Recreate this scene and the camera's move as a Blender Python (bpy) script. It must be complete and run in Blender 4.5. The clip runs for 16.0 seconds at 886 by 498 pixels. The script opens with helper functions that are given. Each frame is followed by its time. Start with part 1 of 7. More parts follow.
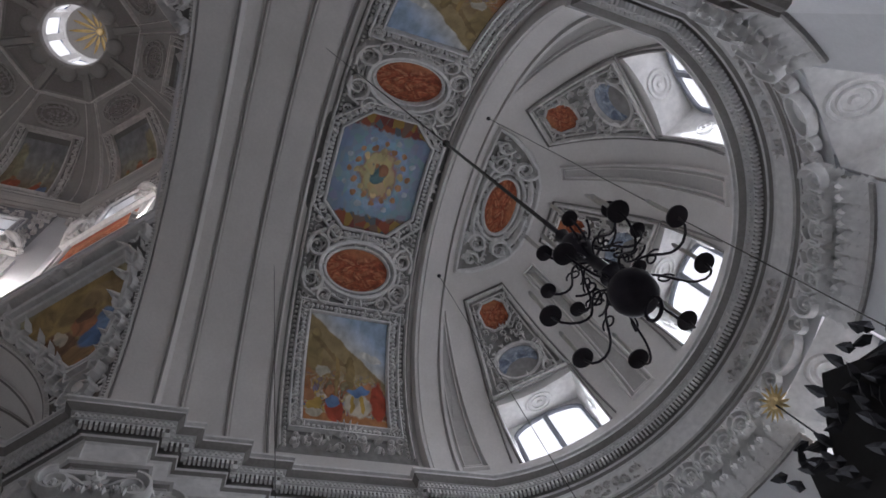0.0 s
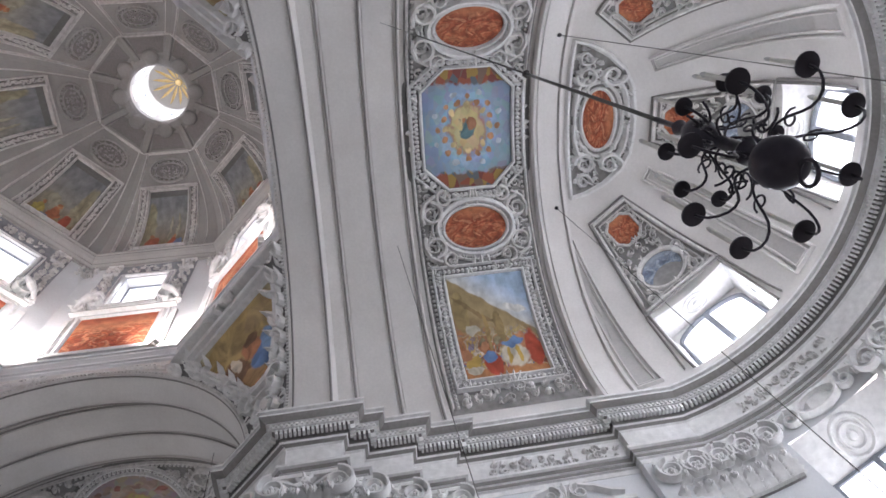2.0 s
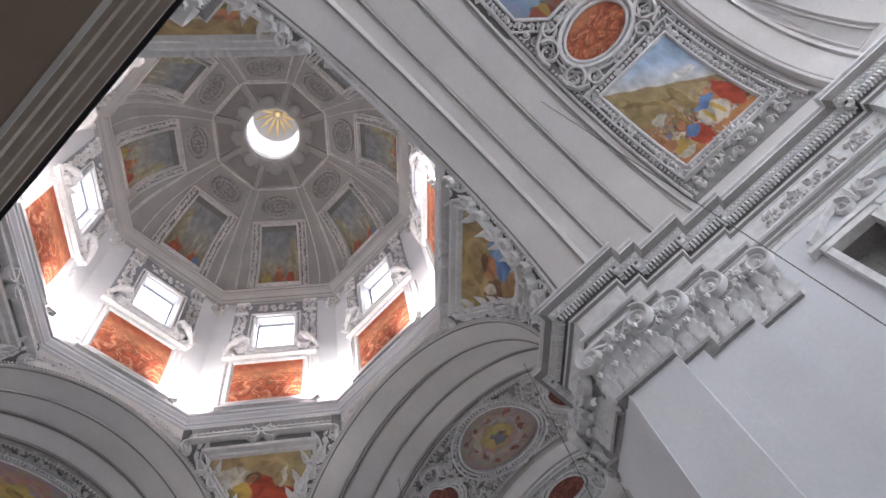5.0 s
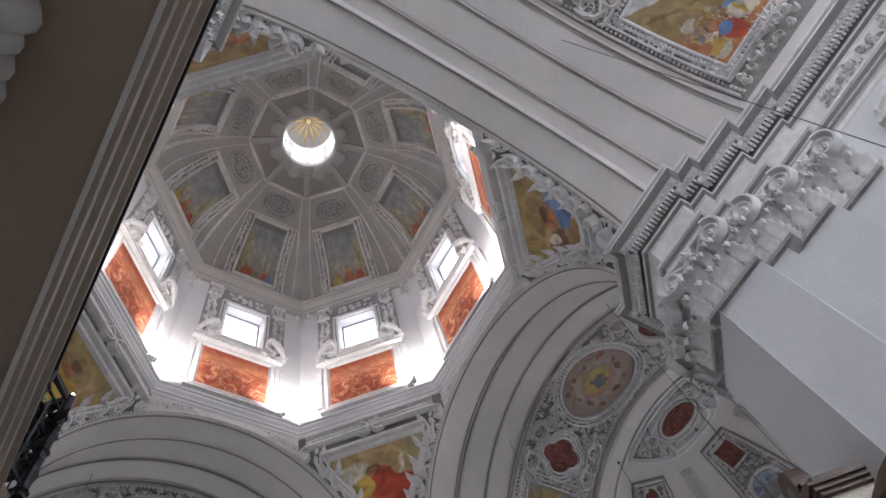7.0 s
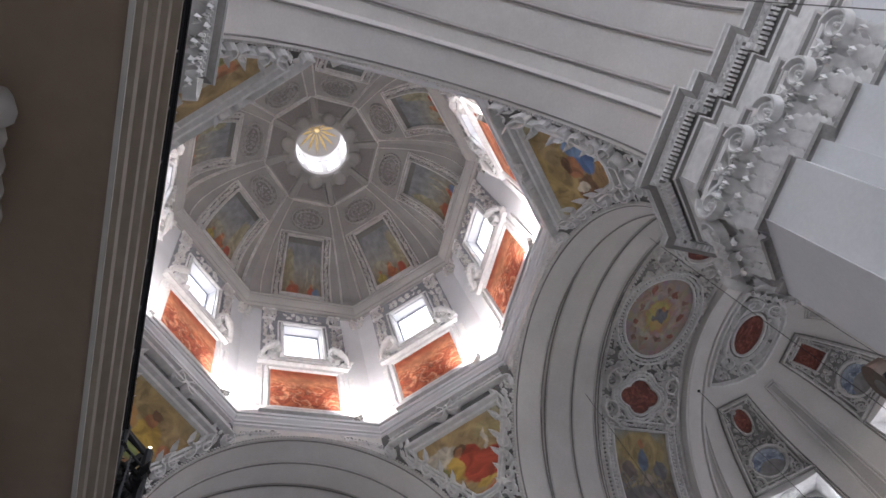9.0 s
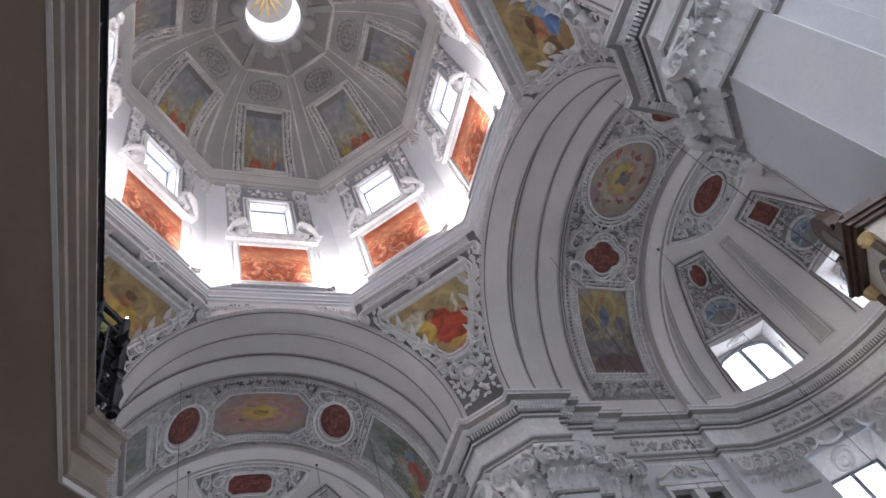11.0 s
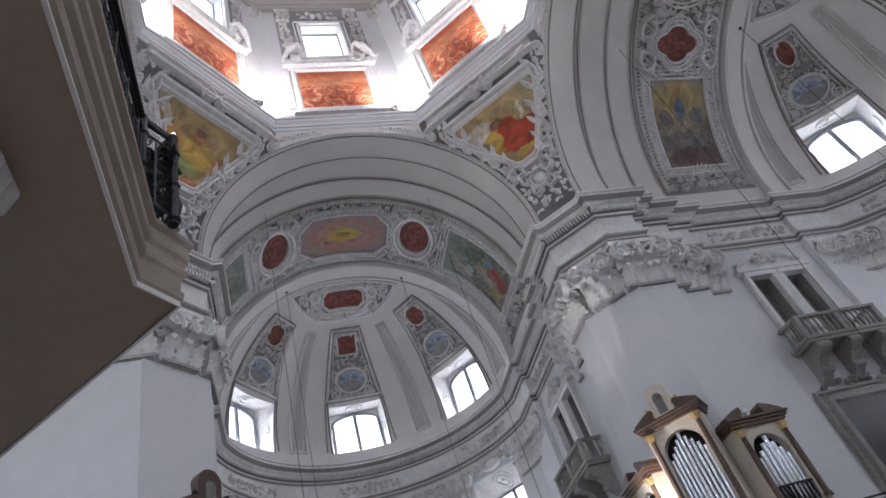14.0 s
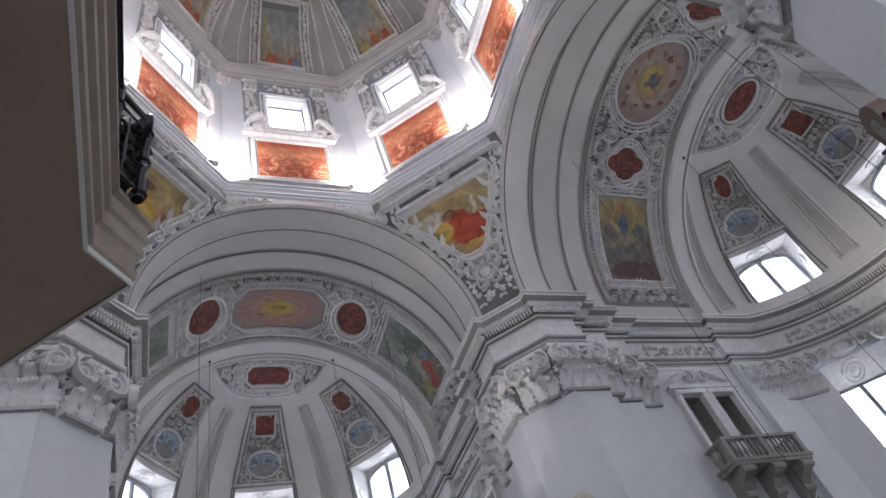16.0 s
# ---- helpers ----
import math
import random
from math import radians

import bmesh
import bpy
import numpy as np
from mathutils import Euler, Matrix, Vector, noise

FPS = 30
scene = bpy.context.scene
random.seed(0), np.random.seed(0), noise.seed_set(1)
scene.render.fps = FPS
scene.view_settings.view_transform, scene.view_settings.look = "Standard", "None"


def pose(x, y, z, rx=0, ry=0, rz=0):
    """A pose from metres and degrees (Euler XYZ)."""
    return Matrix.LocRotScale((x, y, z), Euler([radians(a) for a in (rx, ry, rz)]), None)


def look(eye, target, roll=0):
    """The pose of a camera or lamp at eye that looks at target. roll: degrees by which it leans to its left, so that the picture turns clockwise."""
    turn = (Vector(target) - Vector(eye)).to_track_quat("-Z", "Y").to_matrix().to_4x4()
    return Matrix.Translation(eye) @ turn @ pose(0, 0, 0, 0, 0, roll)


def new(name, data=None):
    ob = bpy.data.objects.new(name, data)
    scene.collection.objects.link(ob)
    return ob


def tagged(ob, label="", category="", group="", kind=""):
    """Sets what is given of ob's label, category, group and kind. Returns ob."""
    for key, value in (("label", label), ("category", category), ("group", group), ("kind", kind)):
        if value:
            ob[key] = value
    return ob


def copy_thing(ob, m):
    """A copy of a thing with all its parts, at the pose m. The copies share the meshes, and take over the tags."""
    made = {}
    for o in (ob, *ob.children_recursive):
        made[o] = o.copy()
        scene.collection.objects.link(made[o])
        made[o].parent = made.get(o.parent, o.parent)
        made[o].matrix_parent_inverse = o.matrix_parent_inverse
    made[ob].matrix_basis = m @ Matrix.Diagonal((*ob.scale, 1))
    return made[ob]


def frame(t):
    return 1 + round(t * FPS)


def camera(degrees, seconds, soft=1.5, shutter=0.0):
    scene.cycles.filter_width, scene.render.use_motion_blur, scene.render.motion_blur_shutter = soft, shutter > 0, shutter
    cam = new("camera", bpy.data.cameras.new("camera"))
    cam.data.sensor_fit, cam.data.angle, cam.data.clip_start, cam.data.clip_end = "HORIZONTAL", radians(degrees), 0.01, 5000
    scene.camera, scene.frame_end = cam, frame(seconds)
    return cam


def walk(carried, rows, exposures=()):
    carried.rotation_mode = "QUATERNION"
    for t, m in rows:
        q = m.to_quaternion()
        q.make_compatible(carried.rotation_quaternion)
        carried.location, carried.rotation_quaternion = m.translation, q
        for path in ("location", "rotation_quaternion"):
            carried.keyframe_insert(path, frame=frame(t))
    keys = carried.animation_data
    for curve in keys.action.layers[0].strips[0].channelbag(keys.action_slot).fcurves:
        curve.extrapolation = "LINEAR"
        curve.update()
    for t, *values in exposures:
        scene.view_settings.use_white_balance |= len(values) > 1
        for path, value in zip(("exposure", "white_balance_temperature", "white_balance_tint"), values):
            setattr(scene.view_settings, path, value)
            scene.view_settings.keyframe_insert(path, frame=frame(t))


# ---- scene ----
cam = camera(68.32, 16.0, soft=1.6)
PATH = [
    (0.0, pose(-5.811, -12.290, 1.635, 159.572, 13.707, -107.186)),
    (0.5, pose(-5.806, -12.331, 1.657, 159.439, 12.747, -103.805)),
    (1.0, pose(-5.795, -12.327, 1.696, 159.410, 11.457, -98.524)),
    (1.5, pose(-5.776, -12.303, 1.738, 158.934, 10.327, -92.701)),
    (2.0, pose(-5.780, -12.286, 1.754, 159.207, 10.087, -87.216)),
    (2.5, pose(-5.788, -12.260, 1.749, 159.144, 9.489, -82.171)),
    (3.0, pose(-5.776, -12.228, 1.735, 159.159, 9.178, -79.743)),
    (3.5, pose(-5.756, -12.195, 1.702, 158.161, 9.109, -74.349)),
    (4.0, pose(-5.852, -12.165, 1.685, 157.193, 10.231, -62.977)),
    (4.5, pose(-5.954, -12.146, 1.673, 156.621, 10.054, -51.606)),
    (5.0, pose(-5.921, -12.136, 1.663, 155.859, 9.910, -45.342)),
    (7.5, pose(-5.963, -12.182, 1.604, 156.741, 10.096, -25.434)),
    (8.0, pose(-5.954, -12.210, 1.609, 160.285, 9.460, -19.728)),
    (8.5, pose(-5.913, -12.220, 1.607, 160.025, 11.072, -16.665)),
    (9.0, pose(-5.882, -12.222, 1.602, 156.744, 13.173, -16.379)),
    (11.5, pose(-5.869, -12.168, 1.518, 144.133, 17.317, -13.790)),
    (12.0, pose(-5.779, -12.124, 1.504, 142.856, 15.440, -10.163)),
    (12.5, pose(-5.718, -12.082, 1.501, 138.854, 15.772, -10.079)),
    (13.0, pose(-5.654, -12.066, 1.508, 136.386, 14.748, -10.946)),
    (13.5, pose(-5.621, -12.039, 1.520, 134.338, 14.676, -11.628)),
    (14.0, pose(-5.675, -11.965, 1.509, 131.810, 15.588, -7.642)),
    (14.5, pose(-5.818, -11.847, 1.488, 131.640, 17.433, -8.023)),
    (15.0, pose(-5.907, -11.699, 1.488, 130.174, 15.738, -9.646)),
    (15.5, pose(-5.906, -11.531, 1.472, 134.489, 14.422, -10.014)),
    (16.0, pose(-5.891, -11.359, 1.466, 137.850, 14.636, -16.586)),
]
EXPOSURES = [(t, e, 6420 if t < 10 else 6170, 17) for t, e in ((0.0, -0.9), (0.2, -0.55), (0.5, 0.04), (0.8, 0.38), (1.1, 0.52), (1.5, 0.52), (3.5, 0.54), (5.0, 0.56),
                                           (7.5, 0.3), (9.0, 0.34), (11.5, 0.56), (16.0, 0.56))]
walk(cam, PATH, EXPOSURES)

# ---------------------------------------------------------------- light
FLOOD_WATTS = 190
DRUM_WATTS, CONCH_WATTS, APSE_WATTS, NAVE_FILL_WATTS = 40, 330, 520, 70
LOW_SIDE = {"south": 1.25, "east": 0.24, "north": 0.22}
SIDE = {"south": 1.6, "east": 0.3, "north": 0.4}     # the sunny side is brighter
ZS = 22.07          # springing of the vaults
RB = 9.3            # radius of the barrel vaults
YC = 21.4           # centre of the apses along each arm
world = bpy.data.worlds.new("sky")
scene.world = world
world.use_nodes = True
wn, wl = world.node_tree.nodes, world.node_tree.links
sky = wn.new("ShaderNodeTexSky")
sky.sky_type = "NISHITA"
sky.sun_disc = False
sky.sun_elevation, sky.sun_rotation = radians(38), radians(150)
wn["Background"].inputs["Strength"].default_value = 0.15
wl.new(sky.outputs[0], wn["Background"].inputs["Color"])
sun = new("sun", bpy.data.lights.new("sun", "SUN"))
sun.data.energy, sun.data.angle, sun.data.color = 1.0, radians(12), (1.0, 0.96, 0.9)
sun.matrix_world = look((20, -35, 40), (0, 0, 0))


def window_lamp(m, w, h, watts, colour=(0.87, 0.94, 1.0)):
    """Daylight that enters by a window: an area lamp in the opening, pointing along -z of m."""
    data = bpy.data.lights.new("window_daylight", "AREA")
    data.shape, data.size, data.size_y, data.energy, data.color = "RECTANGLE", w, h, watts, colour
    lamp = new("window_daylight", data)
    lamp.matrix_world = m
    return lamp


# ---------------------------------------------------------------- materials
def lin(a, b, n):
    return [a + (b - a) * i / n for i in range(n + 1)]


def mat(name, base, rough=0.7, metal=0.0, vary=0.12, scale=1.5, grain=0.15, grain_scale=30.0, bump=0.2, stain=None, stain_amount=0.0):
    """A surface with colour variation at two scales and fine relief, in object space."""
    m = bpy.data.materials.new(name)
    m.use_nodes = True
    n, l = m.node_tree.nodes, m.node_tree.links
    b = n["Principled BSDF"]
    b.inputs["Roughness"].default_value, b.inputs["Metallic"].default_value = rough, metal
    geo = n.new("ShaderNodeNewGeometry")
    big, small = n.new("ShaderNodeTexNoise"), n.new("ShaderNodeTexNoise")
    big.inputs["Scale"].default_value, big.inputs["Detail"].default_value = scale * 0.3, 5
    small.inputs["Scale"].default_value, small.inputs["Detail"].default_value = grain_scale * 0.3, 4
    l.new(geo.outputs["Position"], big.inputs["Vector"])
    l.new(geo.outputs["Position"], small.inputs["Vector"])
    r1 = n.new("ShaderNodeMapRange")
    r1.inputs["From Min"].default_value, r1.inputs["From Max"].default_value = 0.3, 0.7
    r1.inputs["To Min"].default_value, r1.inputs["To Max"].default_value = 1 - vary, 1 + vary
    l.new(big.outputs[0], r1.inputs["Value"])
    r2 = n.new("ShaderNodeMapRange")
    r2.inputs["From Min"].default_value, r2.inputs["From Max"].default_value = 0.3, 0.7
    r2.inputs["To Min"].default_value, r2.inputs["To Max"].default_value = 1 - grain, 1 + grain
    l.new(small.outputs[0], r2.inputs["Value"])
    mul = n.new("ShaderNodeMath")
    mul.operation = "MULTIPLY"
    l.new(r1.outputs[0], mul.inputs[0])
    l.new(r2.outputs[0], mul.inputs[1])
    col = n.new("ShaderNodeVectorMath")
    col.operation = "SCALE"
    col.inputs[0].default_value = base[:3]
    l.new(mul.outputs[0], col.inputs["Scale"])
    out = col.outputs[0]
    if stain:
        st = n.new("ShaderNodeTexNoise")
        st.inputs["Scale"].default_value, st.inputs["Detail"].default_value, st.inputs["Roughness"].default_value = 0.22, 8, 0.7
        l.new(geo.outputs["Position"], st.inputs["Vector"])
        rs = n.new("ShaderNodeMapRange")
        rs.inputs["From Min"].default_value, rs.inputs["From Max"].default_value = 0.48, 0.75
        rs.inputs["To Max"].default_value = stain_amount
        l.new(st.outputs[0], rs.inputs["Value"])
        mx = n.new("ShaderNodeMix")
        mx.data_type = "RGBA"
        mx.inputs["B"].default_value = (*stain, 1)
        l.new(rs.outputs[0], mx.inputs["Factor"])
        l.new(out, mx.inputs["A"])
        out = mx.outputs["Result"]
    l.new(out, b.inputs["Base Color"])
    if bump:
        bp = n.new("ShaderNodeBump")
        bp.inputs["Strength"].default_value, bp.inputs["Distance"].default_value = bump, 0.02
        l.new(small.outputs[0], bp.inputs["Height"])
        l.new(bp.outputs[0], b.inputs["Normal"])
    return m


PLASTER = mat("lime plaster", (0.68, 0.655, 0.635), 0.85, vary=0.06, grain=0.04, stain=(0.5, 0.46, 0.42), stain_amount=0.4)
# grey plaster, darkened further so that the dome's dimness sits in the colour
DOME_PLASTER = mat("dimmed grey dome plaster", (0.37, 0.355, 0.34), 0.85, vary=0.1, grain=0.06, stain=(0.34, 0.32, 0.3), stain_amount=0.5)
RECESS = mat("grey recess", (0.47, 0.455, 0.44), 0.85, vary=0.08, grain=0.06)
WALLS = mat("white wall", (0.71, 0.715, 0.73), 0.8, vary=0.05, grain=0.03, stain=(0.58, 0.57, 0.57), stain_amount=0.35)
STUCCO = mat("stucco", (0.7, 0.68, 0.66), 0.85, vary=0.16, grain=0.16, grain_scale=14, bump=0.5, stain=(0.4, 0.37, 0.34), stain_amount=0.5)
STUCCO_LIGHT = mat("stucco white", (0.78, 0.77, 0.76), 0.8, vary=0.1, grain=0.1, grain_scale=14, bump=0.4, stain=(0.45, 0.43, 0.41), stain_amount=0.5)
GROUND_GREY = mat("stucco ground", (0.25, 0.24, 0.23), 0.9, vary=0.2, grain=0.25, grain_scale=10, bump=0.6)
# the bands' grey ground, set darker to paint in shade between the reliefs
BAND_GREY = mat("grey band ground", (0.27, 0.26, 0.25), 0.9, vary=0.2, grain=0.2, grain_scale=10, bump=0.5)
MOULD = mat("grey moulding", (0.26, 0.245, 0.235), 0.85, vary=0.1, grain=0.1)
STONE = mat("grey stone", (0.3, 0.28, 0.265), 0.75, vary=0.15, grain=0.15, bump=0.4)
DRUM_GREY = mat("blue-grey drum ground", (0.33, 0.335, 0.355), 0.85, vary=0.15, grain=0.12, grain_scale=12, bump=0.3)
# grey ground deepened in colour to stand for shade behind reliefs and frames
SHADE_GREY = mat("shade-dark grey plaster", (0.17, 0.165, 0.16), 0.9, vary=0.15, grain=0.12)
MOULD_PALE = mat("mid grey stucco", (0.42, 0.405, 0.39), 0.85, vary=0.15, grain=0.14, bump=0.4)
SOFFIT = mat("loft underside", (0.33, 0.255, 0.2), 0.7, vary=0.1, grain=0.04, stain=(0.2, 0.165, 0.14), stain_amount=0.5)
LOFT_EDGE = mat("marbled wood edge", (0.29, 0.24, 0.195), 0.5, vary=0.15, grain=0.1)
CONSOLE = mat("greyed white console", (0.52, 0.505, 0.49), 0.75, vary=0.1, grain=0.08, bump=0.3)
LOFT_WHITE = mat("white fillet", (0.66, 0.64, 0.62), 0.6, vary=0.04, grain=0.03)
LEAFWORK = mat("worn grey ironwork", (0.07, 0.07, 0.075), 0.5, 0.3, vary=0.4, grain=0.3)
IRON = mat("black iron", (0.018, 0.018, 0.022), 0.45, 0.6, vary=0.2, grain=0.2)
BRONZE = mat("dark bronze", (0.045, 0.04, 0.05), 0.42, 0.7, vary=0.25, grain=0.2)
WIRE = mat("steel cable", (0.09, 0.085, 0.08), 0.5, 0.7)
GOLD = mat("gilding", (0.7, 0.53, 0.26), 0.35, 0.85, vary=0.15, grain=0.15)
PIPES = mat("tin organ pipe", (0.66, 0.66, 0.68), 0.25, 0.95, vary=0.08, grain=0.05)
WOOD = mat("walnut veneer", (0.1, 0.06, 0.04), 0.4, vary=0.3, grain=0.25)
CREAM = mat("cream painted wood", (0.66, 0.59, 0.5), 0.5, vary=0.12, grain=0.1)
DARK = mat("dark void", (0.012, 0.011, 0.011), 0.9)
CANVAS = mat("dark altar painting", (0.03, 0.03, 0.032), 0.35, vary=0.8, scale=3, grain=0.3)
FLOOR = mat("marble floor", (0.4, 0.375, 0.34), 0.35, vary=0.15, grain=0.08)
FRAME = mat("window frame", (0.24, 0.255, 0.29), 0.6)
CANDLE = mat("candle wax", (0.75, 0.72, 0.66), 0.5)
SHADE = mat("drawn window screen", (0.24, 0.235, 0.215), 0.8, vary=0.15, grain=0.2)


def glow(name, colour, strength):
    m = bpy.data.materials.new(name)
    m.use_nodes = True
    b = m.node_tree.nodes["Principled BSDF"]
    b.inputs["Base Color"].default_value = (*colour, 1)
    b.inputs["Emission Color"].default_value = (*colour, 1)
    b.inputs["Emission Strength"].default_value = strength
    return m


DAYLIGHT = glow("bright sky behind the window", (0.93, 0.96, 1.0), 1.7)
# the sky glow of DAYLIGHT, made weaker so that the lantern keeps its detail
LANTERN_SKY = glow("weaker sky glow behind the lantern glass", (0.95, 0.97, 1.0), 1.25)
LAMP = glow("lit lamp", (1.0, 0.95, 0.85), 12.0)


def fresco(name, stops, figures, fig_amount=0.5, scale=4.0, vertical=True, seed=0.0, wash=0.25, band=0.45, slant=0.0):
    """A wall painting: a ground of colour bands, with clustered patches of the given colours in its lower part."""
    m = bpy.data.materials.new(name)
    m.use_nodes = True
    n, l = m.node_tree.nodes, m.node_tree.links
    b = n["Principled BSDF"]
    b.inputs["Roughness"].default_value = 0.8
    tc = n.new("ShaderNodeUVMap")
    sep = n.new("ShaderNodeSeparateXYZ")
    l.new(tc.outputs[0], sep.inputs[0])
    off = n.new("ShaderNodeVectorMath")
    off.operation = "ADD"
    off.inputs[1].default_value = (seed, seed * 1.7, seed)
    l.new(tc.outputs[0], off.inputs[0])
    warp = n.new("ShaderNodeTexNoise")
    warp.inputs["Scale"].default_value, warp.inputs["Detail"].default_value = 3.0, 6
    l.new(off.outputs[0], warp.inputs["Vector"])
    mixv = n.new("ShaderNodeMath")
    mixv.operation = "MULTIPLY_ADD"
    mixv.inputs[1].default_value = wash * 2
    l.new(warp.outputs[0], mixv.inputs[0])
    l.new(sep.outputs["Y" if vertical else "X"], mixv.inputs[2])
    sub = n.new("ShaderNodeMath")
    sub.operation = "SUBTRACT"
    sub.inputs[1].default_value = wash
    l.new(mixv.outputs[0], sub.inputs[0])
    ramp = n.new("ShaderNodeValToRGB")
    while len(ramp.color_ramp.elements) > 1:
        ramp.color_ramp.elements.remove(ramp.color_ramp.elements[0])
    ramp.color_ramp.elements[0].position, ramp.color_ramp.elements[0].color = stops[0][0], (*stops[0][1], 1)
    for pos, c in stops[1:]:
        e = ramp.color_ramp.elements.new(pos)
        e.color = (*c, 1)
    lean = n.new("ShaderNodeMath")
    lean.operation = "MULTIPLY_ADD"
    lean.inputs[1].default_value = slant
    xs = n.new("ShaderNodeMath")
    xs.operation = "SUBTRACT"
    xs.inputs[1].default_value = 0.5
    l.new(sep.outputs["X"], xs.inputs[0])
    l.new(xs.outputs[0], lean.inputs[0])
    l.new(sub.outputs[0], lean.inputs[2])
    l.new(lean.outputs[0], ramp.inputs[0])
    out = ramp.outputs[0]
    if figures:
        wv = n.new("ShaderNodeVectorMath")
        wv.operation = "SCALE"
        wv.inputs["Scale"].default_value = 0.18
        l.new(warp.outputs["Color"], wv.inputs[0])
        ad = n.new("ShaderNodeVectorMath")
        l.new(off.outputs[0], ad.inputs[0])
        l.new(wv.outputs[0], ad.inputs[1])
        wild = n.new("ShaderNodeTexNoise")
        wild.inputs["Scale"].default_value, wild.inputs["Detail"].default_value, wild.inputs["Distortion"].default_value = scale * 0.75, 2.5, 0.9
        l.new(ad.outputs[0], wild.inputs["Vector"])
        spread = n.new("ShaderNodeMapRange")
        spread.inputs["From Min"].default_value, spread.inputs["From Max"].default_value = 0.32, 0.68
        l.new(wild.outputs[0], spread.inputs["Value"])
        fr = n.new("ShaderNodeValToRGB")
        while len(fr.color_ramp.elements) > 1:
            fr.color_ramp.elements.remove(fr.color_ramp.elements[0])
        fr.color_ramp.elements[0].position, fr.color_ramp.elements[0].color = 0.0, (*figures[0], 1)
        for i, c in enumerate(figures[1:]):
            fr.color_ramp.elements.new((i + 0.85) / len(figures)).color = (*figures[i], 1)
            fr.color_ramp.elements.new((i + 1.15) / len(figures)).color = (*c, 1)
        l.new(spread.outputs[0], fr.inputs[0])
        fold = n.new("ShaderNodeTexNoise")
        fold.inputs["Scale"].default_value, fold.inputs["Detail"].default_value, fold.inputs["Distortion"].default_value = scale * 1.8, 5, 2.2
        l.new(off.outputs[0], fold.inputs["Vector"])
        tone = n.new("ShaderNodeMapRange")
        tone.inputs["From Min"].default_value, tone.inputs["From Max"].default_value = 0.33, 0.67
        tone.inputs["To Min"].default_value, tone.inputs["To Max"].default_value = 0.4, 1.5
        l.new(fold.outputs[0], tone.inputs["Value"])
        lit = n.new("ShaderNodeVectorMath")
        lit.operation = "SCALE"
        l.new(fr.outputs[0], lit.inputs[0])
        l.new(tone.outputs[0], lit.inputs["Scale"])
        edge = n.new("ShaderNodeMapRange")
        edge.inputs["From Min"].default_value, edge.inputs["From Max"].default_value = band + 0.12, band - 0.12
        l.new(sub.outputs[0], edge.inputs["Value"])
        am = n.new("ShaderNodeMath")
        am.operation = "MULTIPLY"
        am.inputs[1].default_value = fig_amount
        l.new(edge.outputs[0], am.inputs[0])
        mx = n.new("ShaderNodeMix")
        mx.data_type = "RGBA"
        l.new(am.outputs[0], mx.inputs["Factor"])
        l.new(out, mx.inputs["A"])
        l.new(lit.outputs[0], mx.inputs["B"])
        out = mx.outputs["Result"]
    fine = n.new("ShaderNodeTexNoise")
    fine.inputs["Scale"].default_value, fine.inputs["Detail"].default_value = 9.0, 8
    l.new(off.outputs[0], fine.inputs["Vector"])
    fr2 = n.new("ShaderNodeMapRange")
    fr2.inputs["From Min"].default_value, fr2.inputs["From Max"].default_value = 0.3, 0.7
    fr2.inputs["To Min"].default_value, fr2.inputs["To Max"].default_value = 0.72, 1.25
    l.new(fine.outputs[0], fr2.inputs["Value"])
    sc2 = n.new("ShaderNodeVectorMath")
    sc2.operation = "SCALE"
    l.new(out, sc2.inputs[0])
    l.new(fr2.outputs[0], sc2.inputs["Scale"])
    l.new(sc2.outputs[0], b.inputs["Base Color"])
    return m


ORANGE = fresco("terracotta monochrome", [(0.0, (0.2, 0.045, 0.02)), (0.35, (0.42, 0.12, 0.05)), (0.6, (0.33, 0.075, 0.035)), (1.0, (0.5, 0.19, 0.09))],
                [(0.28, 0.06, 0.03), (0.5, 0.2, 0.1), (0.38, 0.1, 0.045), (0.2, 0.04, 0.02), (0.55, 0.26, 0.14)], 0.6, 5.0, band=0.8)
ORANGE_BRIGHT = fresco("terracotta scene", [(0.0, (0.3, 0.06, 0.02)), (0.4, (0.5, 0.13, 0.05)), (0.7, (0.55, 0.22, 0.11)), (1.0, (0.4, 0.09, 0.04))],
                       [(0.5, 0.14, 0.06), (0.32, 0.06, 0.03), (0.62, 0.3, 0.18), (0.42, 0.1, 0.04)], 0.7, 6.0, seed=2.3, band=0.6)
CRIMSON = fresco("dark red panel", [(0.0, (0.13, 0.035, 0.028)), (0.5, (0.21, 0.06, 0.045)), (1.0, (0.16, 0.045, 0.035))],
                 [(0.1, 0.025, 0.02), (0.25, 0.09, 0.065), (0.17, 0.05, 0.035)], 0.5, 5.0, seed=4.1, band=0.9)
BLUE_MED = fresco("blue monochrome medallion", [(0.0, (0.16, 0.19, 0.27)), (0.5, (0.25, 0.3, 0.4)), (1.0, (0.36, 0.4, 0.47))],
                  [(0.12, 0.15, 0.22), (0.42, 0.46, 0.52), (0.22, 0.27, 0.37)], 0.6, 5.0, seed=7.7, band=0.8)
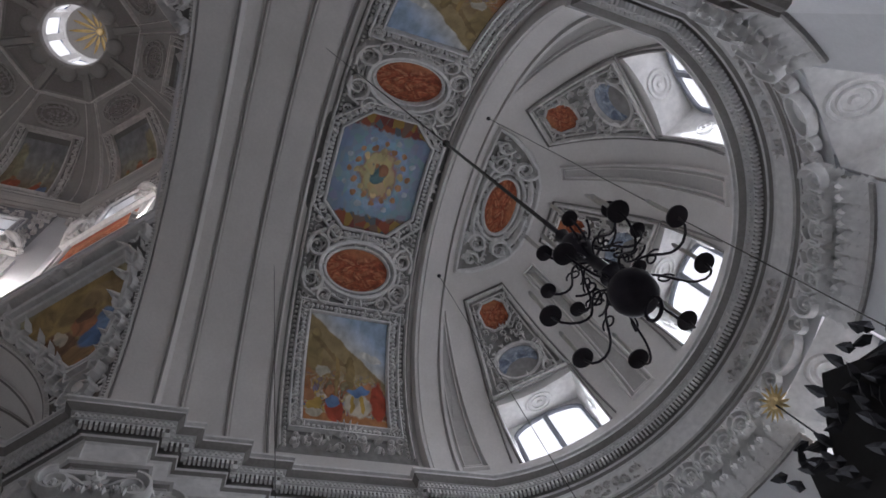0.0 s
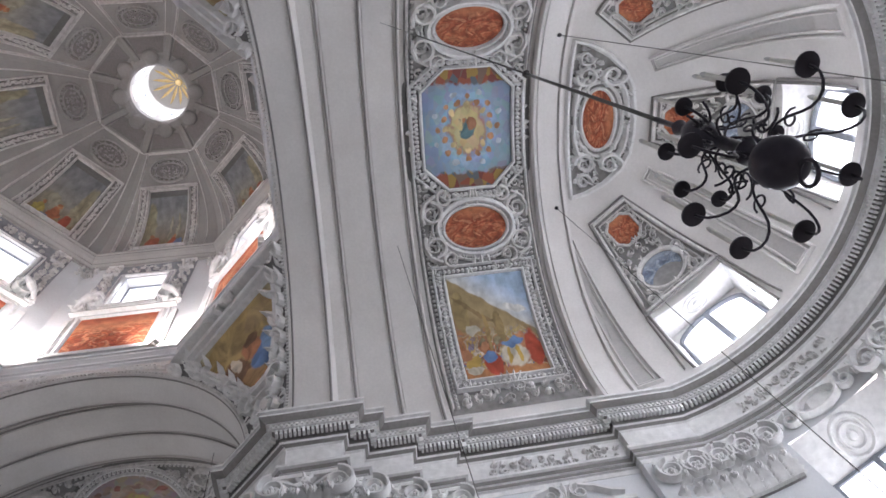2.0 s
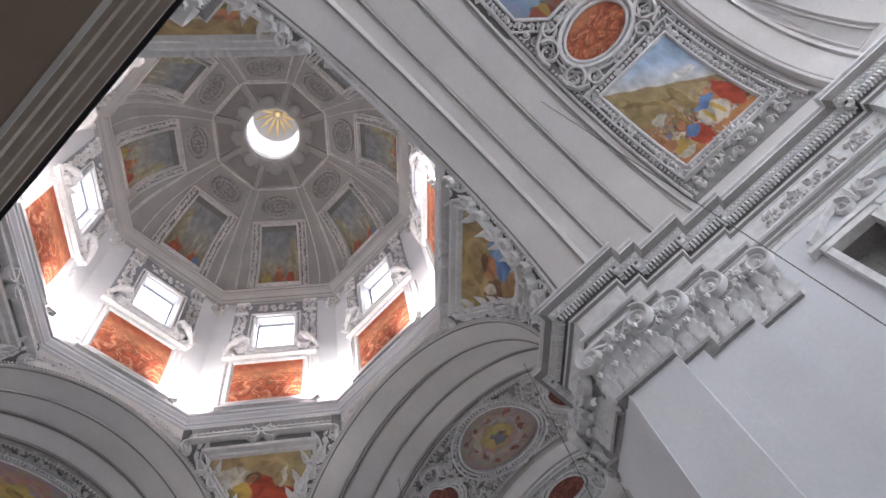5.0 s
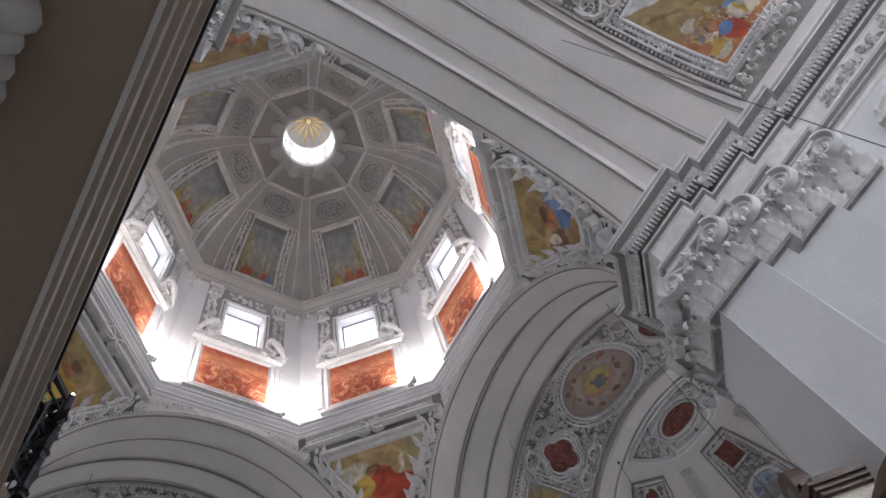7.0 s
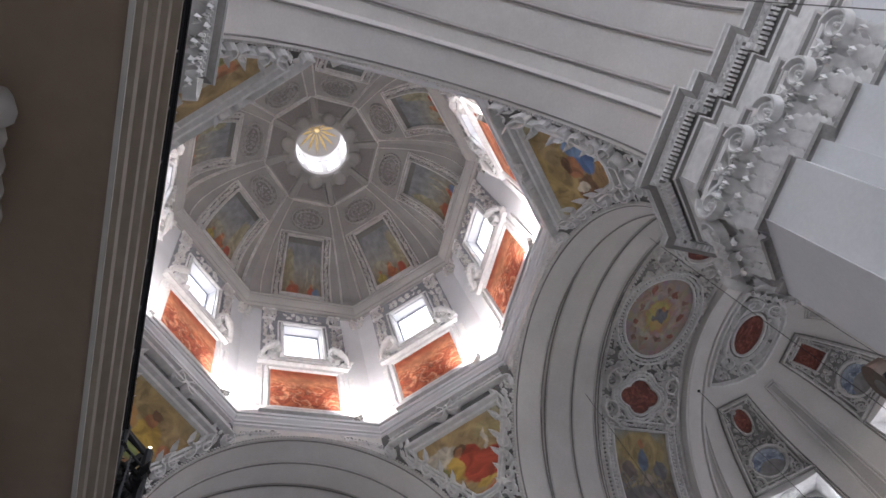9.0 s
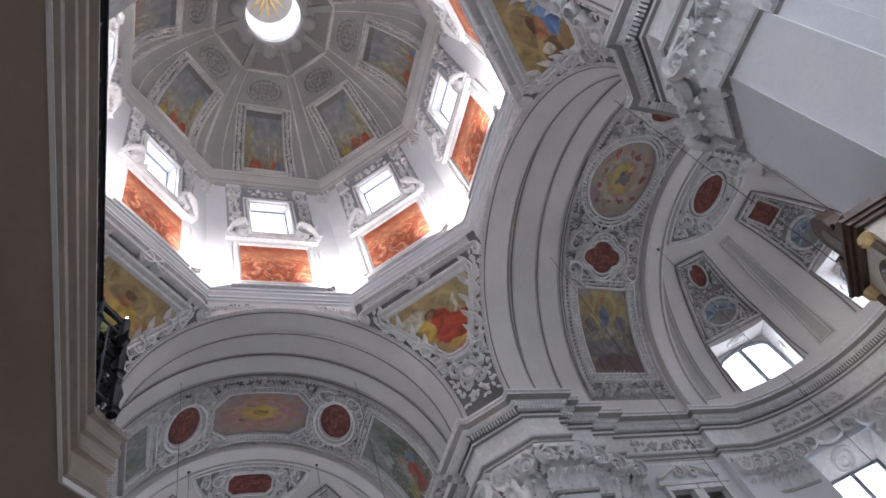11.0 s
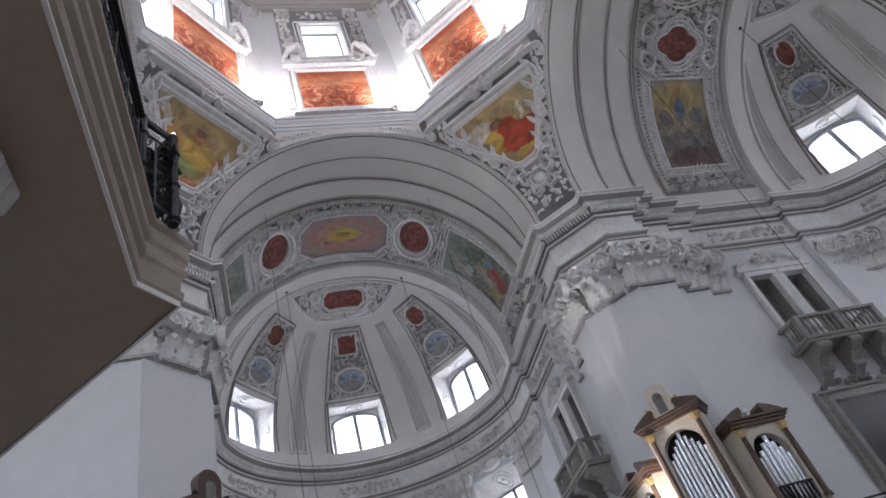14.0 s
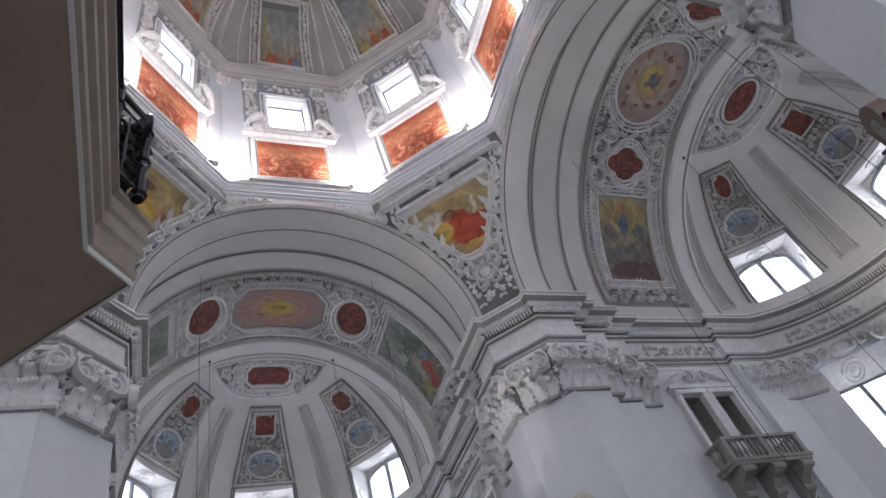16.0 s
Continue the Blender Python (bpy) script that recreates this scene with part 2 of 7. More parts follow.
STORY = fresco("story fresco", [(0.0, (0.38, 0.16, 0.07)), (0.25, (0.27, 0.17, 0.08)), (0.5, (0.36, 0.27, 0.14)), (0.72, (0.3, 0.22, 0.11)), (0.74, (0.58, 0.57, 0.55)), (0.9, (0.46, 0.52, 0.6)), (1.0, (0.33, 0.43, 0.56))],
               [(0.46, 0.09, 0.04), (0.1, 0.17, 0.36), (0.5, 0.36, 0.1), (0.55, 0.5, 0.44), (0.42, 0.15, 0.05), (0.26, 0.08, 0.05), (0.16, 0.2, 0.14)], 0.9, 7.0, seed=1.2, wash=0.12, band=0.38, slant=0.6)
STORY_DULL = fresco("faded story fresco", [(0.0, (0.14, 0.09, 0.08)), (0.35, (0.2, 0.17, 0.14)), (0.6, (0.28, 0.24, 0.15)), (0.85, (0.34, 0.28, 0.16)), (1.0, (0.27, 0.27, 0.25))],
                    [(0.24, 0.09, 0.07), (0.14, 0.16, 0.2), (0.28, 0.24, 0.13), (0.2, 0.17, 0.15), (0.12, 0.1, 0.1)], 0.6, 6.0, seed=5.5, band=0.6)
GARDEN_DULL = fresco("faded garden fresco", [(0.0, (0.2, 0.1, 0.08)), (0.3, (0.2, 0.17, 0.13)), (0.6, (0.16, 0.19, 0.15)), (1.0, (0.24, 0.26, 0.24))],
                     [(0.14, 0.17, 0.12), (0.3, 0.3, 0.27), (0.12, 0.15, 0.13), (0.24, 0.22, 0.17)], 0.7, 7.0, seed=2.7, band=0.8)
DOME_PICS = [fresco("dome fresco", [(0.0, (0.22, 0.12, 0.07)), (0.2, (0.26, 0.21, 0.15)), (0.45, (0.29, 0.28, 0.25)), (0.75, (0.25, 0.255, 0.26)), (1.0, (0.22, 0.23, 0.24))],
                    [(0.38, 0.1, 0.06), (0.17, 0.2, 0.3), (0.4, 0.3, 0.14), (0.28, 0.2, 0.14), (0.42, 0.38, 0.32)], 0.2, 5.0, seed=sd, wash=0.1, band=0.2) for sd in (3.3, 8.2)]
EVANGELIST = [fresco("pendentive fresco", [(0.0, (0.26, 0.13, 0.06)), (0.35, (0.38, 0.25, 0.1)), (0.7, (0.52, 0.42, 0.2)), (1.0, (0.45, 0.42, 0.3))],
                     figs, 0.95, 2.3, seed=sd, band=0.78, wash=0.2)
              for sd, figs in ((6.6, [(0.5, 0.07, 0.03), (0.45, 0.09, 0.04), (0.55, 0.36, 0.08), (0.5, 0.42, 0.2), (0.32, 0.08, 0.04)]),
                               (1.9, [(0.14, 0.24, 0.5), (0.2, 0.3, 0.55), (0.45, 0.2, 0.08), (0.3, 0.17, 0.09), (0.55, 0.46, 0.26)]),
                               (3.1, [(0.5, 0.3, 0.06), (0.14, 0.2, 0.4), (0.5, 0.42, 0.2), (0.2, 0.2, 0.1)]),
                               (9.4, [(0.5, 0.35, 0.07), (0.3, 0.33, 0.14), (0.42, 0.1, 0.05), (0.5, 0.44, 0.24), (0.2, 0.15, 0.1)]))]


def figures_on(m, shapes, ragged=0.07):
    """Paint soft-edged shapes on a fresco, one over the other: (u, v, half width, half height, degrees, colour) of the picture's unit square."""
    n, l = m.node_tree.nodes, m.node_tree.links
    base = n["Principled BSDF"].inputs["Base Color"]
    out = base.links[0].from_socket
    uv = n.new("ShaderNodeUVMap")
    nz = n.new("ShaderNodeTexNoise")
    nz.inputs["Scale"].default_value, nz.inputs["Detail"].default_value = 7.0, 3
    l.new(uv.outputs[0], nz.inputs["Vector"])
    half = n.new("ShaderNodeVectorMath")
    half.operation = "SUBTRACT"
    half.inputs[1].default_value = (0.5, 0.5, 0.5)
    l.new(nz.outputs["Color"], half.inputs[0])
    wob = n.new("ShaderNodeVectorMath")
    wob.operation = "MULTIPLY_ADD"
    wob.inputs[1].default_value = (ragged * 2.5, ragged * 2.5, 0)
    l.new(half.outputs[0], wob.inputs[0])
    l.new(uv.outputs[0], wob.inputs[2])
    fold = n.new("ShaderNodeTexNoise")
    fold.inputs["Scale"].default_value, fold.inputs["Detail"].default_value, fold.inputs["Distortion"].default_value = 5.0, 3, 1.2
    l.new(uv.outputs[0], fold.inputs["Vector"])
    tone = n.new("ShaderNodeMapRange")
    tone.inputs["From Min"].default_value, tone.inputs["From Max"].default_value = 0.33, 0.67
    tone.inputs["To Min"].default_value, tone.inputs["To Max"].default_value = 0.62, 1.3
    l.new(fold.outputs[0], tone.inputs["Value"])
    for u, v, ru, rv, turn, colour in shapes:
        mp = n.new("ShaderNodeMapping")
        mp.vector_type = "TEXTURE"
        mp.inputs["Location"].default_value, mp.inputs["Rotation"].default_value, mp.inputs["Scale"].default_value = (u, v, 0), (0, 0, radians(turn)), (ru, rv, 1)
        l.new(wob.outputs[0], mp.inputs["Vector"])
        ln = n.new("ShaderNodeVectorMath")
        ln.operation = "LENGTH"
        l.new(mp.outputs[0], ln.inputs[0])
        mask = n.new("ShaderNodeMapRange")
        mask.inputs["From Min"].default_value, mask.inputs["From Max"].default_value = 1.06, 0.9
        l.new(ln.outputs["Value"], mask.inputs["Value"])
        tint = n.new("ShaderNodeVectorMath")
        tint.operation = "SCALE"
        tint.inputs[0].default_value = colour
        l.new(tone.outputs[0], tint.inputs["Scale"])
        mx = n.new("ShaderNodeMix")
        mx.data_type = "RGBA"
        l.new(mask.outputs[0], mx.inputs["Factor"])
        l.new(out, mx.inputs["A"])
        l.new(tint.outputs[0], mx.inputs["B"])
        out = mx.outputs["Result"]
    l.new(out, base)


RED, BLUE, OCHRE, PALE, BROWN, FLESH, OLIVE = (0.42, 0.07, 0.035), (0.14, 0.24, 0.46), (0.52, 0.34, 0.08), (0.58, 0.52, 0.42), (0.2, 0.11, 0.06), (0.45, 0.2, 0.1), (0.26, 0.25, 0.1)
figures_on(STORY, [(0.1, 0.66, 0.1, 0.2, 0, (0.3, 0.22, 0.1)), (0.3, 0.66, 0.34, 0.022, -28, (0.22, 0.15, 0.07)), (0.55, 0.5, 0.05, 0.17, 0, (0.27, 0.19, 0.08)), (0.38, 0.46, 0.035, 0.2, 0, (0.3, 0.2, 0.08)),
                   (0.2, 0.5, 0.09, 0.05, 0, (0.5, 0.46, 0.38)), (0.8, 0.66, 0.16, 0.04, -10, (0.66, 0.65, 0.62)), (0.5, 0.03, 0.6, 0.07, 0, (0.45, 0.2, 0.08)), (0.9, 0.25, 0.1, 0.19, 0, RED), (0.78, 0.35, 0.05, 0.08, 0, FLESH),
                   (0.65, 0.2, 0.17, 0.13, 0, PALE), (0.7, 0.22, 0.035, 0.1, 8, OCHRE), (0.58, 0.2, 0.03, 0.1, -8, OCHRE), (0.66, 0.34, 0.15, 0.035, 6, BLUE), (0.36, 0.14, 0.12, 0.12, 0, RED), (0.34, 0.21, 0.08, 0.06, 0, BLUE),
                   (0.3, 0.32, 0.05, 0.05, 0, FLESH), (0.12, 0.17, 0.1, 0.06, 20, OCHRE), (0.12, 0.09, 0.1, 0.035, 0, PALE), (0.06, 0.26, 0.06, 0.06, 0, FLESH)], 0.045)
GROUND = (0.42, 0.3, 0.15)
figures_on(EVANGELIST[0], [(0.4, 0.6, 0.6, 0.6, 0, GROUND), (0.2, 0.75, 0.2, 0.12, 30, PALE), (0.15, 0.55, 0.1, 0.1, 0, OLIVE), (0.8, 0.8, 0.16, 0.14, 0, (0.4, 0.32, 0.16)), (0.36, 0.5, 0.13, 0.2, 10, OCHRE), (0.6, 0.36, 0.27, 0.23, 0, RED),
                           (0.5, 0.6, 0.12, 0.16, 0, RED), (0.42, 0.74, 0.07, 0.07, 0, BROWN), (0.4, 0.71, 0.05, 0.05, 0, FLESH), (0.72, 0.7, 0.03, 0.15, -15, PALE), (0.55, 0.13, 0.13, 0.05, 0, OCHRE)])
figures_on(EVANGELIST[1], [(0.5, 0.6, 0.6, 0.5, 0, (0.42, 0.3, 0.13)), (0.75, 0.82, 0.2, 0.12, 0, GROUND), (0.25, 0.4, 0.2, 0.25, 0, BROWN), (0.4, 0.2, 0.2, 0.12, 0, (0.36, 0.22, 0.1)), (0.68, 0.36, 0.24, 0.2, 20, BLUE), (0.72, 0.45, 0.1, 0.16, 0, (0.24, 0.36, 0.56)),
                           (0.52, 0.56, 0.12, 0.12, 0, FLESH), (0.56, 0.66, 0.07, 0.06, 0, BROWN), (0.3, 0.55, 0.04, 0.12, 0, PALE)])
figures_on(EVANGELIST[2], [(0.5, 0.6, 0.6, 0.5, 0, GROUND), (0.7, 0.4, 0.2, 0.2, 0, RED), (0.4, 0.45, 0.16, 0.22, 0, OLIVE), (0.5, 0.65, 0.12, 0.12, 0, PALE), (0.3, 0.7, 0.1, 0.1, 0, FLESH), (0.5, 0.15, 0.2, 0.1, 0, BROWN)])
figures_on(EVANGELIST[3], [(0.5, 0.6, 0.6, 0.5, 0, (0.36, 0.26, 0.12)), (0.35, 0.3, 0.26, 0.2, 0, (0.28, 0.32, 0.12)), (0.55, 0.52, 0.17, 0.2, 0, OCHRE), (0.25, 0.6, 0.13, 0.16, 20, (0.4, 0.22, 0.08)), (0.5, 0.74, 0.08, 0.08, 0, FLESH), (0.52, 0.8, 0.08, 0.05, 0, BROWN),
                           (0.8, 0.5, 0.1, 0.12, 0, FLESH), (0.15, 0.8, 0.04, 0.14, 25, PALE), (0.75, 0.75, 0.14, 0.12, 0, GROUND)])
figures_on(STORY_DULL, [(0.5, 0.8, 0.42, 0.2, 0, (0.36, 0.27, 0.13)), (0.5, 0.7, 0.09, 0.13, 0, (0.13, 0.17, 0.25)), (0.5, 0.86, 0.05, 0.04, 0, FLESH), (0.2, 0.6, 0.13, 0.09, 0, (0.17, 0.13, 0.12)), (0.8, 0.6, 0.13, 0.1, 0, (0.17, 0.16, 0.17)),
                        (0.5, 0.5, 0.1, 0.07, 0, (0.3, 0.25, 0.2)), (0.4, 0.3, 0.45, 0.13, 0, (0.19, 0.17, 0.17)), (0.6, 0.12, 0.5, 0.13, 0, (0.14, 0.09, 0.085))], 0.05)
figures_on(GARDEN_DULL, [(0.3, 0.75, 0.25, 0.14, 20, (0.3, 0.3, 0.28)), (0.72, 0.62, 0.2, 0.12, -20, (0.14, 0.17, 0.13)), (0.42, 0.4, 0.1, 0.2, -30, (0.33, 0.3, 0.26)), (0.62, 0.3, 0.16, 0.12, 10, (0.34, 0.1, 0.07)), (0.75, 0.4, 0.08, 0.06, 0, (0.16, 0.2, 0.3)),
                         (0.25, 0.18, 0.14, 0.1, 0, (0.34, 0.28, 0.12)), (0.55, 0.12, 0.16, 0.08, 0, (0.3, 0.08, 0.06)), (0.5, 0.5, 0.04, 0.035, 0, FLESH)], 0.06)
figures_on(DOME_PICS[0], [(0.15, 0.4, 0.13, 0.42, 0, (0.33, 0.3, 0.2)), (0.06, 0.3, 0.05, 0.34, 0, (0.26, 0.22, 0.15)), (0.62, 0.4, 0.035, 0.24, 0, (0.4, 0.37, 0.28)), (0.78, 0.42, 0.035, 0.24, 0, (0.4, 0.37, 0.28)), (0.5, 0.05, 0.6, 0.07, 0, (0.27, 0.2, 0.13)),
                          (0.27, 0.14, 0.15, 0.12, 0, (0.44, 0.12, 0.06)), (0.24, 0.28, 0.06, 0.045, 0, FLESH), (0.72, 0.13, 0.09, 0.12, 0, (0.4, 0.1, 0.05)), (0.86, 0.12, 0.09, 0.1, 0, (0.16, 0.22, 0.36)), (0.75, 0.27, 0.04, 0.04, 0, FLESH)])
figures_on(DOME_PICS[1], [(0.85, 0.42, 0.14, 0.4, 0, (0.36, 0.32, 0.22)), (0.35, 0.3, 0.3, 0.16, -20, (0.36, 0.33, 0.25)), (0.5, 0.05, 0.6, 0.07, 0, (0.3, 0.22, 0.12)), (0.2, 0.13, 0.12, 0.13, 0, (0.46, 0.36, 0.1)), (0.2, 0.28, 0.05, 0.04, 0, FLESH),
                          (0.5, 0.16, 0.13, 0.13, 0, (0.44, 0.15, 0.07)), (0.5, 0.31, 0.05, 0.04, 0, FLESH), (0.78, 0.15, 0.1, 0.14, 0, (0.4, 0.09, 0.05)), (0.36, 0.06, 0.1, 0.06, 0, (0.2, 0.24, 0.3))])

def heaven(name, inner, glory, outer, rim, crowd=False):
    """A painted heaven: a figure patch in a golden glory, clouds and a ring of crowd colours."""
    m = fresco(name, [(0.0, outer), (0.5, outer), (1.0, outer)], None)
    n, l = m.node_tree.nodes, m.node_tree.links
    uv = n.new("ShaderNodeUVMap")
    ct = n.new("ShaderNodeVectorMath")
    ct.operation = "SUBTRACT"
    ct.inputs[1].default_value = (0.5, 0.5, 0)
    l.new(uv.outputs[0], ct.inputs[0])
    nz = n.new("ShaderNodeTexNoise")
    nz.inputs["Scale"].default_value, nz.inputs["Detail"].default_value = 11, 6
    l.new(uv.outputs[0], nz.inputs["Vector"])
    ln = n.new("ShaderNodeVectorMath")
    ln.operation = "LENGTH"
    l.new(ct.outputs[0], ln.inputs[0])
    ma = n.new("ShaderNodeMath")
    ma.operation = "MULTIPLY_ADD"
    ma.inputs[1].default_value = 0.26
    l.new(nz.outputs[0], ma.inputs[0])
    l.new(ln.outputs["Value"], ma.inputs[2])
    rp = n.new("ShaderNodeValToRGB")
    els = [(0.13, inner), (0.2, inner), (0.22, glory), (0.3, tuple(0.85 * c for c in glory)), (0.33, (0.42, 0.24, 0.17)), (0.37, outer), (0.41, tuple(1.25 * c for c in outer)), (0.46, outer), (0.62, rim)]
    while len(rp.color_ramp.elements) > 1:
        rp.color_ramp.elements.remove(rp.color_ramp.elements[0])
    rp.color_ramp.elements[0].position, rp.color_ramp.elements[0].color = els[0][0], (*els[0][1], 1)
    for pos, c in els[1:]:
        rp.color_ramp.elements.new(pos).color = (*c, 1)
    l.new(ma.outputs[0], rp.inputs[0])
    vor = n.new("ShaderNodeTexVoronoi")
    vor.inputs["Scale"].default_value = 13
    l.new(uv.outputs[0], vor.inputs["Vector"])
    mx = n.new("ShaderNodeMix")
    mx.data_type, mx.blend_type = "RGBA", "SOFT_LIGHT"
    mx.inputs["Factor"].default_value = 0.2
    l.new(rp.outputs[0], mx.inputs["A"])
    l.new(vor.outputs["Color"], mx.inputs["B"])
    out = mx.outputs["Result"]
    if crowd:
        sy = n.new("ShaderNodeSeparateXYZ")
        l.new(ct.outputs[0], sy.inputs[0])
        ab = n.new("ShaderNodeMath")
        ab.operation = "ABSOLUTE"
        l.new(sy.outputs["Y"], ab.inputs[0])
        wob = n.new("ShaderNodeMath")
        wob.operation = "MULTIPLY_ADD"
        wob.inputs[1].default_value = 0.14
        l.new(nz.outputs[0], wob.inputs[0])
        l.new(ab.outputs[0], wob.inputs[2])
        cm = n.new("ShaderNodeMapRange")
        cm.inputs["From Min"].default_value, cm.inputs["From Max"].default_value = 0.435, 0.455
        l.new(wob.outputs[0], cm.inputs["Value"])
        pick = n.new("ShaderNodeValToRGB")
        pick.color_ramp.interpolation = "CONSTANT"
        while len(pick.color_ramp.elements) > 1:
            pick.color_ramp.elements.remove(pick.color_ramp.elements[0])
        cols = ((0.2, 0.06, 0.05), (0.12, 0.14, 0.16), (0.34, 0.22, 0.06), (0.2, 0.13, 0.1), (0.3, 0.09, 0.05))
        pick.color_ramp.elements[0].position, pick.color_ramp.elements[0].color = 0.0, (*cols[0], 1)
        for i, c in enumerate(cols[1:]):
            pick.color_ramp.elements.new((i + 1) / 5).color = (*c, 1)
        sp = n.new("ShaderNodeSeparateColor")
        l.new(vor.outputs["Color"], sp.inputs[0])
        l.new(sp.outputs[0], pick.inputs[0])
        m2 = n.new("ShaderNodeMix")
        m2.data_type = "RGBA"
        l.new(cm.outputs[0], m2.inputs["Factor"])
        l.new(out, m2.inputs["A"])
        l.new(pick.outputs[0], m2.inputs["B"])
        out = m2.outputs["Result"]
    l.new(out, n["Principled BSDF"].inputs["Base Color"])
    return m


HEAVEN_BLUE = heaven("blue heaven", (0.2, 0.2, 0.17), (0.62, 0.52, 0.26), (0.27, 0.38, 0.5), (0.24, 0.31, 0.38), True)
HEAVEN_PINK = heaven("rosy heaven", (0.4, 0.28, 0.05), (0.5, 0.36, 0.1), (0.36, 0.2, 0.16), (0.3, 0.24, 0.22))
HEAVEN_GOLD = heaven("golden heaven", (0.2, 0.18, 0.17), (0.5, 0.4, 0.15), (0.36, 0.29, 0.24), (0.3, 0.24, 0.22))
CHERUB = (0.5, 0.26, 0.14)
figures_on(HEAVEN_BLUE, [(0.5 + r * 1.12 * math.cos(a), 0.5 + r * 0.9 * math.sin(a), 0.034, 0.026, 0, c) for i, a in enumerate(lin(0, 2 * math.pi, 16)[:-1]) for r, c in (((0.25, CHERUB), (0.35, (0.5, 0.55, 0.6))) if i % 2 else ((0.3, CHERUB), (0.22, (0.64, 0.5, 0.26))))]
           + [(0.5, 0.47, 0.085, 0.06, 20, (0.12, 0.22, 0.24)), (0.55, 0.53, 0.05, 0.06, -20, (0.34, 0.16, 0.09)), (0.47, 0.56, 0.025, 0.025, 0, FLESH)], 0.035)
figures_on(HEAVEN_GOLD, [(0.5 + (0.35 + 0.06 * math.sin(7.3 * i)) * math.cos(a + 0.12 * math.sin(3.1 * i)), 0.5 + (0.35 + 0.06 * math.sin(7.3 * i)) * math.sin(a), 0.05 + 0.02 * math.sin(5.0 * i), 0.045, 40 * i, ((0.3, 0.12, 0.09), (0.34, 0.24, 0.2), (0.27, 0.16, 0.13), (0.38, 0.29, 0.22))[i % 4])
                         for i, a in enumerate(lin(0, 2 * math.pi, 22)[:-1])] + [(0.58, 0.5, 0.08, 0.09, 30, (0.16, 0.16, 0.18)), (0.56, 0.58, 0.03, 0.03, 0, FLESH)], 0.09)
figures_on(HEAVEN_PINK, [(0.5, 0.5, 0.07, 0.08, 0, (0.3, 0.2, 0.06)), (0.3, 0.4, 0.07, 0.06, 20, (0.38, 0.22, 0.17)), (0.7, 0.62, 0.06, 0.06, 0, (0.36, 0.2, 0.17)), (0.35, 0.65, 0.05, 0.05, 0, (0.26, 0.2, 0.2)), (0.66, 0.35, 0.06, 0.05, 0, (0.28, 0.2, 0.17))], 0.06)


# ---------------------------------------------------------------- mesh tools
class Build:
    """Collects vertices, faces and flat coordinates for one mesh."""

    def __init__(self):
        self.v, self.f, self.uv = [], [], []

    def add(self, verts, faces, uv=None):
        o = len(self.v)
        self.v += [tuple(p) for p in verts]
        self.f += [tuple(o + i for i in f) for f in faces]
        self.uv += uv if uv else [(0, 0)] * len(verts)

    def grid(self, fn, us, vs, skip=None):
        nu, nv = len(us), len(vs)
        faces = [(i * nv + j, (i + 1) * nv + j, (i + 1) * nv + j + 1, i * nv + j + 1) for i in range(nu - 1) for j in range(nv - 1)
                 if not (skip and skip((us[i] + us[i + 1]) / 2, (vs[j] + vs[j + 1]) / 2))]
        self.add([fn(u, v) for u in us for v in vs], faces, [((u - us[0]) / ((us[-1] - us[0]) or 1), (v - vs[0]) / ((vs[-1] - vs[0]) or 1)) for u in us for v in vs])

    def box(self, c, s, m=None):
        x, y, z = (k / 2 for k in s)
        pts = [Vector((c[0] + i * x, c[1] + j * y, c[2] + k * z)) for i in (-1, 1) for j in (-1, 1) for k in (-1, 1)]
        self.add([m @ p for p in pts] if m else pts, [(0, 1, 3, 2), (4, 6, 7, 5), (0, 4, 5, 1), (2, 3, 7, 6), (0, 2, 6, 4), (1, 5, 7, 3)])

    def tube(self, pts, rad, sides=6):
        """A round bar along the points; rad is one radius or one for each point."""
        pts = [Vector(p) for p in pts]
        n = len(pts)
        rs = rad if isinstance(rad, (list, tuple)) else [rad] * n
        out = []
        side = None
        for i, p in enumerate(pts):
            d = (pts[min(i + 1, n - 1)] - pts[max(i - 1, 0)]).normalized()
            if side is None:
                side = d.orthogonal().normalized()
            side = (side - d * side.dot(d)).normalized()
            up = d.cross(side)
            out += [p + (side * math.cos(2 * math.pi * k / sides) + up * math.sin(2 * math.pi * k / sides)) * rs[i] for k in range(sides)]
        faces = [(i * sides + k, i * sides + (k + 1) % sides, (i + 1) * sides + (k + 1) % sides, (i + 1) * sides + k) for i in range(n - 1) for k in range(sides)]
        faces += [tuple(range(sides))[::-1], tuple(range((n - 1) * sides, n * sides))]
        self.add(out, faces)

    def lathe(self, prof, m=None, sides=16, arc=2 * math.pi):
        """Turns a profile of (radius, height) round z."""
        m = m or Matrix()
        full = abs(arc - 2 * math.pi) < 1e-6
        cols = sides if full else sides + 1
        vs = [m @ Vector((r * math.cos(arc * k / sides), r * math.sin(arc * k / sides), z)) for k in range(cols) for r, z in prof]
        n = len(prof)
        self.add(vs, [(k * n + i, ((k + 1) % cols) * n + i, ((k + 1) % cols) * n + i + 1, k * n + i + 1) for k in range(sides) for i in range(n - 1)])

    def mesh(self, name, material, smooth=False, edge=None, weld=False):
        me = bpy.data.meshes.new(name)
        me.from_pydata(self.v, [], self.f)
        if weld:
            bm = bmesh.new()
            bm.from_mesh(me)
            bmesh.ops.remove_doubles(bm, verts=bm.verts, dist=0.0005)
            bmesh.ops.recalc_face_normals(bm, faces=bm.faces)
            bm.to_mesh(me)
            bm.free()
        if any(u != (0, 0) for u in self.uv):
            layer = me.uv_layers.new(name="UVMap")
            idx = np.zeros(len(me.loops), dtype=np.int32)
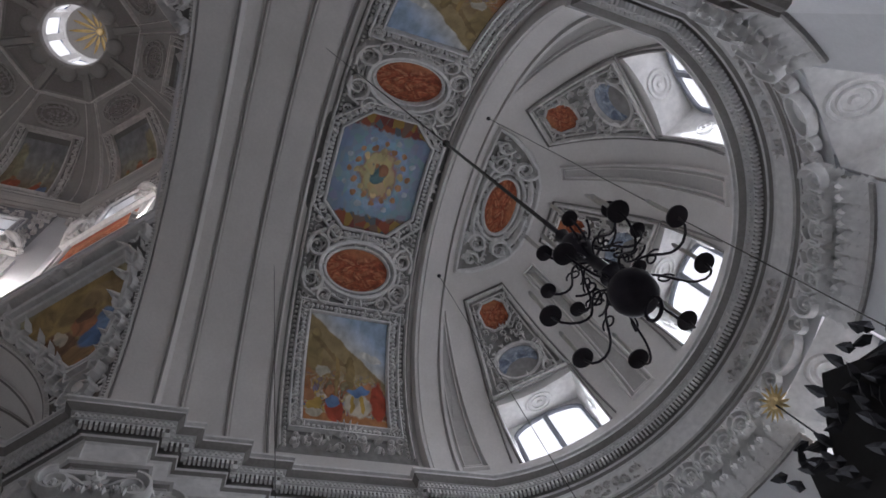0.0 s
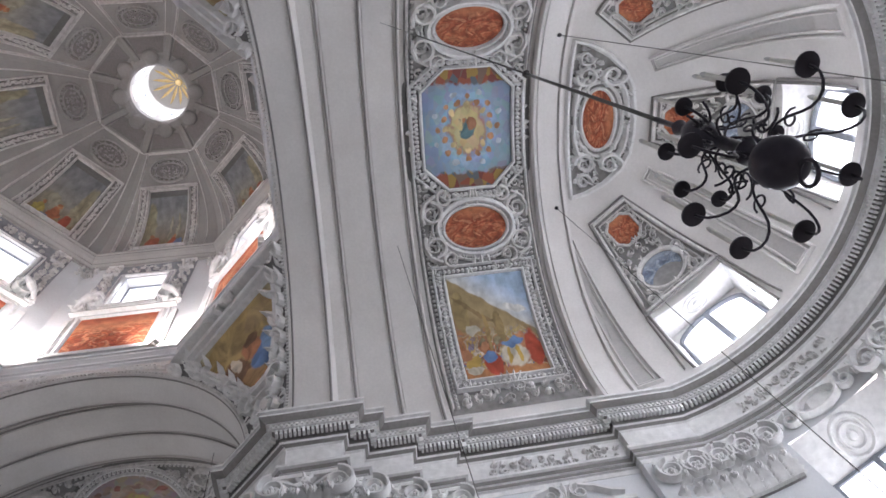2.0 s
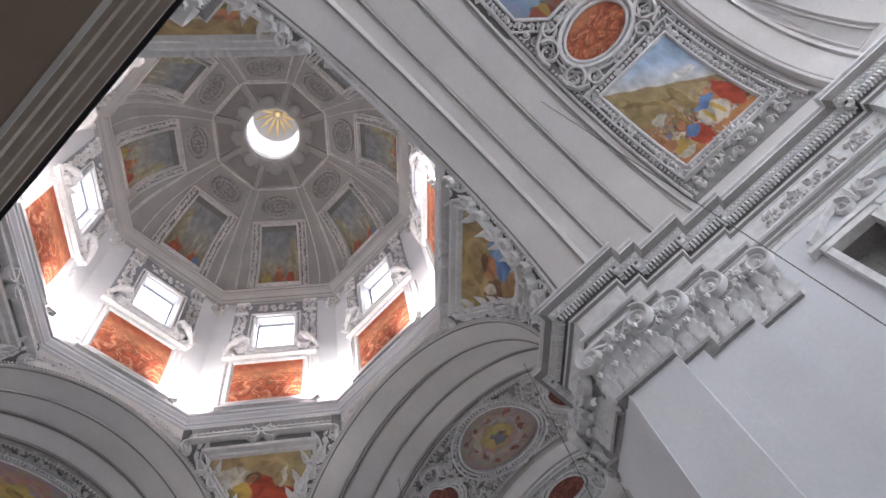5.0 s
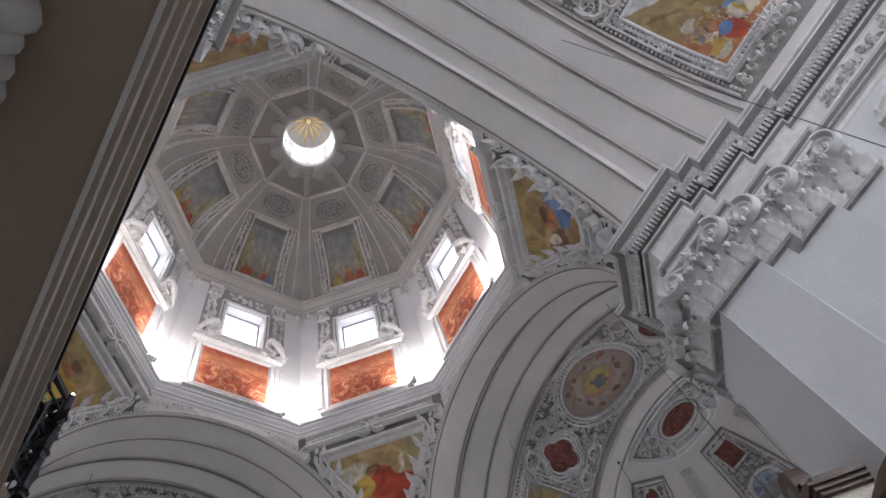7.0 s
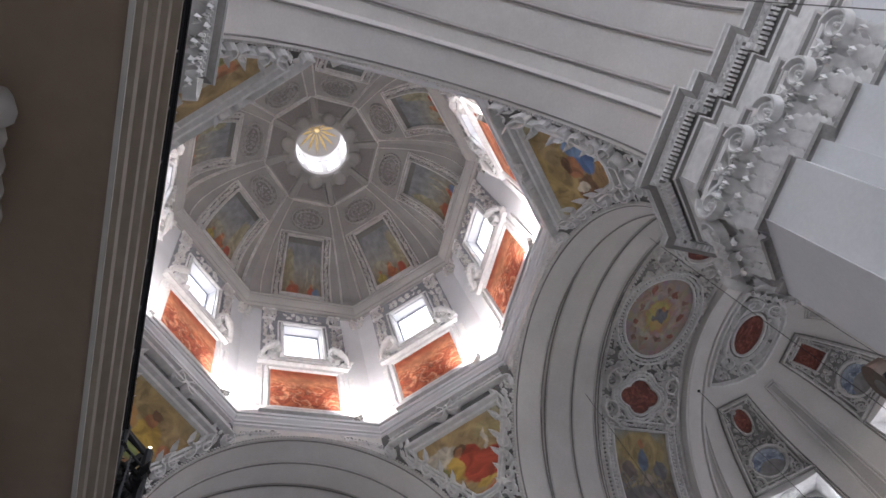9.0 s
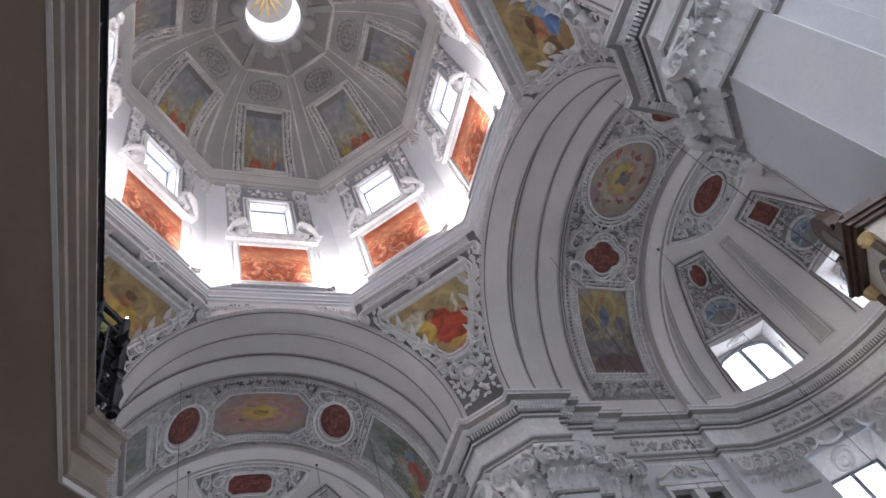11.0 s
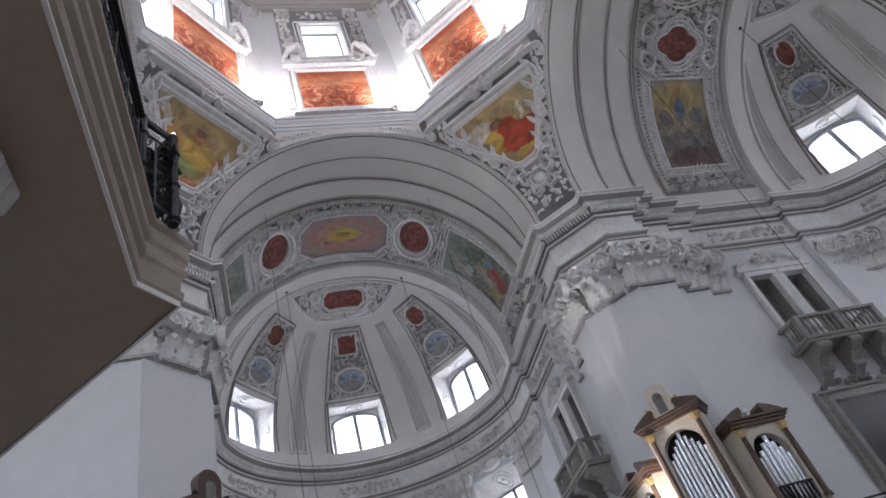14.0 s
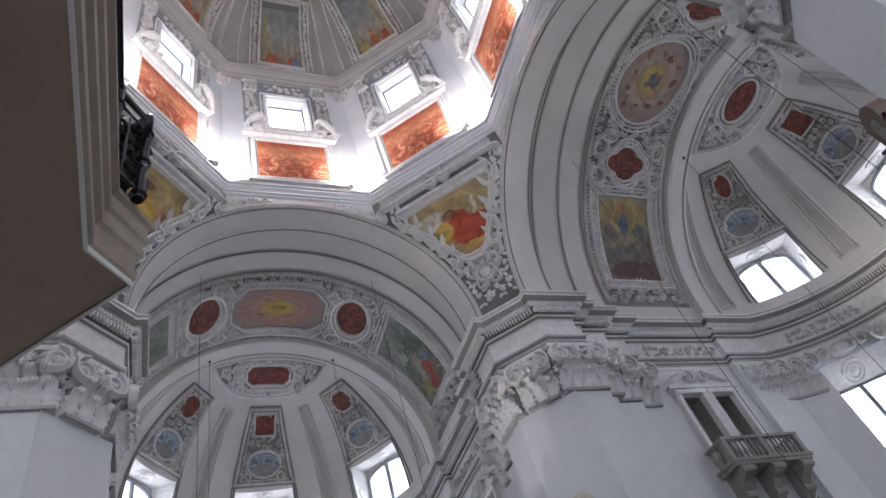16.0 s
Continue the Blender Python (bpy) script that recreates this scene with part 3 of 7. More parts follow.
            me.loops.foreach_get("vertex_index", idx)
            layer.data.foreach_set("uv", np.array(self.uv, dtype=np.float32)[idx].ravel())
        me.materials.append(material)
        if smooth:
            me.shade_smooth()
            if edge:
                me.set_sharp_from_angle(angle=radians(edge))
        me.update()
        return me


def part(name, b, material, parent=None, label="", smooth=False, edge=40, kind=""):
    """Links what was built as ONE mesh object under a thing, a part or a piece of the setting."""
    ob = new(name, b.mesh(name, material, smooth, edge) if isinstance(b, Build) else b)
    ob.parent = parent
    return tagged(ob, label, kind=kind)


def thing(name, label, category, m=None, group="", kind=""):
    ob = new(name)
    ob.matrix_world = m or Matrix()
    return tagged(ob, label, category, group, kind)


def setting(name, b, material, label, category="", smooth=False, edge=35):
    ob = new(name, b.mesh(name, material, smooth, edge))
    return tagged(ob, label, category, kind="structure")


# ---------------------------------------------------------------- relief ornament, in flat (u, v) with height h
def ridge(b, f, pts, w, h, closed=False, taper=False):
    """A raised moulding along flat points, mapped by f(u, v, h)."""
    n = len(pts)
    vs = []
    for i, (u, v) in enumerate(pts):
        a, c = (pts[(i - 1) % n], pts[(i + 1) % n]) if closed else (pts[max(i - 1, 0)], pts[min(i + 1, n - 1)])
        dx, dy = c[0] - a[0], c[1] - a[1]
        k = math.hypot(dx, dy) or 1
        nx, ny = -dy / k, dx / k
        s = (1 - 0.75 * i / n) if taper else 1
        vs += [f(u - nx * w * s, v - ny * w * s, 0), f(u - nx * w * 0.4 * s, v - ny * w * 0.4 * s, h * s), f(u + nx * w * 0.4 * s, v + ny * w * 0.4 * s, h * s), f(u + nx * w * s, v + ny * w * s, 0)]
    m = n if closed else n - 1
    b.add(vs, [(4 * i + k, 4 * i + k + 1, 4 * ((i + 1) % n) + k + 1, 4 * ((i + 1) % n) + k) for i in range(m) for k in range(3)])


def scroll(b, f, u, v, r, a0, turn, w, h, turns=1.5, seg=14):
    pts = []
    for i in range(seg + 1):
        t = i / seg
        k = r * (1 - 0.86 * t)
        a = a0 + turn * t * turns * 2 * math.pi
        pts.append((u + k * math.cos(a), v + k * math.sin(a)))
    ridge(b, f, pts, w, h, taper=True)


def leaf(b, f, u, v, a, length, width, h):
    c, s = math.cos(a), math.sin(a)
    P = lambda x, y, z: f(u + c * x - s * y, v + s * x + c * y, z)
    L, W = length, width
    b.add([P(0, 0, 0), P(L * 0.35, W * 0.5, 0.02), P(L * 0.75, W * 0.36, h * 0.4), P(L, 0, h), P(L * 0.75, -W * 0.36, h * 0.4), P(L * 0.35, -W * 0.5, 0.02), P(L * 0.4, 0, h * 0.75)],
          [(0, 6, 1), (1, 6, 2), (2, 6, 3), (3, 6, 4), (4, 6, 5), (5, 6, 0)])


def boss(b, f, u, v, r, h, n=7):
    vs = [f(u + r * math.cos(2 * math.pi * k / n), v + r * math.sin(2 * math.pi * k / n), 0) for k in range(n)]
    vs += [f(u + r * 0.7 * math.cos(2 * math.pi * k / n), v + r * 0.7 * math.sin(2 * math.pi * k / n), h * 0.75) for k in range(n)] + [f(u, v, h)]
    b.add(vs, [(k, (k + 1) % n, n + (k + 1) % n, n + k) for k in range(n)] + [(n + k, n + (k + 1) % n, 2 * n) for k in range(n)])


def rosette(b, f, u, v, r, h):
    ring = lambda k: [(u + k * math.cos(a), v + k * math.sin(a)) for a in lin(0, 2 * math.pi, 20)[:-1]]
    ridge(b, f, ring(r), r * 0.13, h, True)
    ridge(b, f, ring(r * 0.62), r * 0.1, h, True)
    boss(b, f, u, v, r * 0.3, h * 1.6, 9)


def fill(b, f, u0, u1, v0, v1, cell, h, rng, keep=None):
    """Covers a field with scrolls, leaves and bosses of about one cell each."""
    nu, nv = max(1, round((u1 - u0) / cell)), max(1, round((v1 - v0) / cell))
    for i in range(nu):
        for j in range(nv):
            u = u0 + (i + 0.5 + rng.uniform(-0.25, 0.25)) * (u1 - u0) / nu
            v = v0 + (j + 0.5 + rng.uniform(-0.25, 0.25)) * (v1 - v0) / nv
            if keep and not keep(u, v):
                continue
            c = cell * rng.uniform(0.8, 1.15)
            k = rng.random()
            if k < 0.5:
                scroll(b, f, u, v, c * 0.5, rng.uniform(0, 6.28), rng.choice((-1, 1)), c * 0.11, h, seg=11)
                leaf(b, f, u, v, rng.uniform(0, 6.28), c * 0.6, c * 0.34, h)
            elif k < 0.85:
                a = rng.uniform(0, 6.28)
                for d in (-0.8, 0, 0.8):
                    leaf(b, f, u, v, a + d, c * 0.68, c * 0.36, h * 1.1)
                boss(b, f, u, v, c * 0.14, h, 6)
            else:
                boss(b, f, u, v, c * 0.3, h * 1.2)
                scroll(b, f, u, v, c * 0.52, rng.uniform(0, 6.28), 1, c * 0.08, h * 0.7, 0.9, 9)


def outline(kind, cu, cv, a, b_, n=40):
    """Outlines in the flat: rectangle, octagon (cut corners), oval, quatrefoil."""
    if kind == "oval":
        return [(cu + a * math.cos(t), cv + b_ * math.sin(t)) for t in lin(0, 2 * math.pi, n)[:-1]]
    if kind == "quatrefoil":
        return [(cu + a * math.cos(t) * (0.78 + 0.22 * abs(math.cos(2 * t))), cv + b_ * math.sin(t) * (0.78 + 0.22 * abs(math.cos(2 * t)))) for t in lin(0, 2 * math.pi, n)[:-1]]
    c = 0.0 if kind == "rect" else min(a, b_) * 0.5
    pts = [(a, -b_ + c), (a, b_ - c), (a - c, b_), (-a + c, b_), (-a, b_ - c), (-a, -b_ + c), (-a + c, -b_), (a - c, -b_)]
    out = []
    for i in range(8):
        p, q = pts[i], pts[(i + 1) % 8]
        d = math.hypot(q[0] - p[0], q[1] - p[1])
        k = max(1, round(d / 0.35))
        if d > 1e-6:
            out += [(cu + p[0] + (q[0] - p[0]) * j / k, cv + p[1] + (q[1] - p[1]) * j / k) for j in range(k)]
    return out


def painted(b, f, pts, h=0.03, rings=6, turn=0):
    """A painted field inside an outline, bent to the surface. turn: quarter turns of the picture."""
    cu, cv = sum(p[0] for p in pts) / len(pts), sum(p[1] for p in pts) / len(pts)
    u0, u1 = min(p[0] for p in pts), max(p[0] for p in pts)
    v0, v1 = min(p[1] for p in pts), max(p[1] for p in pts)
    n = len(pts)
    vs, uv = [], []
    flat = lambda u, v: ((u - u0) / (u1 - u0) + 1e-4, (v - v0) / (v1 - v0) + 1e-4)
    for k in range(1, rings + 1):
        for u, v in pts:
            q = (cu + (u - cu) * k / rings, cv + (v - cv) * k / rings)
            vs.append(f(*q, h))
            uv.append(flat(*q))
    vs.append(f(cu, cv, h))
    uv.append(flat(cu, cv))
    if turn == 2:
        uv = [(1 - a, 1 - c) for a, c in uv]
    faces = [(k * n + i, k * n + (i + 1) % n, (k + 1) * n + (i + 1) % n, (k + 1) * n + i) for k in range(rings - 1) for i in range(n)]
    faces += [(i, (i + 1) % n, n * rings) for i in range(n)]
    b.add(vs, faces, uv)


# ---------------------------------------------------------------- the arms of the church, each along its own +y
ARMS = {"north": 0, "east": -90, "south": 180, "west": 90}
TURN = {k: pose(0, 0, 0, 0, 0, a) for k, a in ARMS.items()}


def barrel_at(u, v, h):
    """Barrel vault: u metres along the arm, v metres of arc from the crown, h inwards."""
    a = math.pi / 2 - v / RB
    return Vector(((RB - h) * math.cos(a), u, ZS + (RB - h) * math.sin(a)))


def conch_at(az, el, h, r=9.25):
    a, e = radians(az), radians(el)
    return Vector(((r - h) * math.cos(e) * math.sin(a), YC + (r - h) * math.cos(e) * math.cos(a), ZS + (r - h) * math.sin(e)))


def arch_profile(end):
    """Stepped section of a barrel: (distance along the arm, radius), with roll mouldings at the steps."""
    p = [(9.62, 7.85), (9.72, 7.85), (9.73, 7.9), (9.8, 7.9), (9.82, 7.85), (11.1, 7.85), (11.12, 7.8), (11.22, 7.78), (11.26, 7.85), (11.3, 8.9), (11.36, 9.05)]
    for y in (12.05, 13.75):
        p += [(y - 0.13, 9.05), (y - 0.12, 9.09), (y - 0.07, 9.09), (y - 0.06, 9.03), (y + 0.03, 9.01), (y + 0.09, 9.03), (y + 0.1, 9.09), (y + 0.15, 9.09), (y + 0.16, 9.05)]
    p += [(15.1, 9.05), (15.12, 9.1), (15.18, 9.1), (15.2, 9.0), (15.34, 9.0), (15.42, 9.3), (end, 9.3)]
    return p


def revolve_arch(b, prof, outer, arcs=64, foot=20.9):
    """Sweeps a section over a round arch, with short legs down to the cornice; closed on all sides."""
    prof = prof + [(prof[-1][0], outer), (prof[0][0], outer)]
    n = len(prof)
    vs = [(r, y, foot) for y, r in prof]
    vs += [(r * math.cos(t), y, ZS + r * math.sin(t)) for t in lin(0, math.pi, arcs) for y, r in prof]
    vs += [(-r, y, foot) for y, r in prof]
    rows = arcs + 3
    fs = [(i * n + k, (i + 1) * n + k, (i + 1) * n + (k + 1) % n, i * n + (k + 1) % n) for i in range(rows - 1) for k in range(n)]
    b.add(vs, fs + [tuple(range(n)), tuple(range((rows - 1) * n, rows * n))[::-1]])


b = Build()
revolve_arch(b, arch_profile(21.42), 10.4)
barrel_mesh = b.mesh("barrel_vault", PLASTER, True, 28)
b = Build()
revolve_arch(b, [(21.42, 9.0), (21.46, 8.84), (21.58, 8.84), (21.6, 9.02), (21.66, 9.02), (21.68, 8.92), (22.6, 8.92), (22.62, 9.02), (22.68, 9.02), (22.7, 8.84), (22.84, 8.84), (22.88, 9.06), (22.9, 9.3)], 9.9)
rib_mesh = b.mesh("apse_arch", PLASTER, True, 28)
b = Build()
revolve_arch(b, arch_profile(34.0), 10.4)
nave_mesh = b.mesh("nave_vault", PLASTER, True, 28)

WINDOWS_AZ = (-52, 0, 52)
HALF = 12.6


def in_conch_window(az, el):
    return el < 20.5 and any(abs(az - c) < HALF for c in WINDOWS_AZ)


b = Build()
azs = sorted({*lin(-90, 90, 45), *[c + s * HALF for c in WINDOWS_AZ for s in (-1, 1)]})
els = sorted({*lin(0, 88, 30), 20.5})
b.grid(lambda a, e: conch_at(a, e, 0), azs, els, in_conch_window)
b.grid(lambda a, e: conch_at(a, e, -0.9), azs, els, in_conch_window)
b.grid(lambda a, z: conch_at(a, 0, 0) + Vector((0, 0, z)), azs, [-1.2, 0.0], lambda a, z: in_conch_window(a, 0) and z > -0.1)
conch_mesh = b.mesh("apse_conch", PLASTER, True, 40)


def conch_window(az, parent):
    """A round-headed twin window in the foot of the conch, in a splayed white reveal with a rosette in its soffit."""
    w = thing("window", "bright twin window in a white splayed reveal", "")
    w.parent = parent
    m = pose(0, YC, ZS, 0, 0, -az) @ pose(0, 10.15, 0)
    L = lambda x, y, z: m @ Vector((x, y, z))
    b = Build()
    e1 = 20.5
    for s in (-1, 1):
        es = lin(0, e1, 8)
        inner = [conch_at(az + s * HALF, e, 0) for e in es]
        outer = [L(s * 1.8, 0, z) for z in lin(-0.2, 3.45, 8)]
        inner.insert(0, conch_at(az + s * HALF, 0, 0) + Vector((0, 0, -1.2)))
        outer.insert(0, L(s * 1.8, 0, -1.2))
        for i in range(8 + 1 - 0):
            if i + 1 < len(inner):
                b.add([inner[i], inner[i + 1], outer[i + 1], outer[i]], [(0, 1, 2, 3)])
    tops = lin(-1, 1, 8)
    top_f = lambda u, v: conch_at(az + u * HALF, e1, 0).lerp(L(u * 1.8, 0, 3.45), v)
    b.grid(top_f, tops, lin(0, 1, 4))
    b.add([conch_at(az - HALF, 0, 0) + Vector((0, 0, -1.0)), conch_at(az + HALF, 0, 0) + Vector((0, 0, -1.0)), L(1.75, 0, -1.0), L(-1.75, 0, -1.0)], [(0, 1, 2, 3)])
    part("reveal", b, STUCCO_LIGHT, w, "white plaster reveal")
    b = Build()
    rosette(b, lambda u, v, h: top_f(u / 1.85, v / 1.75) + (m.to_3x3() @ Vector((0, -0.5, -1))).normalized() * h, 0, 0.82, 0.6, 0.1)
    part("rosette", b, STUCCO_LIGHT, w, "round stucco rosette")
    for s in (-1, 1):
        b = Build()
        flip = lambda u, v, h: conch_at(az + s * HALF, 12, 0).lerp(L(s * 1.8, 0, 1.4), 0.5) + m.to_3x3() @ Vector((-s * h, u * 0.95, v))
        rosette(b, flip, 0, 0, 0.36, 0.07)
        part("rosette", b, STUCCO_LIGHT, w)
    # frame: arched head, two lights and a broad mullion
    head = [(-1.75, -1.0)] + [(1.66 * math.cos(t), 2.62 + 0.6 * math.sin(t)) for t in lin(math.pi, 0, 14)] + [(1.75, -1.0)]
    b = Build()
    b.tube([L(x, -0.06, z) for x, z in head], 0.11, 6)
    b.box((0, -0.05, 1.1), (0.24, 0.16, 4.2), m)
    part("window_frame", b, FRAME, w, "pale frame with mullion")
    b = Build()
    for s in (-1, 1):
        arc = [(s * x, z) for x, z in [(1.8, 3.5), (0, 3.5)] + [(1.66 * math.cos(t), 2.62 + 0.6 * math.sin(t)) for t in lin(math.pi / 2, 0, 10)] + [(1.8, 2.62)]]
        b.add([L(x, -0.01, z) for x, z in arc], [tuple(range(len(arc)))])
    part("spandrel", b, STUCCO_LIGHT, w)
    for s in (-1, 1):
        b = Build()
        b.box((s * 0.88, 0.12, 1.15), (1.72, 0.02, 4.5), m)
        part("pane", b, DAYLIGHT, w, "overexposed added pane glowing as fill light")
    return m


# ---- entablature and walls: one plan line for each arm
LIP = [(8.08, 8.08), (7.35, 8.8), (6.92, 8.8), (6.92, 12.35), (7.4, 12.35), (7.4, 13.0), (7.85, 13.0), (7.85, 14.6), (8.35, 14.6), (8.35, 16.1), (8.65, 16.1), (8.65, 20.4), (8.3, 20.4)]


def plan_line(kind, offset=0.0):
    """The cornice's edge in plan, from one side of the arm round to the other, moved outwards by offset."""
    side = LIP + [(8.3, 34.0)] if kind == "west" else LIP[:]
    line = side[:]
    if kind != "west":
        a0 = math.asin(8.3 / 8.6)
        line += [(8.6 * math.sin(a), YC + 8.6 * math.cos(a)) for a in lin(a0, -a0, 48)]
        line += [(-x, y) for x, y in reversed(side)]
    out = []
    n = len(line)
    for i, p in enumerate(line):
        dirs = []
        if i > 0:
            dirs.append((p[0] - line[i - 1][0], p[1] - line[i - 1][1]))
        if i < n - 1:
            dirs.append((line[i + 1][0] - p[0], line[i + 1][1] - p[1]))
        ns = []
        for dx, dy in dirs:
            k = math.hypot(dx, dy)
            ns.append((dy / k, -dx / k))
        if i == 0 or (i == n - 1 and kind != "west"):       # meets the next arm on the diagonal
            s = 1 if p[0] > 0 else -1
            ns.append((ns[0][1] * s, ns[0][0] * s))
        if len(ns) == 1:
            ns.append(ns[0])
        bx, by = ns[0][0] + ns[1][0], ns[0][1] + ns[1][1]
        d = (bx * ns[0][0] + by * ns[0][1]) or 1
        out.append((p[0] + bx / d * offset, p[1] + by / d * offset))
    return out


PROFILE = [(1.9, 21.12), (0.0, 21.07), (0.0, 20.97), (0.12, 20.95), (0.12, 20.9), (0.06, 20.88), (0.06, 20.78), (0.16, 20.7), (0.26, 20.62), (0.36, 20.6), (0.36, 20.46), (0.44, 20.45), (0.44, 20.42), (0.7, 20.4), (0.7, 20.14), (0.66, 20.1),
           (0.72, 20.02), (0.82, 19.97), (0.88, 19.9), (0.88, 18.98), (0.64, 18.94), (0.64, 18.84), (0.74, 18.8), (0.8, 18.68), (0.86, 18.66), (0.86, 18.6), (0.8, 18.58), (0.8, 18.42), (0.88, 18.4), (0.88, 18.2), (1.9, 18.2)]


def entablature(kind):
    b = Build()
    lines = [plan_line(kind, d) for d, _ in PROFILE]
    n = len(lines[0])
    vs = [(lines[k][i][0], lines[k][i][1], PROFILE[k][1]) for i in range(n) for k in range(len(PROFILE))]
    m = len(PROFILE)
    b.add(vs, [(i * m + k, i * m + k + 1, (i + 1) * m + k + 1, (i + 1) * m + k) for i in range(n - 1) for k in range(m - 1)])
    den, bead = Build(), Build()
    line = plan_line(kind, 0.52)
    for ln, step, size, z, target, inset in ((line, 0.145, (0.078, 0.2, 0.22), 20.3, den, 0.03), (plan_line(kind, 0.34), 0.16, (0.08, 0.1, 0.1), 20.53, bead, 0.0)):
        for (x0, y0), (x1, y1) in zip(ln, ln[1:]):
            d = math.hypot(x1 - x0, y1 - y0)
            k = int(d / step)
            if k < 1:
                continue
            a = math.atan2(y1 - y0, x1 - x0)
            for j in range(k):
                t = (j + 0.5) / k
                r = pose(x0 + (x1 - x0) * t, y0 + (y1 - y0) * t, z, 0, 0, math.degrees(a))
                target.box((0, inset, 0), size, r)
    return b, den, bead


def grey_strips(kind):
    """The narrow carved grey bands of the entablature, a little proud of it, and painted shade behind the dentils."""
    b = Build()
    # the 0.69 strip darkens the dentils' backing in place of shade
    for prof in ([(0.045, 20.775), (0.14, 20.69), (0.245, 20.61)], [(0.725, 18.8), (0.785, 18.68)], [(0.775, 18.575), (0.775, 18.43)], [(0.69, 20.4), (0.69, 20.14)], [(0.7, 20.03), (0.81, 19.96)]):
        lines = [plan_line(kind, d) for d, _ in prof]
        n, m = len(lines[0]), len(prof)
        b.add([(lines[k][i][0], lines[k][i][1], prof[k][1]) for i in range(n) for k in range(m)], [(i * m + k, i * m + k + 1, (i + 1) * m + k + 1, (i + 1) * m + k) for i in range(n - 1) for k in range(m - 1)])
    return b


def dentil_shade(kind):
    """A dark strip below the soffit: the shade between the dentils, put into colour."""
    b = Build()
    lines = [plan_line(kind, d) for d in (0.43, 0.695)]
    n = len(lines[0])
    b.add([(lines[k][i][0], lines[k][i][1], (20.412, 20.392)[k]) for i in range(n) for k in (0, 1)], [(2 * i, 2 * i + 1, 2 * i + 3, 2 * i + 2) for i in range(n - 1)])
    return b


def arch_lines():
    """The grey roll mouldings along the arch."""
    out = []
    for y, r, w in ((9.78, 7.86, 0.04), (11.18, 7.79, 0.05), (12.06, 9.005, 0.05), (13.76, 9.005, 0.05), (15.27, 8.99, 0.05)):
        b = Build()
        b.tube([(r, y, 21.1)] + [(r * math.cos(t), y, ZS + r * math.sin(t)) for t in lin(0, math.pi, 60)] + [(-r, y, 21.1)], w, 6)
        out.append(b.mesh("roll_moulding", MOULD, True))
    return out


ARCH_LINES = arch_lines()


def wall_sweep(kind):
    """The wall below the entablature with its pilaster steps; open where windows and the gallery openings go through."""
    b = Build()
    line = plan_line(kind, 0.9)
    back = plan_line(kind, 1.9)
    zs = [0, 1.2, 9.5, 10.3, 11.2, 12.3, 13.3, 15.3, 16.6, 17.2, 18.25]
    for i, (p, q) in enumerate(zip(line, line[1:])):
        mid = ((p[0] + q[0]) / 2, (p[1] + q[1]) / 2)
        az = math.degrees(math.atan2(mid[0], mid[1] - YC))
        straight = abs(p[0] - q[0]) < 0.01 and min(p[1], q[1]) < 16.5 and 20.1 < max(p[1], q[1]) < 23
        cuts = [0.0, 1.0]
        if straight:
            y0, y1 = p[1], q[1]
            cuts = sorted(((y - y0) / (y1 - y0)) for y in (y0, y1, 16.65, 18.1, 18.6, 20.05))
        for c0, c1 in zip(cuts, cuts[1:]):
            P = [p[0] + (q[0] - p[0]) * c0, p[1] + (q[1] - p[1]) * c0]
            Q = [p[0] + (q[0] - p[0]) * c1, p[1] + (q[1] - p[1]) * c1]
            ym = (P[1] + Q[1]) / 2
            for z0, z1 in zip(zs, zs[1:]):
                if straight and (16.65 < ym < 18.1 or 18.6 < ym < 20.05) and 12.3 <= z0 and z1 <= 16.6:
                    continue
                if kind != "west" and mid[1] > 21 and any(abs(az - c) < 11.8 for c in WINDOWS_AZ) and 11.2 <= z0 and z1 <= 17.2:
                    continue
                b.add([(*P, z0), (*Q, z0), (*Q, z1), (*P, z1)], [(0, 1, 2, 3)])
        b.add([(*back[i], 0), (*back[i + 1], 0), (*back[i + 1], 18.25), (*back[i], 18.25)], [(0, 1, 2, 3)]) if not (kind != "west" and mid[1] > 21) and not straight else None
    return b


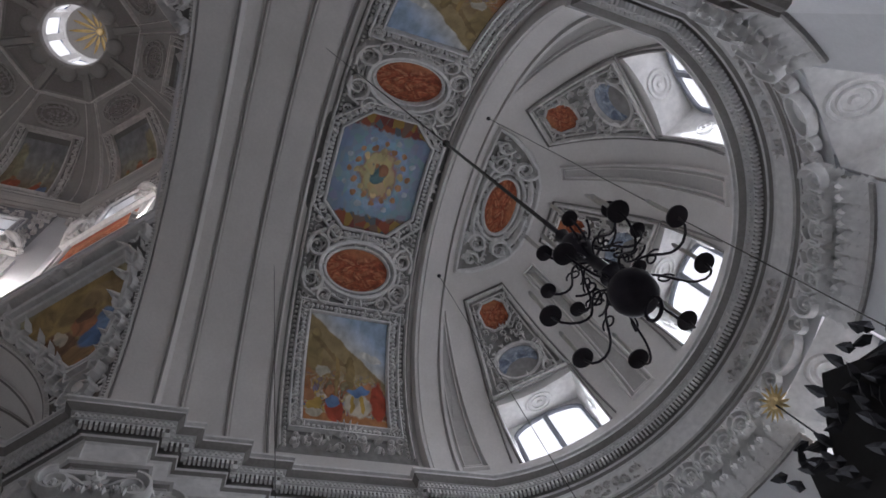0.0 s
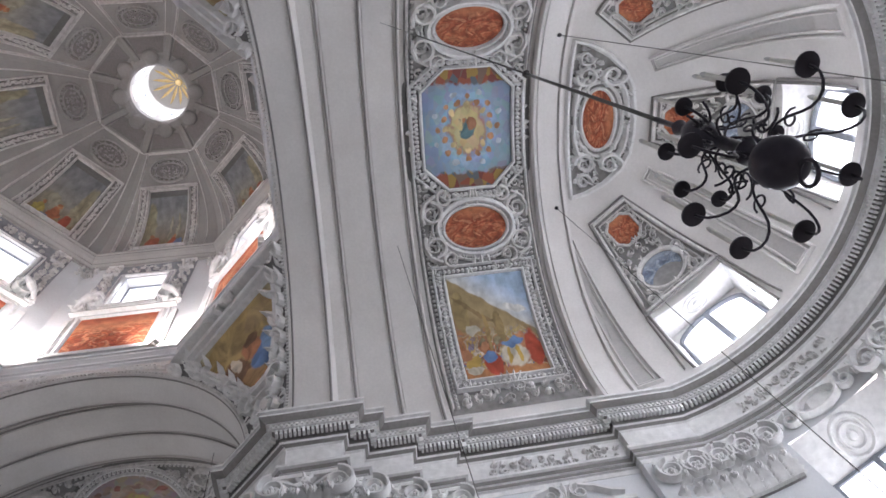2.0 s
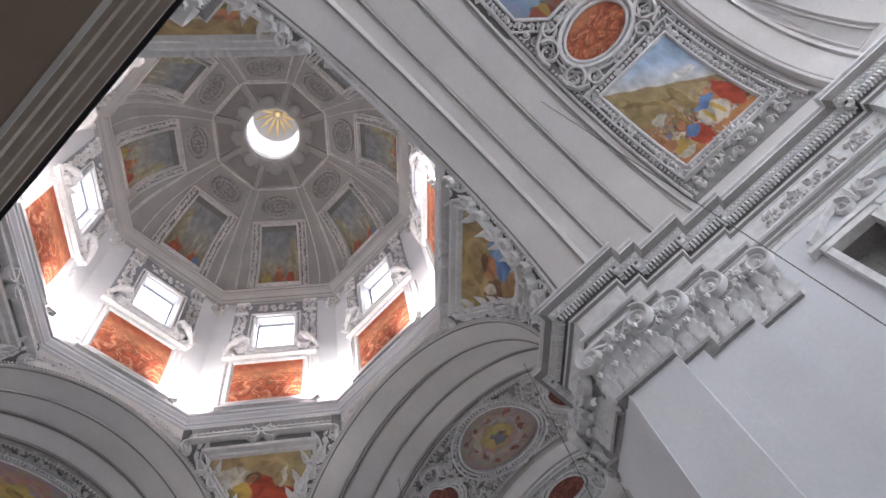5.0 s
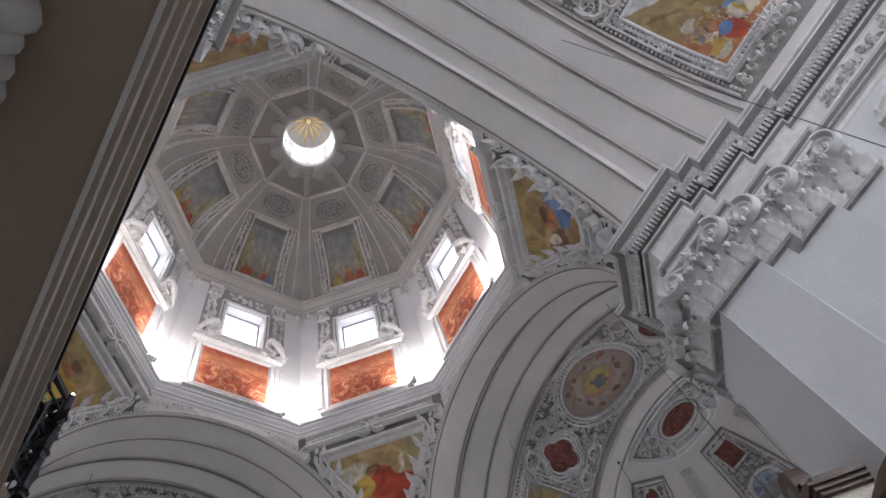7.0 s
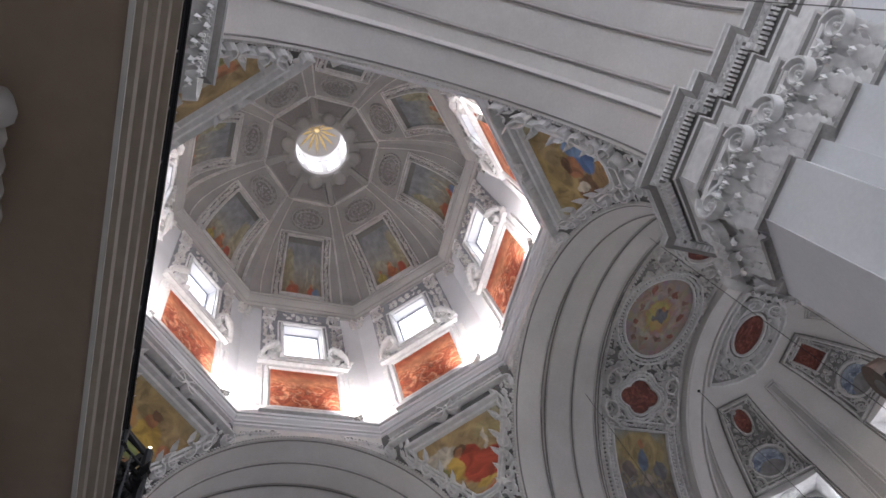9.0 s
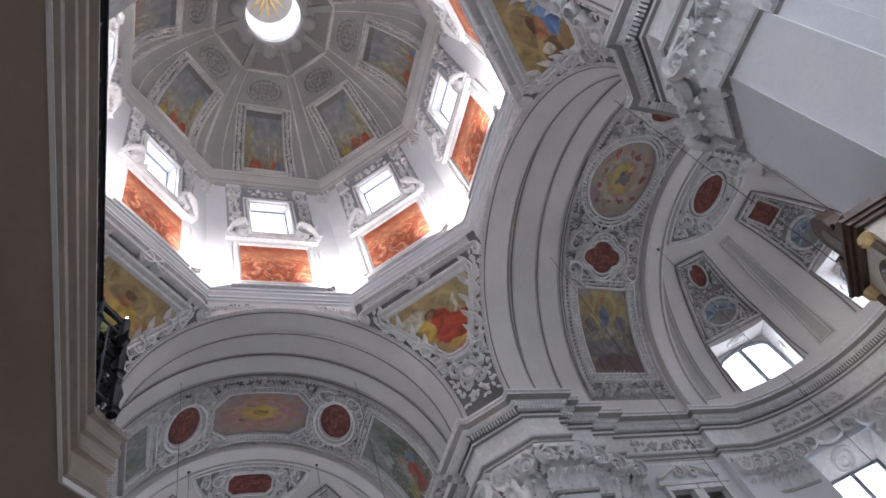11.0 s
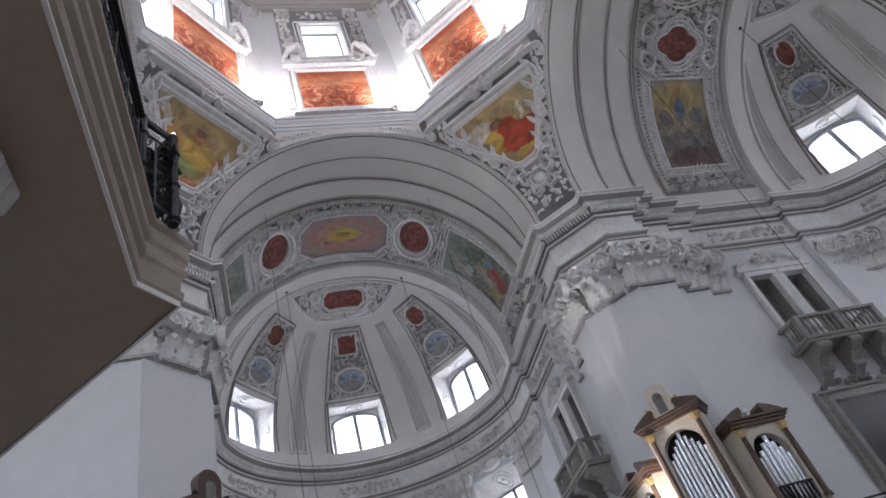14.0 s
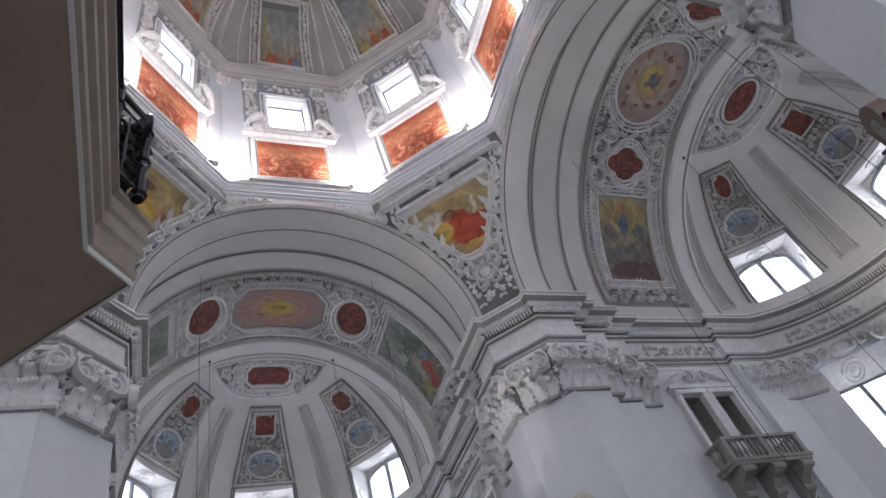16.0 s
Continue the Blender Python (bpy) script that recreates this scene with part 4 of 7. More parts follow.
def apse_window(az, parent):
    """A tall twin window in the apse wall with a deep white reveal and rosettes."""
    w = thing("window", "tall twin window in a deep white reveal", "")
    w.parent = parent
    m = pose(0, YC, 0, 0, 0, -az) @ pose(0, 9.46, 0)
    b = Build()
    half, out = 1.95, 1.6
    for pts in ([(-half, 0, 11.2), (-half, 0, 17.2), (-out, 1.5, 16.2), (-out, 1.5, 11.2)], [(half, 0, 11.2), (half, 0, 17.2), (out, 1.5, 16.2), (out, 1.5, 11.2)],
                [(-half, 0, 17.2), (half, 0, 17.2), (out, 1.5, 16.2), (-out, 1.5, 16.2)], [(-half, 0, 11.2), (half, 0, 11.2), (out, 1.5, 11.2), (-out, 1.5, 11.2)]):
        b.add([m @ Vector(p) for p in pts], [(0, 1, 2, 3)])
    part("reveal", b, STUCCO_LIGHT, w, "white plaster reveal")
    b = Build()
    rosette(b, lambda u, v, h: m @ (Vector((u, 0.75 + v, 16.7 - v * 0.67)) + Vector((0, -0.5, -0.85)) * h), 0, 0, 0.6, 0.1)
    part("rosette", b, STUCCO_LIGHT, w, "round stucco rosette")
    b = Build()
    for x in (-1.55, 0, 1.55):
        b.box((x, 1.45, 13.7), (0.2, 0.14, 5.0), m)
    for z in (11.3, 16.15):
        b.box((0, 1.46, z), (3.2, 0.1, 0.12), m)
    part("window_frame", b, FRAME, w, "pale frame with mullion")
    for s in (-1, 1):
        b = Build()
        b.box((s * 0.78, 1.56, 13.7), (1.5, 0.02, 5.0), m)
        part("pane", b, DAYLIGHT, w, "overexposed added pane glowing as fill light")
    return m


def capital_mesh(w, seed):
    """A composite capital for a flat pilaster of width w: bell, rows of curling serrated leaves, corner volutes, abacus."""
    rng = random.Random(seed)
    bell, leaves, ab, fle = Build(), Build(), Build(), Build()
    prof = [(-0.12, 0.02), (-0.12, 0.12), (0.0, 0.14), (0.02, 0.05), (1.2, 0.1), (1.75, 0.3), (1.85, 0.34)]
    for (z0, d0), (z1, d1) in zip(prof, prof[1:]):
        k0, k1 = w / 2 + d0, w / 2 + d1
        bell.add([(-k0, -d0, z0), (k0, -d0, z0), (k1, -d1, z1), (-k1, -d1, z1), (-k0, 0.5, z0), (k0, 0.5, z0), (k1, 0.5, z1), (-k1, 0.5, z1)], [(0, 1, 2, 3), (1, 5, 6, 2), (4, 0, 3, 7)])

    k0 = w / 2 + 0.02
    bell.add([(-k0, -0.12, -0.12), (k0, -0.12, -0.12), (k0, 0.5, -0.12), (-k0, 0.5, -0.12)], [(0, 1, 2, 3)])

    def acanthus(x, z, ln, out, ww, lean):
        vs = []
        sec = [(0, 0.05, 0.7), (0.16, 0.12, 1.15), (0.24, 0.13, 0.8), (0.42, 0.18, 1.3), (0.5, 0.2, 0.85), (0.68, 0.28, 1.15), (0.76, 0.32, 0.7), (0.95, out, 0.8), (1.0, out + 0.1, 0.5), (0.9, out + 0.18, 0.4), (0.74, out + 0.14, 0.15)]
        for t, d, k in sec:
            xx = x + lean * t
            vs += [(xx - ww * k, -d + 0.1, z + ln * t - 0.04), (xx - ww * 0.5 * k, -d - 0.02, z + ln * t), (xx, -d + 0.03, z + ln * t), (xx + ww * 0.5 * k, -d - 0.02, z + ln * t), (xx + ww * k, -d + 0.1, z + ln * t - 0.04)]
        leaves.add(vs, [(5 * a + c, 5 * a + c + 1, 5 * a + c + 6, 5 * a + c + 5) for a in range(len(sec) - 1) for c in range(4)])

    for row, (z, ln, out, step) in enumerate(((0.0, 0.78, 0.44, 0.5), (0.5, 0.76, 0.6, 0.5), (0.98, 0.46, 0.5, 0.5))):
        n = max(2, round(w / step))
        for i in range(n + 1 - row % 2):
            x = -w / 2 + w * (i + 0.5 * (row % 2)) / n
            acanthus(x + rng.uniform(-0.03, 0.03), z + rng.uniform(-0.03, 0.03), ln * rng.uniform(0.92, 1.06), out, 0.27, rng.uniform(-0.06, 0.06))
    # the bell is greyer than the leaves, painting shade into the gaps between them
    pieces = [("bell", bell.mesh("bell", MOULD_PALE, weld=True)), ("acanthus_foliage", leaves.mesh("acanthus_foliage", STUCCO_LIGHT, True, 60))]
    for s in (-1, 1):
        vol = Build()
        f = lambda u, v, h: Vector((s * (w / 2 + 0.02) + u, -0.42 - h, 1.5 + v))
        boss(vol, f, 0, 0, 0.46, 0.06, 16)
        scroll(vol, f, 0, 0, 0.46, math.pi / 2, -s, 0.09, 0.34, 2.1, 30)
        boss(vol, f, 0, 0, 0.11, 0.28)
        vol.tube([(s * (w / 2 + 0.08), -0.5, 1.93), (s * w * 0.3, -0.4, 1.86), (s * w * 0.1, -0.34, 1.66)], [0.1, 0.08, 0.05], 6)
        vol.box((s * (w / 2 + 0.08), -0.2, 1.6), (0.5, 0.4, 0.55))
        pieces.append(("volute", vol.mesh("volute", STUCCO_LIGHT, True, 50)))
    boss(fle, lambda u, v, h: Vector((u, -0.42 - h, 1.75 + v)), 0, 0, 0.18, 0.2)
    for k in range(7):
        leaf(fle, lambda u, v, h: Vector((u, -0.42 - h, 1.75 + v)), 0, 0, k * 0.9, 0.36, 0.2, 0.16)
    n = max(3, round(w / 0.2))
    for i in range(n):
        boss(fle, lambda u, v, h: Vector((u, -0.36 - h, 1.42 + v)), -w * 0.3 + w * 0.6 * (i + 0.5) / n, 0, 0.085, 0.16, 8)
    pieces.append(("flower", fle.mesh("flower", STUCCO_LIGHT)))
    k = w / 2 + 0.4
    pr = [(0.0, 1.96), (0.0, 2.06), (-0.1, 2.1), (-0.12, 2.26)]
    ab.add([(sx * (k + o), y, z) for o, z in pr for sx, y in ((-1, -0.5 - o), (1, -0.5 - o), (1, 0.5), (-1, 0.5))], [(0, 1, 2, 3)] + [(4 * i + j, 4 * i + (j + 1) % 4, 4 * i + 4 + (j + 1) % 4, 4 * i + 4 + j) for i in range(3) for j in range(4)])
    pieces.append(("abacus", ab.mesh("abacus", STUCCO_LIGHT)))
    return pieces


CAPS = {w: capital_mesh(w, int(w * 100)) for w in (1.9, 1.2, 0.9)}


def capital(m, w, parent, arm):
    c = thing("capital", "carved white composite capital with acanthus leaves and volutes", "capital", group="capitals under the entablature")
    for name, me in CAPS[w]:
        part(name, me, None, c)
    c.matrix_world = TURN[arm] @ m
    return c


def build_arm(arm):
    M = TURN[arm]
    west = arm == "west"
    v = new("vault_" + arm, nave_mesh if west else barrel_mesh)
    v.matrix_world = M
    tagged(v, "white plastered barrel vault with stepped arch mouldings", "vault", kind="structure")
    e, den, bead = entablature(arm)
    eo = setting("entablature_" + arm, e, STUCCO_LIGHT, "white moulded cornice, frieze and architrave", "cornice")
    eo.matrix_world = M
    part("dentil_course", den, STUCCO_LIGHT, eo, "row of small white dentil blocks", kind="stuff")
    part("ornament_band", grey_strips(arm), MOULD, eo, "narrow carved grey bands, with painted shade behind the dentils", kind="stuff")
    part("dentil_shade", dentil_shade(arm), MOULD, eo, "dark strip painted as shade between the dentils")
    for me in ARCH_LINES:
        part("roll_moulding", me, None, v, "grey roll moulding along the arch")
    part("bead_course", bead, STUCCO_LIGHT, eo, "row of small beads", kind="stuff")
    wo = setting("wall_" + arm, wall_sweep(arm), WALLS, "white plastered wall with broad pilasters", "wall")
    wo.matrix_world = M
    for s in (-1, 1):
        for x, y, w in ((7.78, 10.4, 1.9), (8.26, 11.9, 0.9), (8.72, 12.95, 1.2), (9.22, 14.4, 1.2)):
            capital(pose(s * x, y, 15.95, 0, 0, -90 * s), w, wo, arm)
        if s == 1:
            capital(pose(8.62, 8.62, 15.95, 0, 0, -45), 1.2, wo, arm)
        if not west:
            for az in (15.2, 20.5, 25.8, 31.1, 36.4, 68.0, 73.3, 78.6, 83.9):
                r = 9.5
                capital(pose(s * r * math.sin(radians(az)), YC + r * math.cos(radians(az)), 15.95, 0, 0, -s * az), 0.9, wo, arm)
    if west:
        return
    r = new("arch_" + arm, rib_mesh)
    r.matrix_world = M
    tagged(r, "plain white arch in front of the apse", "arch", kind="structure")
    c = new("conch_" + arm, conch_mesh)
    c.matrix_world = M
    tagged(c, "white half dome of the apse with stucco panels", "half dome", kind="structure")
    for az in WINDOWS_AZ:
        m = conch_window(az, c)
        window_lamp(M @ m @ pose(0, -0.3, 1.2, -56, 0, 0), 3.2, 3.6, CONCH_WATTS * SIDE[arm])
        m = apse_window(az, wo)
        window_lamp(M @ m @ pose(0, 1.2, 13.7, -58, 0, 0), 3.0, 4.6, APSE_WATTS * LOW_SIDE[arm])


for arm in ARMS:
    build_arm(arm)

b = Build()
b.grid(lambda x, y: (x, y, 0), lin(-36, 34, 40), lin(-34, 34, 40))
setting("floor", b, FLOOR, "pale polished marble church floor", "floor")
# unseen end wall; its windows, panes and lamps are added as fill light
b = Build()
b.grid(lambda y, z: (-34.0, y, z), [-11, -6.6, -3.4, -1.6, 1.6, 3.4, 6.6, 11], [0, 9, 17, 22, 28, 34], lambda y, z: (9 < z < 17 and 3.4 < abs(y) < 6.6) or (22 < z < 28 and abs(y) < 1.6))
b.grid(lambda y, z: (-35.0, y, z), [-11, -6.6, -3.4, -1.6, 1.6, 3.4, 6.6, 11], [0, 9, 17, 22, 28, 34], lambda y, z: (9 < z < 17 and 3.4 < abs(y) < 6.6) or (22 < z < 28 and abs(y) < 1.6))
end_wall = setting("wall_end", b, WALLS, "unseen white end wall of the nave with windows added for fill light", "wall")
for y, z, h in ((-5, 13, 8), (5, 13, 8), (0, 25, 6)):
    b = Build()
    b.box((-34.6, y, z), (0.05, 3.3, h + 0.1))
    part("pane", b, DAYLIGHT, end_wall, "added pane glowing as fill light")
    window_lamp(pose(-33.9, y, z, 0, -75, 0), h, 3.0, NAVE_FILL_WATTS)

def inside(pts, u, v, grow=1.0):
    cu, cv = sum(p[0] for p in pts) / len(pts), sum(p[1] for p in pts) / len(pts)
    x, y = cu + (u - cu) / grow, cv + (v - cv) / grow
    hit = False
    for (x0, y0), (x1, y1) in zip(pts, pts[1:] + pts[:1]):
        if (y0 > y) != (y1 > y) and x < (x1 - x0) * (y - y0) / (y1 - y0) + x0:
            hit = not hit
    return hit


# ---------------------------------------------------------------- crossing: spandrels, pendentives, drum, dome, lantern
ZO, RO = 30.77, 9.5
T8 = math.tan(math.pi / 8)


def pend_edge(z):
    return max(RO * T8, math.sqrt(max(0, 7.86 ** 2 - max(0, z - ZS) ** 2)) + 0.16)


def pend_half(z):
    return (9.6 - pend_edge(z)) / 2 ** 0.5


def pend_at(u, v, h):
    """North-east pendentive: u from -1 to 1 across, v the height."""
    e = pend_edge(v)
    return Vector((9.6, e, v)).lerp(Vector((e, 9.6, v)), (u + 1) / 2) + Vector((1, 1, 0.35)).normalized() * -h


def pend_flat(x, v, h):
    return pend_at(-x / pend_half(v), v, h)


zs = sorted({*lin(20.9, ZS, 2), *[ZS + (ZO - ZS) * math.sin(t) for t in lin(0, math.pi / 2, 26)]})
for k, arm in enumerate(ARMS):
    b = Build()
    for s in (-1, 1):
        for z0, z1 in zip(zs, zs[1:]):
            a = [math.sqrt(max(0, 7.86 ** 2 - max(0, z - ZS) ** 2)) for z in (z0, z1)]
            e = [pend_edge(z) for z in (z0, z1)]
            b.add([(s * a[0], 9.6, z0), (s * e[0], 9.6, z0), (s * e[1], 9.6, z1), (s * a[1], 9.6, z1)], [(0, 1, 2, 3)])
    o = setting("spandrel_" + arm, b, PLASTER, "white plaster above the crossing arch", "wall")
    o.matrix_world = TURN[arm]
    b = Build()
    b.grid(lambda u, z: pend_at(u, z, 0), lin(-1, 1, 10), zs)
    # grey ground, coloured darker to paint deep shade behind the stucco
    o = setting("pendentive_" + arm, b, SHADE_GREY, "pendentive with fresco in a stucco border", "pendentive", True)
    o.matrix_world = TURN[arm]
    # the painted field, its frame and the stucco round it
    half_line = [(0.0, 28.5), (0.8, 28.5), (1.6, 28.5), (2.4, 28.5), (2.48, 28.25), (2.0, 27.6), (1.53, 26.95), (1.05, 26.3), (0.58, 25.6), (0.3, 25.5)]
    ring = half_line + [(0.0, 25.5)] + [(-x, z) for x, z in reversed(half_line[1:])]
    dense = lambda pts: [(p[0] + (q[0] - p[0]) * j / 3, p[1] + (q[1] - p[1]) * j / 3) for p, q in zip(pts, pts[1:] + pts[:1]) for j in range(3)]
    grow = lambda d: [(x * (1 + d / 1.9), 27.2 + (z - 27.2) * (1 + d / 1.6)) for x, z in ring]
    b = Build()
    painted(b, pend_flat, dense(ring), 0.05, 8)
    part("fresco", b, EVANGELIST[k], o, "fresco of a seated robed figure on a golden ground")
    b = Build()
    ridge(b, pend_flat, dense(grow(0.1)), 0.1, 0.22, True)
    ridge(b, pend_flat, dense(grow(0.34)), 0.1, 0.3, True)
    part("picture_frame", b, STUCCO_LIGHT, o, "white moulded frame")
    b = Build()
    rng = random.Random(k)
    # ledge with a mask over the picture, bracket below it, scrolls up both flanks
    for z, w, h in ((29.35, 0.14, 0.42), (29.7, 0.1, 0.3), (30.15, 0.12, 0.34)):
        ridge(b, pend_flat, [(x, z) for x in lin(-pend_half(z) + 0.5, pend_half(z) - 0.5, 10)], w, h)
    for x in lin(-3.0, 3.0, 22):
        boss(b, pend_flat, x, 29.92, 0.09, 0.2, 6)
    for c in (-1, 1):
        scroll(b, pend_flat, c * 0.45, 29.3, 0.4, 1.57, c, 0.1, 0.5, 1.6, 18)
        for d in (0.3, 1.0, 1.7):
            leaf(b, pend_flat, c * 0.2, 29.2, 1.57 - c * d, 0.8, 0.32, 0.5)
        for i, z in enumerate(lin(24.9, 29.0, 6)):
            x = c * (pend_half(z) - 0.42)
            scroll(b, pend_flat, x, z, 0.34, 1.57 + c * 0.6, c if i % 2 else -c, 0.085, 0.42, 1.5, 16)
            leaf(b, pend_flat, x, z + 0.3, 1.57 + c * 0.75, 0.62, 0.34, 0.4)
            leaf(b, pend_flat, x, z - 0.15, 1.57 - c * 0.6, 0.5, 0.3, 0.3)
        scroll(b, pend_flat, c * 0.55, 24.55, 0.42, -1.57, c, 0.1, 0.45, 1.5, 18)
        scroll(b, pend_flat, c * 0.35, 23.6, 0.36, 1.57, -c, 0.09, 0.4, 1.4, 16)
        leaf(b, pend_flat, c * 0.25, 23.2, -1.57 + c * 0.35, 0.8, 0.3, 0.3)
    ridge(b, pend_flat, outline("rect", 0, 24.75, 0.5, 0.22), 0.09, 0.4, True)
    boss(b, pend_flat, 0, 24.1, 0.36, 0.3, 14)
    ridge(b, pend_flat, outline("oval", 0, 24.1, 0.5, 0.46, 22), 0.08, 0.3, True)
    inner = grow(0.5)
    for z in lin(22.6, 30.3, 22):
        n = max(1, int(pend_half(z) * 2 / 0.55))
        for j in range(n):
            x = -pend_half(z) + (j + 0.5) * 2 * pend_half(z) / n
            if inside(inner, x, z) or z > 29.2:
                continue
            for d in (-0.7, 0.7):
                leaf(b, pend_flat, x, z, rng.choice((1.57, 0.5, 2.6, -1.57)) + d, 0.36, 0.2, 0.1)
    part("stucco_border", b, STUCCO_LIGHT, o, "white stucco scroll border", kind="stuff")
    # beaded rim of the crossing arch
    b = Build()
    for t in lin(0.0, math.pi, 150):
        b.box((7.93 * math.cos(t), 9.57, ZS + 7.93 * math.sin(t)), (0.1, 0.12, 0.1))
    part("bead_rim", b, STUCCO, o, kind="stuff")


def octagon(r, z):
    return [(r / math.cos(math.pi / 8) * math.cos(math.pi / 8 + k * math.pi / 4), r / math.cos(math.pi / 8) * math.sin(math.pi / 8 + k * math.pi / 4), z) for k in range(8)]


def octagon_band(b, prof):
    vs = [p for r, z in prof for p in octagon(r, z)]
    b.add(vs, [(8 * i + k, 8 * i + (k + 1) % 8, 8 * (i + 1) + (k + 1) % 8, 8 * (i + 1) + k) for i in range(len(prof) - 1) for k in range(8)])


b = Build()
octagon_band(b, [(10.6, 30.3), (9.72, 30.3), (9.5, 30.5), (9.5, 30.62), (9.42, 30.66), (9.42, 30.8), (9.3, 30.95), (9.3, 31.1), (9.22, 31.12), (9.22, 31.3), (10.6, 31.36)])
setting("drum_cornice", b, WALLS, "white octagonal cornice at the foot of the drum", "cornice")
b = Build()
octagon_band(b, [(10.8, 43.6), (9.5, 43.6), (9.45, 43.8), (9.3, 43.9), (9.3, 44.05), (9.1, 44.2), (8.95, 44.4), (8.95, 44.55), (8.85, 44.6), (8.85, 44.75), (10.6, 44.9)])
# takes the dome's darker plaster: the cornice's shade is in its colour
setting("dome_cornice", b, DOME_PLASTER, "moulded octagonal cornice below the dome, greyed in colour as shade", "cornice")

RD, ZD = 9.2, 44.7
for k in range(8):
    m = pose(0, 0, 0, 0, 0, -45 * k)
    F = lambda x, z, d=0.0: m @ Vector((x, 9.62 - d, z))
    half = 9.62 * T8
    b = Build()
    xs = [-half, -1.22, 1.22, half]
    zz = [31.2, 37.75, 41.65, 43.7]
    b.grid(lambda x, z: F(x, z), xs, zz, lambda x, z: abs(x) < 1.2 and 37.8 < z < 41.6)
    b.grid(lambda x, z: F(x * 1.12, z, -1.15), xs, zz, lambda x, z: abs(x) < 1.2 and 37.8 < z < 41.6)
    for a, c in (((-1.22, 37.75), (-1.22, 41.65)), ((1.22, 37.75), (1.22, 41.65)), ((-1.22, 41.65), (1.22, 41.65)), ((-1.22, 37.75), (1.22, 37.75))):
        b.add([F(*a), F(*c), F(*c, -1.1), F(*a, -1.1)], [(0, 1, 2, 3)])
    drum = setting("drum_wall", b, WALLS, "white wall of the octagonal drum with a window", "wall")
    win = thing("window", "small bright square window of the drum", "")
    win.parent = drum
    b = Build()
    for x in (-1.17, 1.17):
        b.box((x, 10.28, 39.7), (0.09, 0.1, 3.9), m)
    for z in (37.8, 41.6):
        b.box((0, 10.28, z), (2.4, 0.1, 0.09), m)
    part("window_frame", b, FRAME, win)
    b = Build()
    b.box((0, 10.34, 39.7), (2.5, 0.03, 3.95), m)
    part("pane", b, DAYLIGHT, win, "overexposed added pane glowing as fill light")
    window_lamp(m @ pose(0, 9.9, 40.4, -40, 0, 0), 2.2, 1.6, DRUM_WATTS)
    flat = lambda u, v, h: F(u, v, h)
    b = Build()
    painted(b, flat, outline("rect", -0.1, 34.3, 2.0, 1.8), 0.04, 3)
    part("fresco", b, ORANGE_BRIGHT, drum, "terracotta-coloured painted scene")
    b = Build()
    ridge(b, flat, outline("rect", -0.1, 34.3, 2.2, 2.0), 0.18, 0.14, True)
    ridge(b, flat, outline("rect", -0.1, 34.3, 2.5, 2.25), 0.08, 0.08, True)
    b.box((-0.1, 9.5, 36.75), (5.6, 0.35, 0.14), m)
    b.box((-0.1, 9.5, 31.9), (5.2, 0.3, 0.16), m)
    for s in (-1, 1):
        b.box((s * 2.75, 9.55, 34.2), (0.3, 0.2, 3.6), m)
    part("picture_frame", b, STUCCO_LIGHT, drum, "white moulded frame")
    b = Build()
    b.grid(lambda x, z: F(x, z, 0.05), [-2.75, -1.3, 1.3, 2.75], [36.9, 37.7, 41.7, 43.6], lambda x, z: abs(x) < 1.3 and 37.7 < z < 41.7)
    part("surround_ground", b, DRUM_GREY, drum, "bluish grey painted ground round the window")
    b = Build()
    rng = random.Random(40 + k)
    proud = lambda u, v, h: F(u, v, 0.05 + h)
    ridge(b, proud, outline("rect", 0, 39.7, 1.36, 2.08), 0.12, 0.14, True)
    ridge(b, proud, outline("rect", 0, 39.7, 1.62, 2.34), 0.06, 0.1, True)
    for c in (-1, 1):
        # reclining scroll figures beside the sill, carved drops up the sides
        scroll(b, proud, c * 1.95, 37.75, 0.5, math.pi / 2, c, 0.13, 0.5, 1.5, 18)
        scroll(b, proud, c * 2.5, 37.15, 0.36, math.pi / 2, -c, 0.11, 0.45, 1.3, 14)
        b.tube([proud(c * x, z, h) for x, z, h in ((1.5, 38.2, 0.2), (1.8, 38.35, 0.5), (2.15, 37.95, 0.55), (2.5, 37.6, 0.45), (2.85, 37.0, 0.2))], [0.1, 0.2, 0.24, 0.17, 0.08], 8)
        boss(b, proud, c * 1.75, 38.65, 0.2, 0.5, 9)
        for j in range(12):
            leaf(b, proud, c * rng.uniform(1.5, 2.7), rng.uniform(36.95, 38.5), rng.uniform(0, 6.28), 0.5, 0.26, 0.45)
        for v in (42.2, 43.5):
            ridge(b, proud, [(c * x, v) for x in (1.85, 2.3, 2.7)], 0.08, 0.2)
    ridge(b, proud, [(x, 37.15) for x in lin(-1.6, 1.6, 4)], 0.12, 0.2)
    part("stucco_figures", b, STUCCO_LIGHT, drum, "white stucco scrolls and window frame", kind="stuff")
    b = Build()
    for c in (-1, 1):
        fill(b, proud, c * 2.25 - 0.36, c * 2.25 + 0.36, 38.6, 42.0, 0.36, 0.22, rng)
        fill(b, proud, c * 2.2 - 0.45, c * 2.2 + 0.45, 42.35, 43.4, 0.32, 0.26, rng)
    fill(b, proud, -1.3, 1.3, 42.3, 43.3, 0.4, 0.12, rng)
    fill(b, proud, -1.2, 1.2, 36.85, 37.3, 0.34, 0.16, rng)
    part("stucco_surround", b, STUCCO, drum, "grey stucco drops beside the window", kind="stuff")
    b = Build()
    for c in (-1, 1):
        fill(b, flat, c * (half - 0.3) - 0.3, c * (half - 0.3) + 0.3, 42.3, 43.6, 0.3, 0.24, rng)
